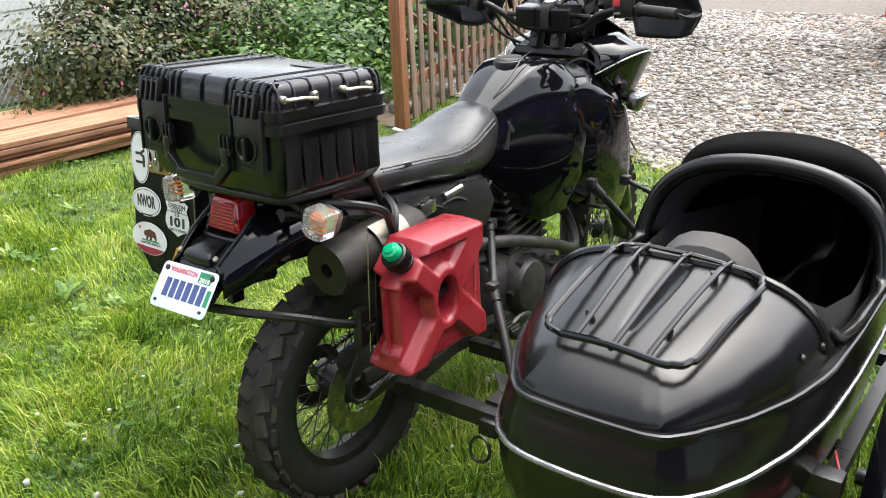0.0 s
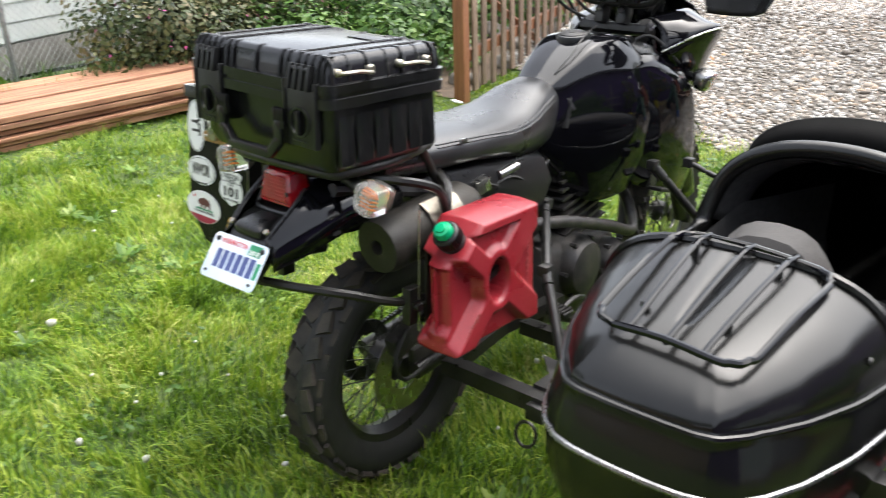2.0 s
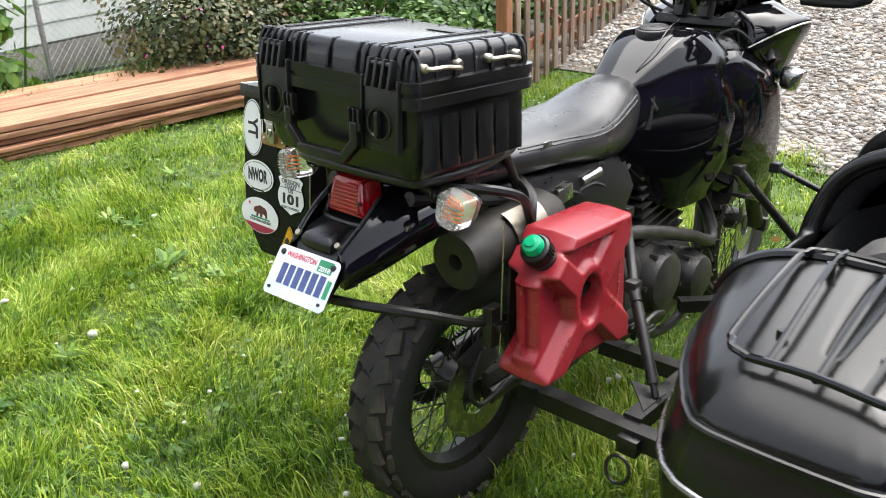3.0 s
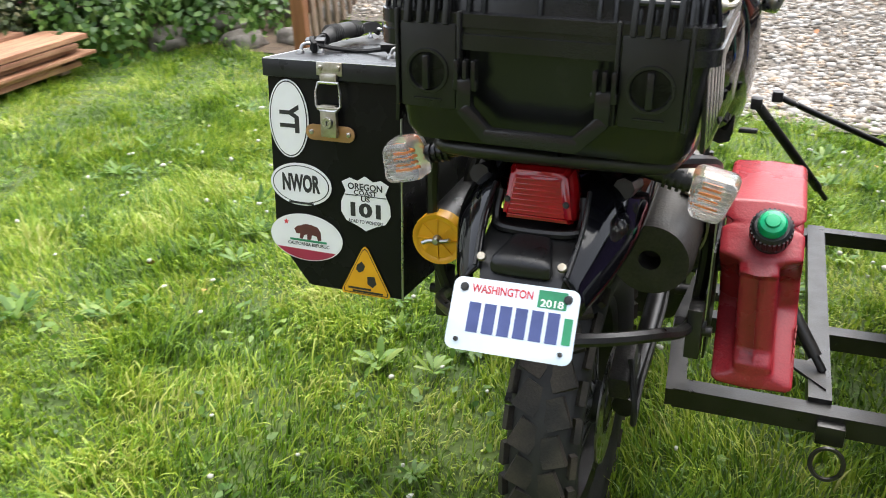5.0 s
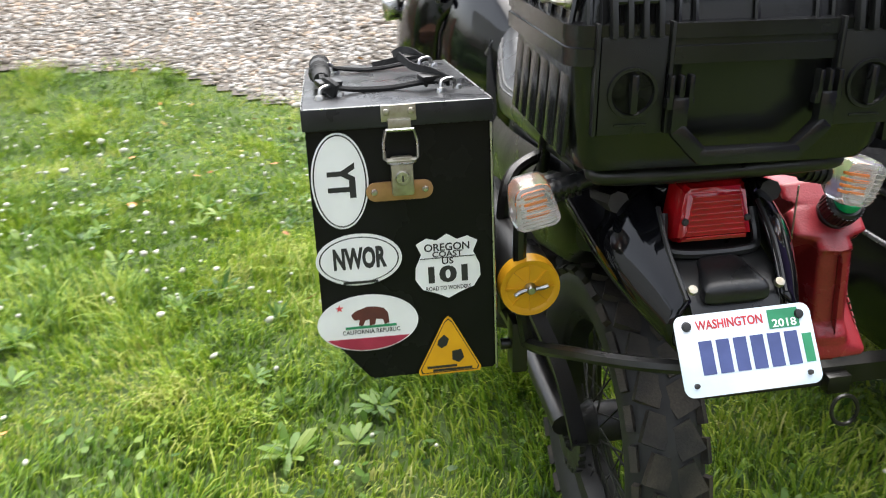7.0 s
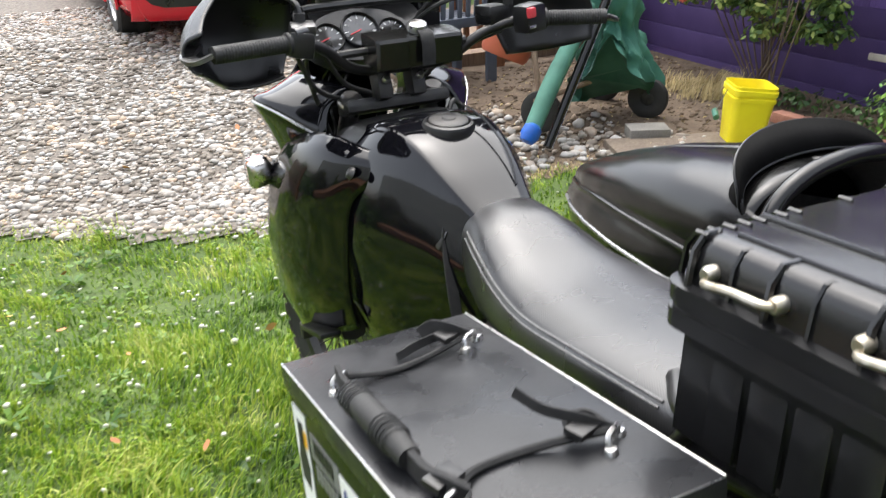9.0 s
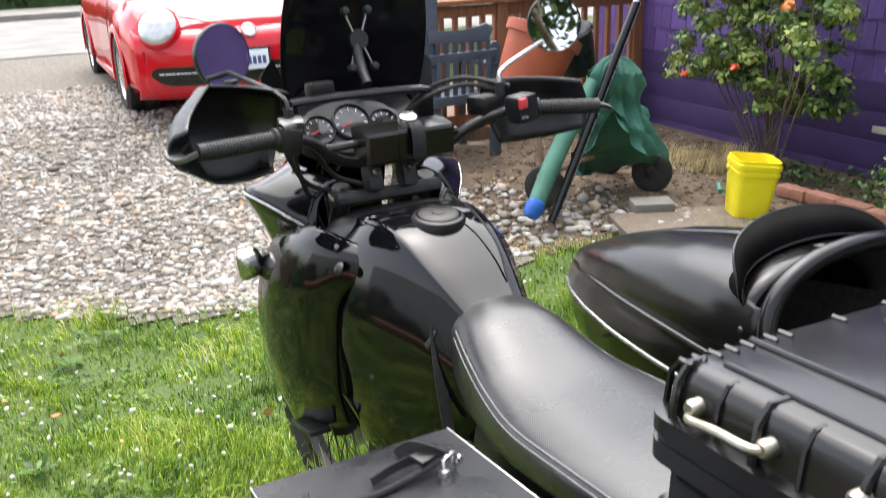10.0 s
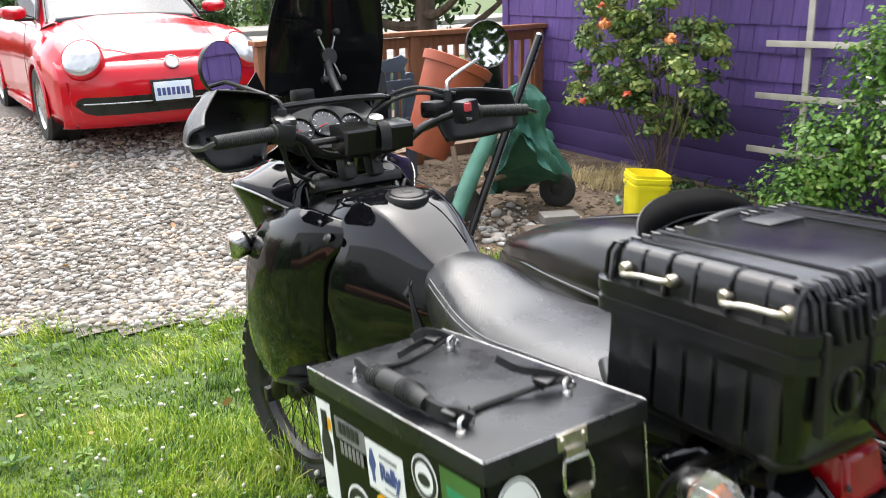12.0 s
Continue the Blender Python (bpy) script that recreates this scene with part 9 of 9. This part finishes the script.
# ---- the street side: trees, hedge, houses ----
tree("porch_tree", "gnarled spreading tree beyond the porch railing", (5.3, 9.2, 0.1), 4.2, 0.2, [(0.2, 0.3, 2.9, 1.8, 1.6, 0.9), (-1.2, 0.2, 2.4, 1.1, 1.0, 0.7), (1.2, -0.5, 2.4, 1.0, 1.0, 0.6), (-0.6, 1.8, 1.5, 1.6, 0.8, 0.9), (1.0, 1.5, 1.8, 1.4, 0.8, 1.0), (-2.2, 1.2, 2.2, 1.0, 0.8, 0.8)], 24000, 0.1, "leaf_dark", 9, 3)
# two unseen trees added to darken what black parts reflect from behind
for k, (x, y, h) in enumerate(((-1.5, -12.0, 8.0), (-10.5, -5.0, 7.0))):
    tree("garden_tree", "unseen dense leafy tree added to darken reflections from behind", (x, y, 0.6), h, 0.25, [(0, 0, h * 0.62, 2.4, 2.2, h * 0.3), (1.4, 0.4, h * 0.45, 1.6, 1.5, h * 0.22), (-1.4, -0.2, h * 0.4, 1.7, 1.6, h * 0.25), (0.2, 0.8, h * 0.25, 1.6, 1.2, h * 0.18)], 8000, 0.24, "leaf_dark", 6, 11 + k)
tree("garden_tree", "broad leafy green tree in the back garden", (2.5, -9.5, 0.5), 7.0, 0.22, [(0, 0, 5.2, 2.4, 2.2, 1.8), (1.6, 0.4, 4.4, 1.5, 1.4, 1.2), (-1.5, -0.2, 4.5, 1.5, 1.5, 1.2)], 9000, 0.16, "leaf_dark", 7, 5)
hedge = thing("hedge", "clipped dark green hedge across the street", "hedge", m=Matrix.Translation((-2.6, 21.2, 0.45)) @ Matrix.Diagonal((1, 1, 1.3, 1)))
leaves("foliage", [(-4 + 1.3 * i, 0.1 * math.sin(i), 0.5, 0.85, 0.5, 0.52) for i in range(8)], 26000, 0.1, "leaf_dark", hedge, 0.6)
bm = bm_new()
rings(bm, [[(x, -0.34, -0.1), (x, 0.34, -0.1), (x, 0.3, 0.8 + d), (x, -0.3, 0.8 + d)] for x, d in ((-4.6, -0.2), (-3.0, 0.0), (-1.0, -0.05), (1.0, 0.05), (3.0, 0.0), (4.3, -0.15))])
part("inner_growth", bm, "leaf_dark", hedge)
for k, (x, y, s) in enumerate(((3.1, 20.9, 0.8), (5.2, 21.0, 0.75), (2.2, 23.0, 1.5), (6.5, 21.2, 0.85), (7.9, 21.4, 0.95), (9.5, 21.0, 0.9))):
    b = thing("garden_bush", "rounded bright green garden bush across the street", "bush", "bushes across the street", m=Matrix.Translation((x, y, 0.4)))
    leaves("foliage", [(0, 0, s * 0.6, s * 0.7, s * 0.6, s * 0.6), (0.4 * s, 0.1, s * 0.4, s * 0.5, s * 0.5, s * 0.4)], 2600, 0.09, "leaf_light" if k % 2 == 0 else "leaf_dark", b, 0.4)
    stems([[(0, 0, -0.1), (0, 0, s * 0.6)]], 0.03, "bark", b)
M["white_siding"] = material("white_siding", (0.62, 0.6, 0.55), (0.7, 0.68, 0.64), 0.7, scale=2, bump=0.1, object_random=0.03)
M["window_glass"] = material("window_glass", (0.03, 0.035, 0.04), (0.06, 0.065, 0.07), 0.06, coat=1.0)
M["brown_roof"] = material("brown_roof", (0.16, 0.11, 0.08), (0.22, 0.16, 0.12), 0.9, scale=9, bump=0.5, bump_scale=40)


def house(x, y, w, h, label, roof, mat, windows):
    root = thing("house", label, "house", "houses across the street", m=Matrix.Translation((x, y, 0.3)))
    bm = bm_new()
    box(bm, (w, 6, h), (0, 3, h / 2))
    hw = part("wall", bm, mat, root)
    for i in range(int(h / 0.2)):
        bm = bm_new()
        box(bm, (w + 0.02, 0.03, 0.19), (0, -0.005, 0.1 + 0.2 * i), (-3, 0, 0))
        part("siding_board", bm, mat, hw)
    bm = bm_new()
    rings(bm, [[(-w / 2 - 0.4, -0.6, h), (-w / 2 - 0.4, 3, h + 1.6), (-w / 2 - 0.4, 6.6, h)], [(w / 2 + 0.4, -0.6, h), (w / 2 + 0.4, 3, h + 1.6), (w / 2 + 0.4, 6.6, h)]])
    part("roof", bm, roof, root)
    bm = bm_new()
    box(bm, (w + 0.8, 0.05, 0.18), (0, -0.6, h - 0.06))
    part("fascia", bm, "white_vinyl", root)
    for wx, wz, ww, wh in windows:
        bm = bm_new()
        box(bm, (ww + 0.2, 0.08, wh + 0.2), (wx, -0.04, wz), bevel=0.01)
        f = part("window", bm, "white_vinyl", root)
        bm = bm_new()
        box(bm, (ww, 0.02, wh), (wx, -0.085, wz))
        part("pane", bm, "window_glass", f)
        bm = bm_new()
        box(bm, (0.05, 0.03, wh), (wx, -0.1, wz))
        part("glazing_bar", bm, "white_vinyl", f)
    return root


house(-4.0, 27, 10, 1.9, "white sided bungalow with a grey roof across the street", "roof", "white_siding", ((3.4, 1.2, 1.4, 0.9), (-1.5, 1.2, 1.4, 0.9)))
house(9.6, 26, 10, 2.3, "white sided house with a porch across the street", "brown_roof", "white_siding", ((-3.0, 1.4, 1.1, 1.1), (0.5, 1.4, 1.3, 1.1), (3.2, 1.4, 1.1, 1.1)))

# ---- the red car ----
M["car_red"] = material("car_red", (0.5, 0.004, 0.014), (0.54, 0.006, 0.018), 0.14, scale=3, coat=0.4, spec=0.35)
M["car_glass"] = material("car_glass", (0.02, 0.025, 0.03), (0.03, 0.035, 0.04), 0.03, spec=0.35)
M["lamp_glass"] = material("lamp_glass", (0.55, 0.57, 0.58), (0.35, 0.36, 0.38), 0.08, 0.4, scale=12, coat=1.0)
CM = Matrix.Translation((1.0, 6.17, float(ground_z(0.5, 7.2)) - 0.02))
car = thing("car", "red rounded two-door hatchback parked on the gravel", "car", m=CM)
FENDER = ((0.0, 0.5), (0.05, 0.6), (0.12, 0.7), (0.25, 0.8), (0.45, 0.875), (0.7, 0.91), (0.95, 0.915), (1.3, 0.925), (1.6, 0.945), (2.6, 0.965), (3.4, 0.98), (3.9, 0.86), (4.28, 0.6))
BONNET = ((0.0, 0.55), (0.03, 0.64), (0.08, 0.705), (0.2, 0.775), (0.4, 0.85), (0.7, 0.925), (1.0, 0.975), (1.25, 1.0), (3.5, 0.99), (3.9, 0.86), (4.28, 0.6))
SIDE = ((0.0, 0.56), (0.04, 0.69), (0.12, 0.78), (0.3, 0.855), (0.55, 0.895), (0.87, 0.905), (1.2, 0.88), (1.6, 0.86), (2.4, 0.86), (3.0, 0.89), (3.41, 0.905), (3.8, 0.86), (4.1, 0.7), (4.28, 0.5))


def along(table, y):
    return float(np.interp(y, [p[0] for p in table], [p[1] for p in table]))


bm = bm_new()
loops = []
for y in np.concatenate([np.linspace(0.13, 0.3, 8), np.linspace(0.33, 4.27, 120)]):
    w, f, c = along(SIDE, y), along(FENDER, y), along(BONNET, y)
    k = min(1.0, w / 0.88)
    bow = 0.02 * min(1.0, max(0.0, (y - 0.05) * 4))
    half = [(0.0, c + bow), (0.25 * k, c + bow * 0.8), (0.45 * k, c - 0.008), (0.53 * k, c - 0.02), (0.6 * k, (c + f) / 2 - 0.01), (0.69 * k, f), (0.77 * k, f - 0.025), (w - 0.03, f - 0.12), (w, f - 0.24), (w, 0.58 + 0.1 * (f - 0.9)), (w, 0.52), (w, 0.46), (w, 0.4), (w, 0.34), (w - 0.01, 0.28), (w - 0.06, 0.2), (0.0, 0.18)]
    half = [(x, max(z, 0.18)) for x, z in half]
    loops.append([(x, y, z) for x, z in half] + [(-x, y, z) for x, z in half[-2:0:-1]])
rings(bm, loops)
gone = [q for q in bm.faces if abs(q.calc_center_median().x) > 0.8 and min(math.hypot(q.calc_center_median().y - c, q.calc_center_median().z - 0.325) for c in (0.87, 3.41)) < 0.36]
bmesh.ops.delete(bm, geom=gone, context='FACES')
body = part("body", bm, "car_red", car, "glossy red bodywork", angle=75)
CAB = ((1.26, 0.66, 0.985, 0.9), (1.5, 0.64, 1.13, 0.9), (1.75, 0.61, 1.285, 0.9), (2.0, 0.585, 1.405, 0.9), (2.2, 0.57, 1.455, 0.9), (2.55, 0.56, 1.485, 0.9), (2.95, 0.55, 1.46, 0.9), (3.35, 0.53, 1.36, 0.9), (3.7, 0.49, 1.17, 0.9), (3.9, 0.45, 1.0, 0.9))
loops = []
for y, w, t, b in CAB:
    loops.append([(-w - 0.1, y, b), (-w - 0.06, y, b + (t - b) * 0.35), (-w + 0.02, y, b + (t - b) * 0.75), (-w + 0.1, y, t - 0.03), (-w * 0.5, y, t), (0, y, t + 0.005), (w * 0.5, y, t), (w - 0.1, y, t - 0.03), (w - 0.02, y, b + (t - b) * 0.75), (w + 0.06, y, b + (t - b) * 0.35), (w + 0.1, y, b)])
bm = bm_new()
rings(bm, loops, closed=False, cap=False)
part("roof_shell", bm, "car_red", car, angle=70)


def rim_bm(grid):
    """A thin seal round the edge of a glass sheet."""
    ring = list(grid[0]) + [r[-1] for r in grid[1:]] + list(grid[-1])[-2::-1] + [r[0] for r in grid[-2:0:-1]]
    bm = bm_new()
    tube(bm, ring + ring[:1], 0.009, n=6, steps=2)
    return bm


g = []
for y, w, t in ((1.24, 0.68, 0.985), (1.5, 0.635, 1.14), (1.75, 0.585, 1.296), (2.0, 0.535, 1.412)):
    g.append([(w * k, y - 0.03 + 0.09 * k * k, t + 0.012 - 0.035 * k * k) for k in (-1, -0.7, -0.35, 0, 0.35, 0.7, 1)])
part("screen_surround", rim_bm(g), "black_plastic", car)
shell("windscreen", g, "car_glass", car, "curved windscreen reflecting sky", 0.006)
for s in (-1, 1):
    g = [[(s * 0.735, 1.42, 0.985), (s * 0.735, 1.9, 0.99), (s * 0.735, 2.5, 0.99), (s * 0.7, 3.0, 0.995)], [(s * 0.69, 1.55, 1.12), (s * 0.69, 1.95, 1.16), (s * 0.69, 2.5, 1.18), (s * 0.66, 3.0, 1.14)], [(s * 0.63, 1.78, 1.28), (s * 0.625, 2.05, 1.34), (s * 0.615, 2.5, 1.36), (s * 0.6, 2.95, 1.29)]]
    shell("side_window", g, "car_glass", car, "", 0.006)
    for y0 in (0.87, 3.41):
        bm = bm_new()
        lathe(bm, [(0.335, -0.03), (0.335, 0.004), (0.35, 0.01), (0.385, 0.008), (0.4, -0.006)], Matrix.Translation((s * 0.9, y0, 0.325)) @ pose(0, 0, 0, 0, 90 * s, 0) @ pose(0, 0, 0, 0, 0, 80 if s > 0 else -100), 36, 200)
        part("wheel_arch", bm, "car_red", car)
        bm = bm_new()
        lathe(bm, [(0.0, 0.0), (0.37, 0.0), (0.37, 0.1)], Matrix.Translation((s * 0.66, y0, 0.325)) @ pose(0, 0, 0, 0, 90 * s, 0), 36)
        part("wheel_well", bm, "rubber_side", car)
        wr = new("wheel")
        wr.empty_display_size = 0.05
        wr.parent = car
        m = Matrix.Translation((s * 0.79, y0, 0.325)) @ pose(0, 0, 0, 0, 90 * s, 0)
        bm = bm_new()
        lathe(bm, [(0.21, -0.1), (0.29, -0.105), (0.322, -0.08), (0.325, 0), (0.322, 0.08), (0.29, 0.105), (0.21, 0.1), (0.21, -0.1)], m, 40)
        part("tyre", bm, "rubber_side", wr)
        bm = bm_new()
        lathe(bm, [(0.21, 0.095), (0.2, 0.075), (0.12, 0.085), (0.06, 0.1), (0.0, 0.105)], m, 36)
        part("rim", bm, "steel", wr, "bright steel wheel trim")
    # headlight
    hl = new("headlight")
    hl.parent = car
    mh = Matrix.Translation((s * 0.655, 0.145, 0.735)) @ pose(0, 0, 0, 52, 0, s * 28) @ Matrix.Diagonal((1.12, 1.22, 1, 1))
    bm = bm_new()
    lathe(bm, [(0.132, -0.05), (0.132, 0.0), (0.122, 0.022), (0.085, 0.042), (0.0, 0.05)], mh, 32)
    part("lens", bm, "lamp_glass", hl, "clear oval headlight")
    bm = bm_new()
    lathe(bm, [(0.13, 0.004), (0.137, 0.008), (0.141, 0.0), (0.141, -0.05)], mh, 32)
    part("surround", bm, "car_red", hl)
    mi = new("door_mirror")
    mi.parent = car
    bm = bm_new()
    rings(bm, [section(r, 1.05 + r * 0.55, 1.05 - r * 0.5, 2.6, 16, s * (0.9 + dx), 1.5 + dy) for r, dx, dy in ((0.03, 0.0, -0.09), (0.09, 0.0, -0.06), (0.115, 0.0, 0.0), (0.11, 0.0, 0.04))])
    part("mirror_shell", bm, "car_red", mi)
    bm = bm_new()
    box(bm, (0.16, 0.05, 0.03), (s * 0.82, 1.5, 0.995), bevel=0.01)
    part("mirror_foot", bm, "black_plastic", mi)
    bm = bm_new()
    tube(bm, [(s * 0.49 * min(1.0, along(SIDE, y) / 0.88), y, along(BONNET, y) - 0.012) for y in (0.26, 0.4, 0.6, 0.9, 1.2)], 0.0022, n=5)
    part("bonnet_seam", bm, "black_plastic", car)
    bm = bm_new()
    box(bm, (0.05, 1.5, 0.07), (s * 0.87, 2.1, 0.24), bevel=0.02)
    part("sill", bm, "car_red", car)
    bm = bm_new()
    tube(bm, [(s * 0.872, 1.45, 0.3), (s * 0.878, 1.4, 0.7), (s * 0.83, 1.38, 0.96)], 0.003, n=5)
    part("door_seam", bm, "black_plastic", car)
bm = bm_new()
tube(bm, [(x, 0.05 + 0.21 * abs(x / 0.47) ** 1.6, along(BONNET, 0.05 + 0.21 * abs(x / 0.47) ** 1.6) + 0.008 - 0.014 * (x / 0.47) ** 2) for x in (-0.47, -0.38, -0.25, -0.1, 0.1, 0.25, 0.38, 0.47)], 0.003, n=5)
part("bonnet_lip", bm, "car_red", car)


def nose(x):
    """How far the bumper sweeps back at a place across the car."""
    return 0.19 * (abs(x) / 0.8) ** 3


xs = (-0.84, -0.76, -0.66, -0.5, -0.3, 0.0, 0.3, 0.5, 0.66, 0.76, 0.84)
shell("bumper", [[(x, dy + nose(x), z) for x in xs] for z, dy in ((0.19, 0.06), (0.24, 0.0), (0.34, -0.03), (0.45, -0.035), (0.54, -0.03), (0.61, -0.005), (0.66, 0.035), (0.7, 0.1))], "car_red", car, "glossy red front bumper", 0.008)
bm = bm_new()
rings(bm, [[(x, 0.008 + nose(x), z) for x in np.linspace(-k, k, 17)] + [(x, 0.07 + nose(x), z) for x in np.linspace(k, -k, 17)] for z, k in ((0.3, 0.62), (0.325, 0.7), (0.38, 0.755), (0.42, 0.74), (0.44, 0.7))])
grille = part("lower_grille", bm, "black_plastic", car, "wide black lower air intake")
for v in grille.data.vertices:
    v.co.y -= 0.055
bm = bm_new()
tube(bm, [(x, -0.052 + nose(x), 0.39) for x in (-0.7, -0.5, -0.25, 0.0, 0.25, 0.5, 0.7)], 0.006, n=6)
part("grille_strip", bm, "steel", car)
bm = bm_new()
lathe(bm, [(0.052, 0.0), (0.056, 0.006), (0.06, 0.004), (0.06, -0.01)], Matrix.Translation((0, 0.02, 0.675)) @ pose(0, 0, 0, 55, 0, 0), 28)
lathe(bm, [(0.0, 0.002), (0.05, 0.002)], Matrix.Translation((0, 0.02, 0.675)) @ pose(0, 0, 0, 55, 0, 0), 28)
part("round_badge", bm, "steel", car, "plain round chrome badge")
bm = bm_new()
box(bm, (0.34, 0.012, 0.18), (-0.04, -0.062, 0.46), (-8, 0, 0), bevel=0.006)
npl = part("number_plate", bm, "black_plastic", car)
bm = bm_new()
box(bm, (0.3, 0.006, 0.145), (-0.04, -0.07, 0.46), (-8, 0, 0), bevel=0.003)
part("plate_face", bm, "plate_white", npl)
for i in range(7):
    bm = bm_new()
    box(bm, (0.026, 0.003, 0.06), (-0.155 + 0.038 * i, -0.075, 0.455), (-8, 0, 0))
    part("print_bar", bm, "navy_ink", npl)

# ---- loose pieces of moulded parts become parts of their own ----


def loosen(ob, child, most=40):
    """Splits a part's separate pieces: the largest stays, the others become its sub-parts."""
    bm = bm_new()
    bm.from_mesh(ob.data)
    bm.verts.ensure_lookup_table()
    seen, groups = set(), []
    for v in bm.verts:
        if v.index in seen:
            continue
        todo, island = [v], []
        seen.add(v.index)
        while todo:
            w = todo.pop()
            island.append(w.index)
            for e in w.link_edges:
                o = e.other_vert(w)
                if o.index not in seen:
                    seen.add(o.index)
                    todo.append(o)
        groups.append(set(island))
    if not 1 < len(groups) <= most:
        bm.free()
        return

    def spread(g):
        q = [bm.verts[i].co for i in g]
        return max((max(c[k] for c in q) - min(c[k] for c in q)) for k in range(3)) * len(g) ** 0.1
    groups.sort(key=spread, reverse=True)
    for n, g in enumerate(groups):
        one = bm.copy()
        one.verts.ensure_lookup_table()
        bmesh.ops.delete(one, geom=[v for v in one.verts if v.index not in g], context='VERTS')
        if n == 0:
            keep = one
            continue
        me = bpy.data.meshes.new(child)
        one.to_mesh(me)
        one.free()
        for m in ob.data.materials:
            me.materials.append(m)
        new(child, me).parent = ob
    keep.to_mesh(ob.data)
    keep.free()
    bm.free()


PIECES = {"latch": "latch_catch", "carry_handle": "handle_lug", "strap": "strap_end", "tool_tube_cap": "cap_rib", "grip": "grip_ridge", "radiator": "radiator_fan", "crankcase_cover": "cover_boss", "engine": "cooling_fin", "side_panel": "panel_rib", "strap_buckle": "buckle_bar", "rubber_grip": "grip_rib", "collar": "knurl", "solenoid": "terminal", "wheel_axle": "axle_bracket"}
for ob in list(bpy.data.objects):
    kind = ob.name.split(".")[0]
    if kind in PIECES and ob.type == 'MESH' and ob.parent and not ob.modifiers:
        if ob.parent.parent is None or ob.parent.parent.parent is None:
            loosen(ob, PIECES[kind])
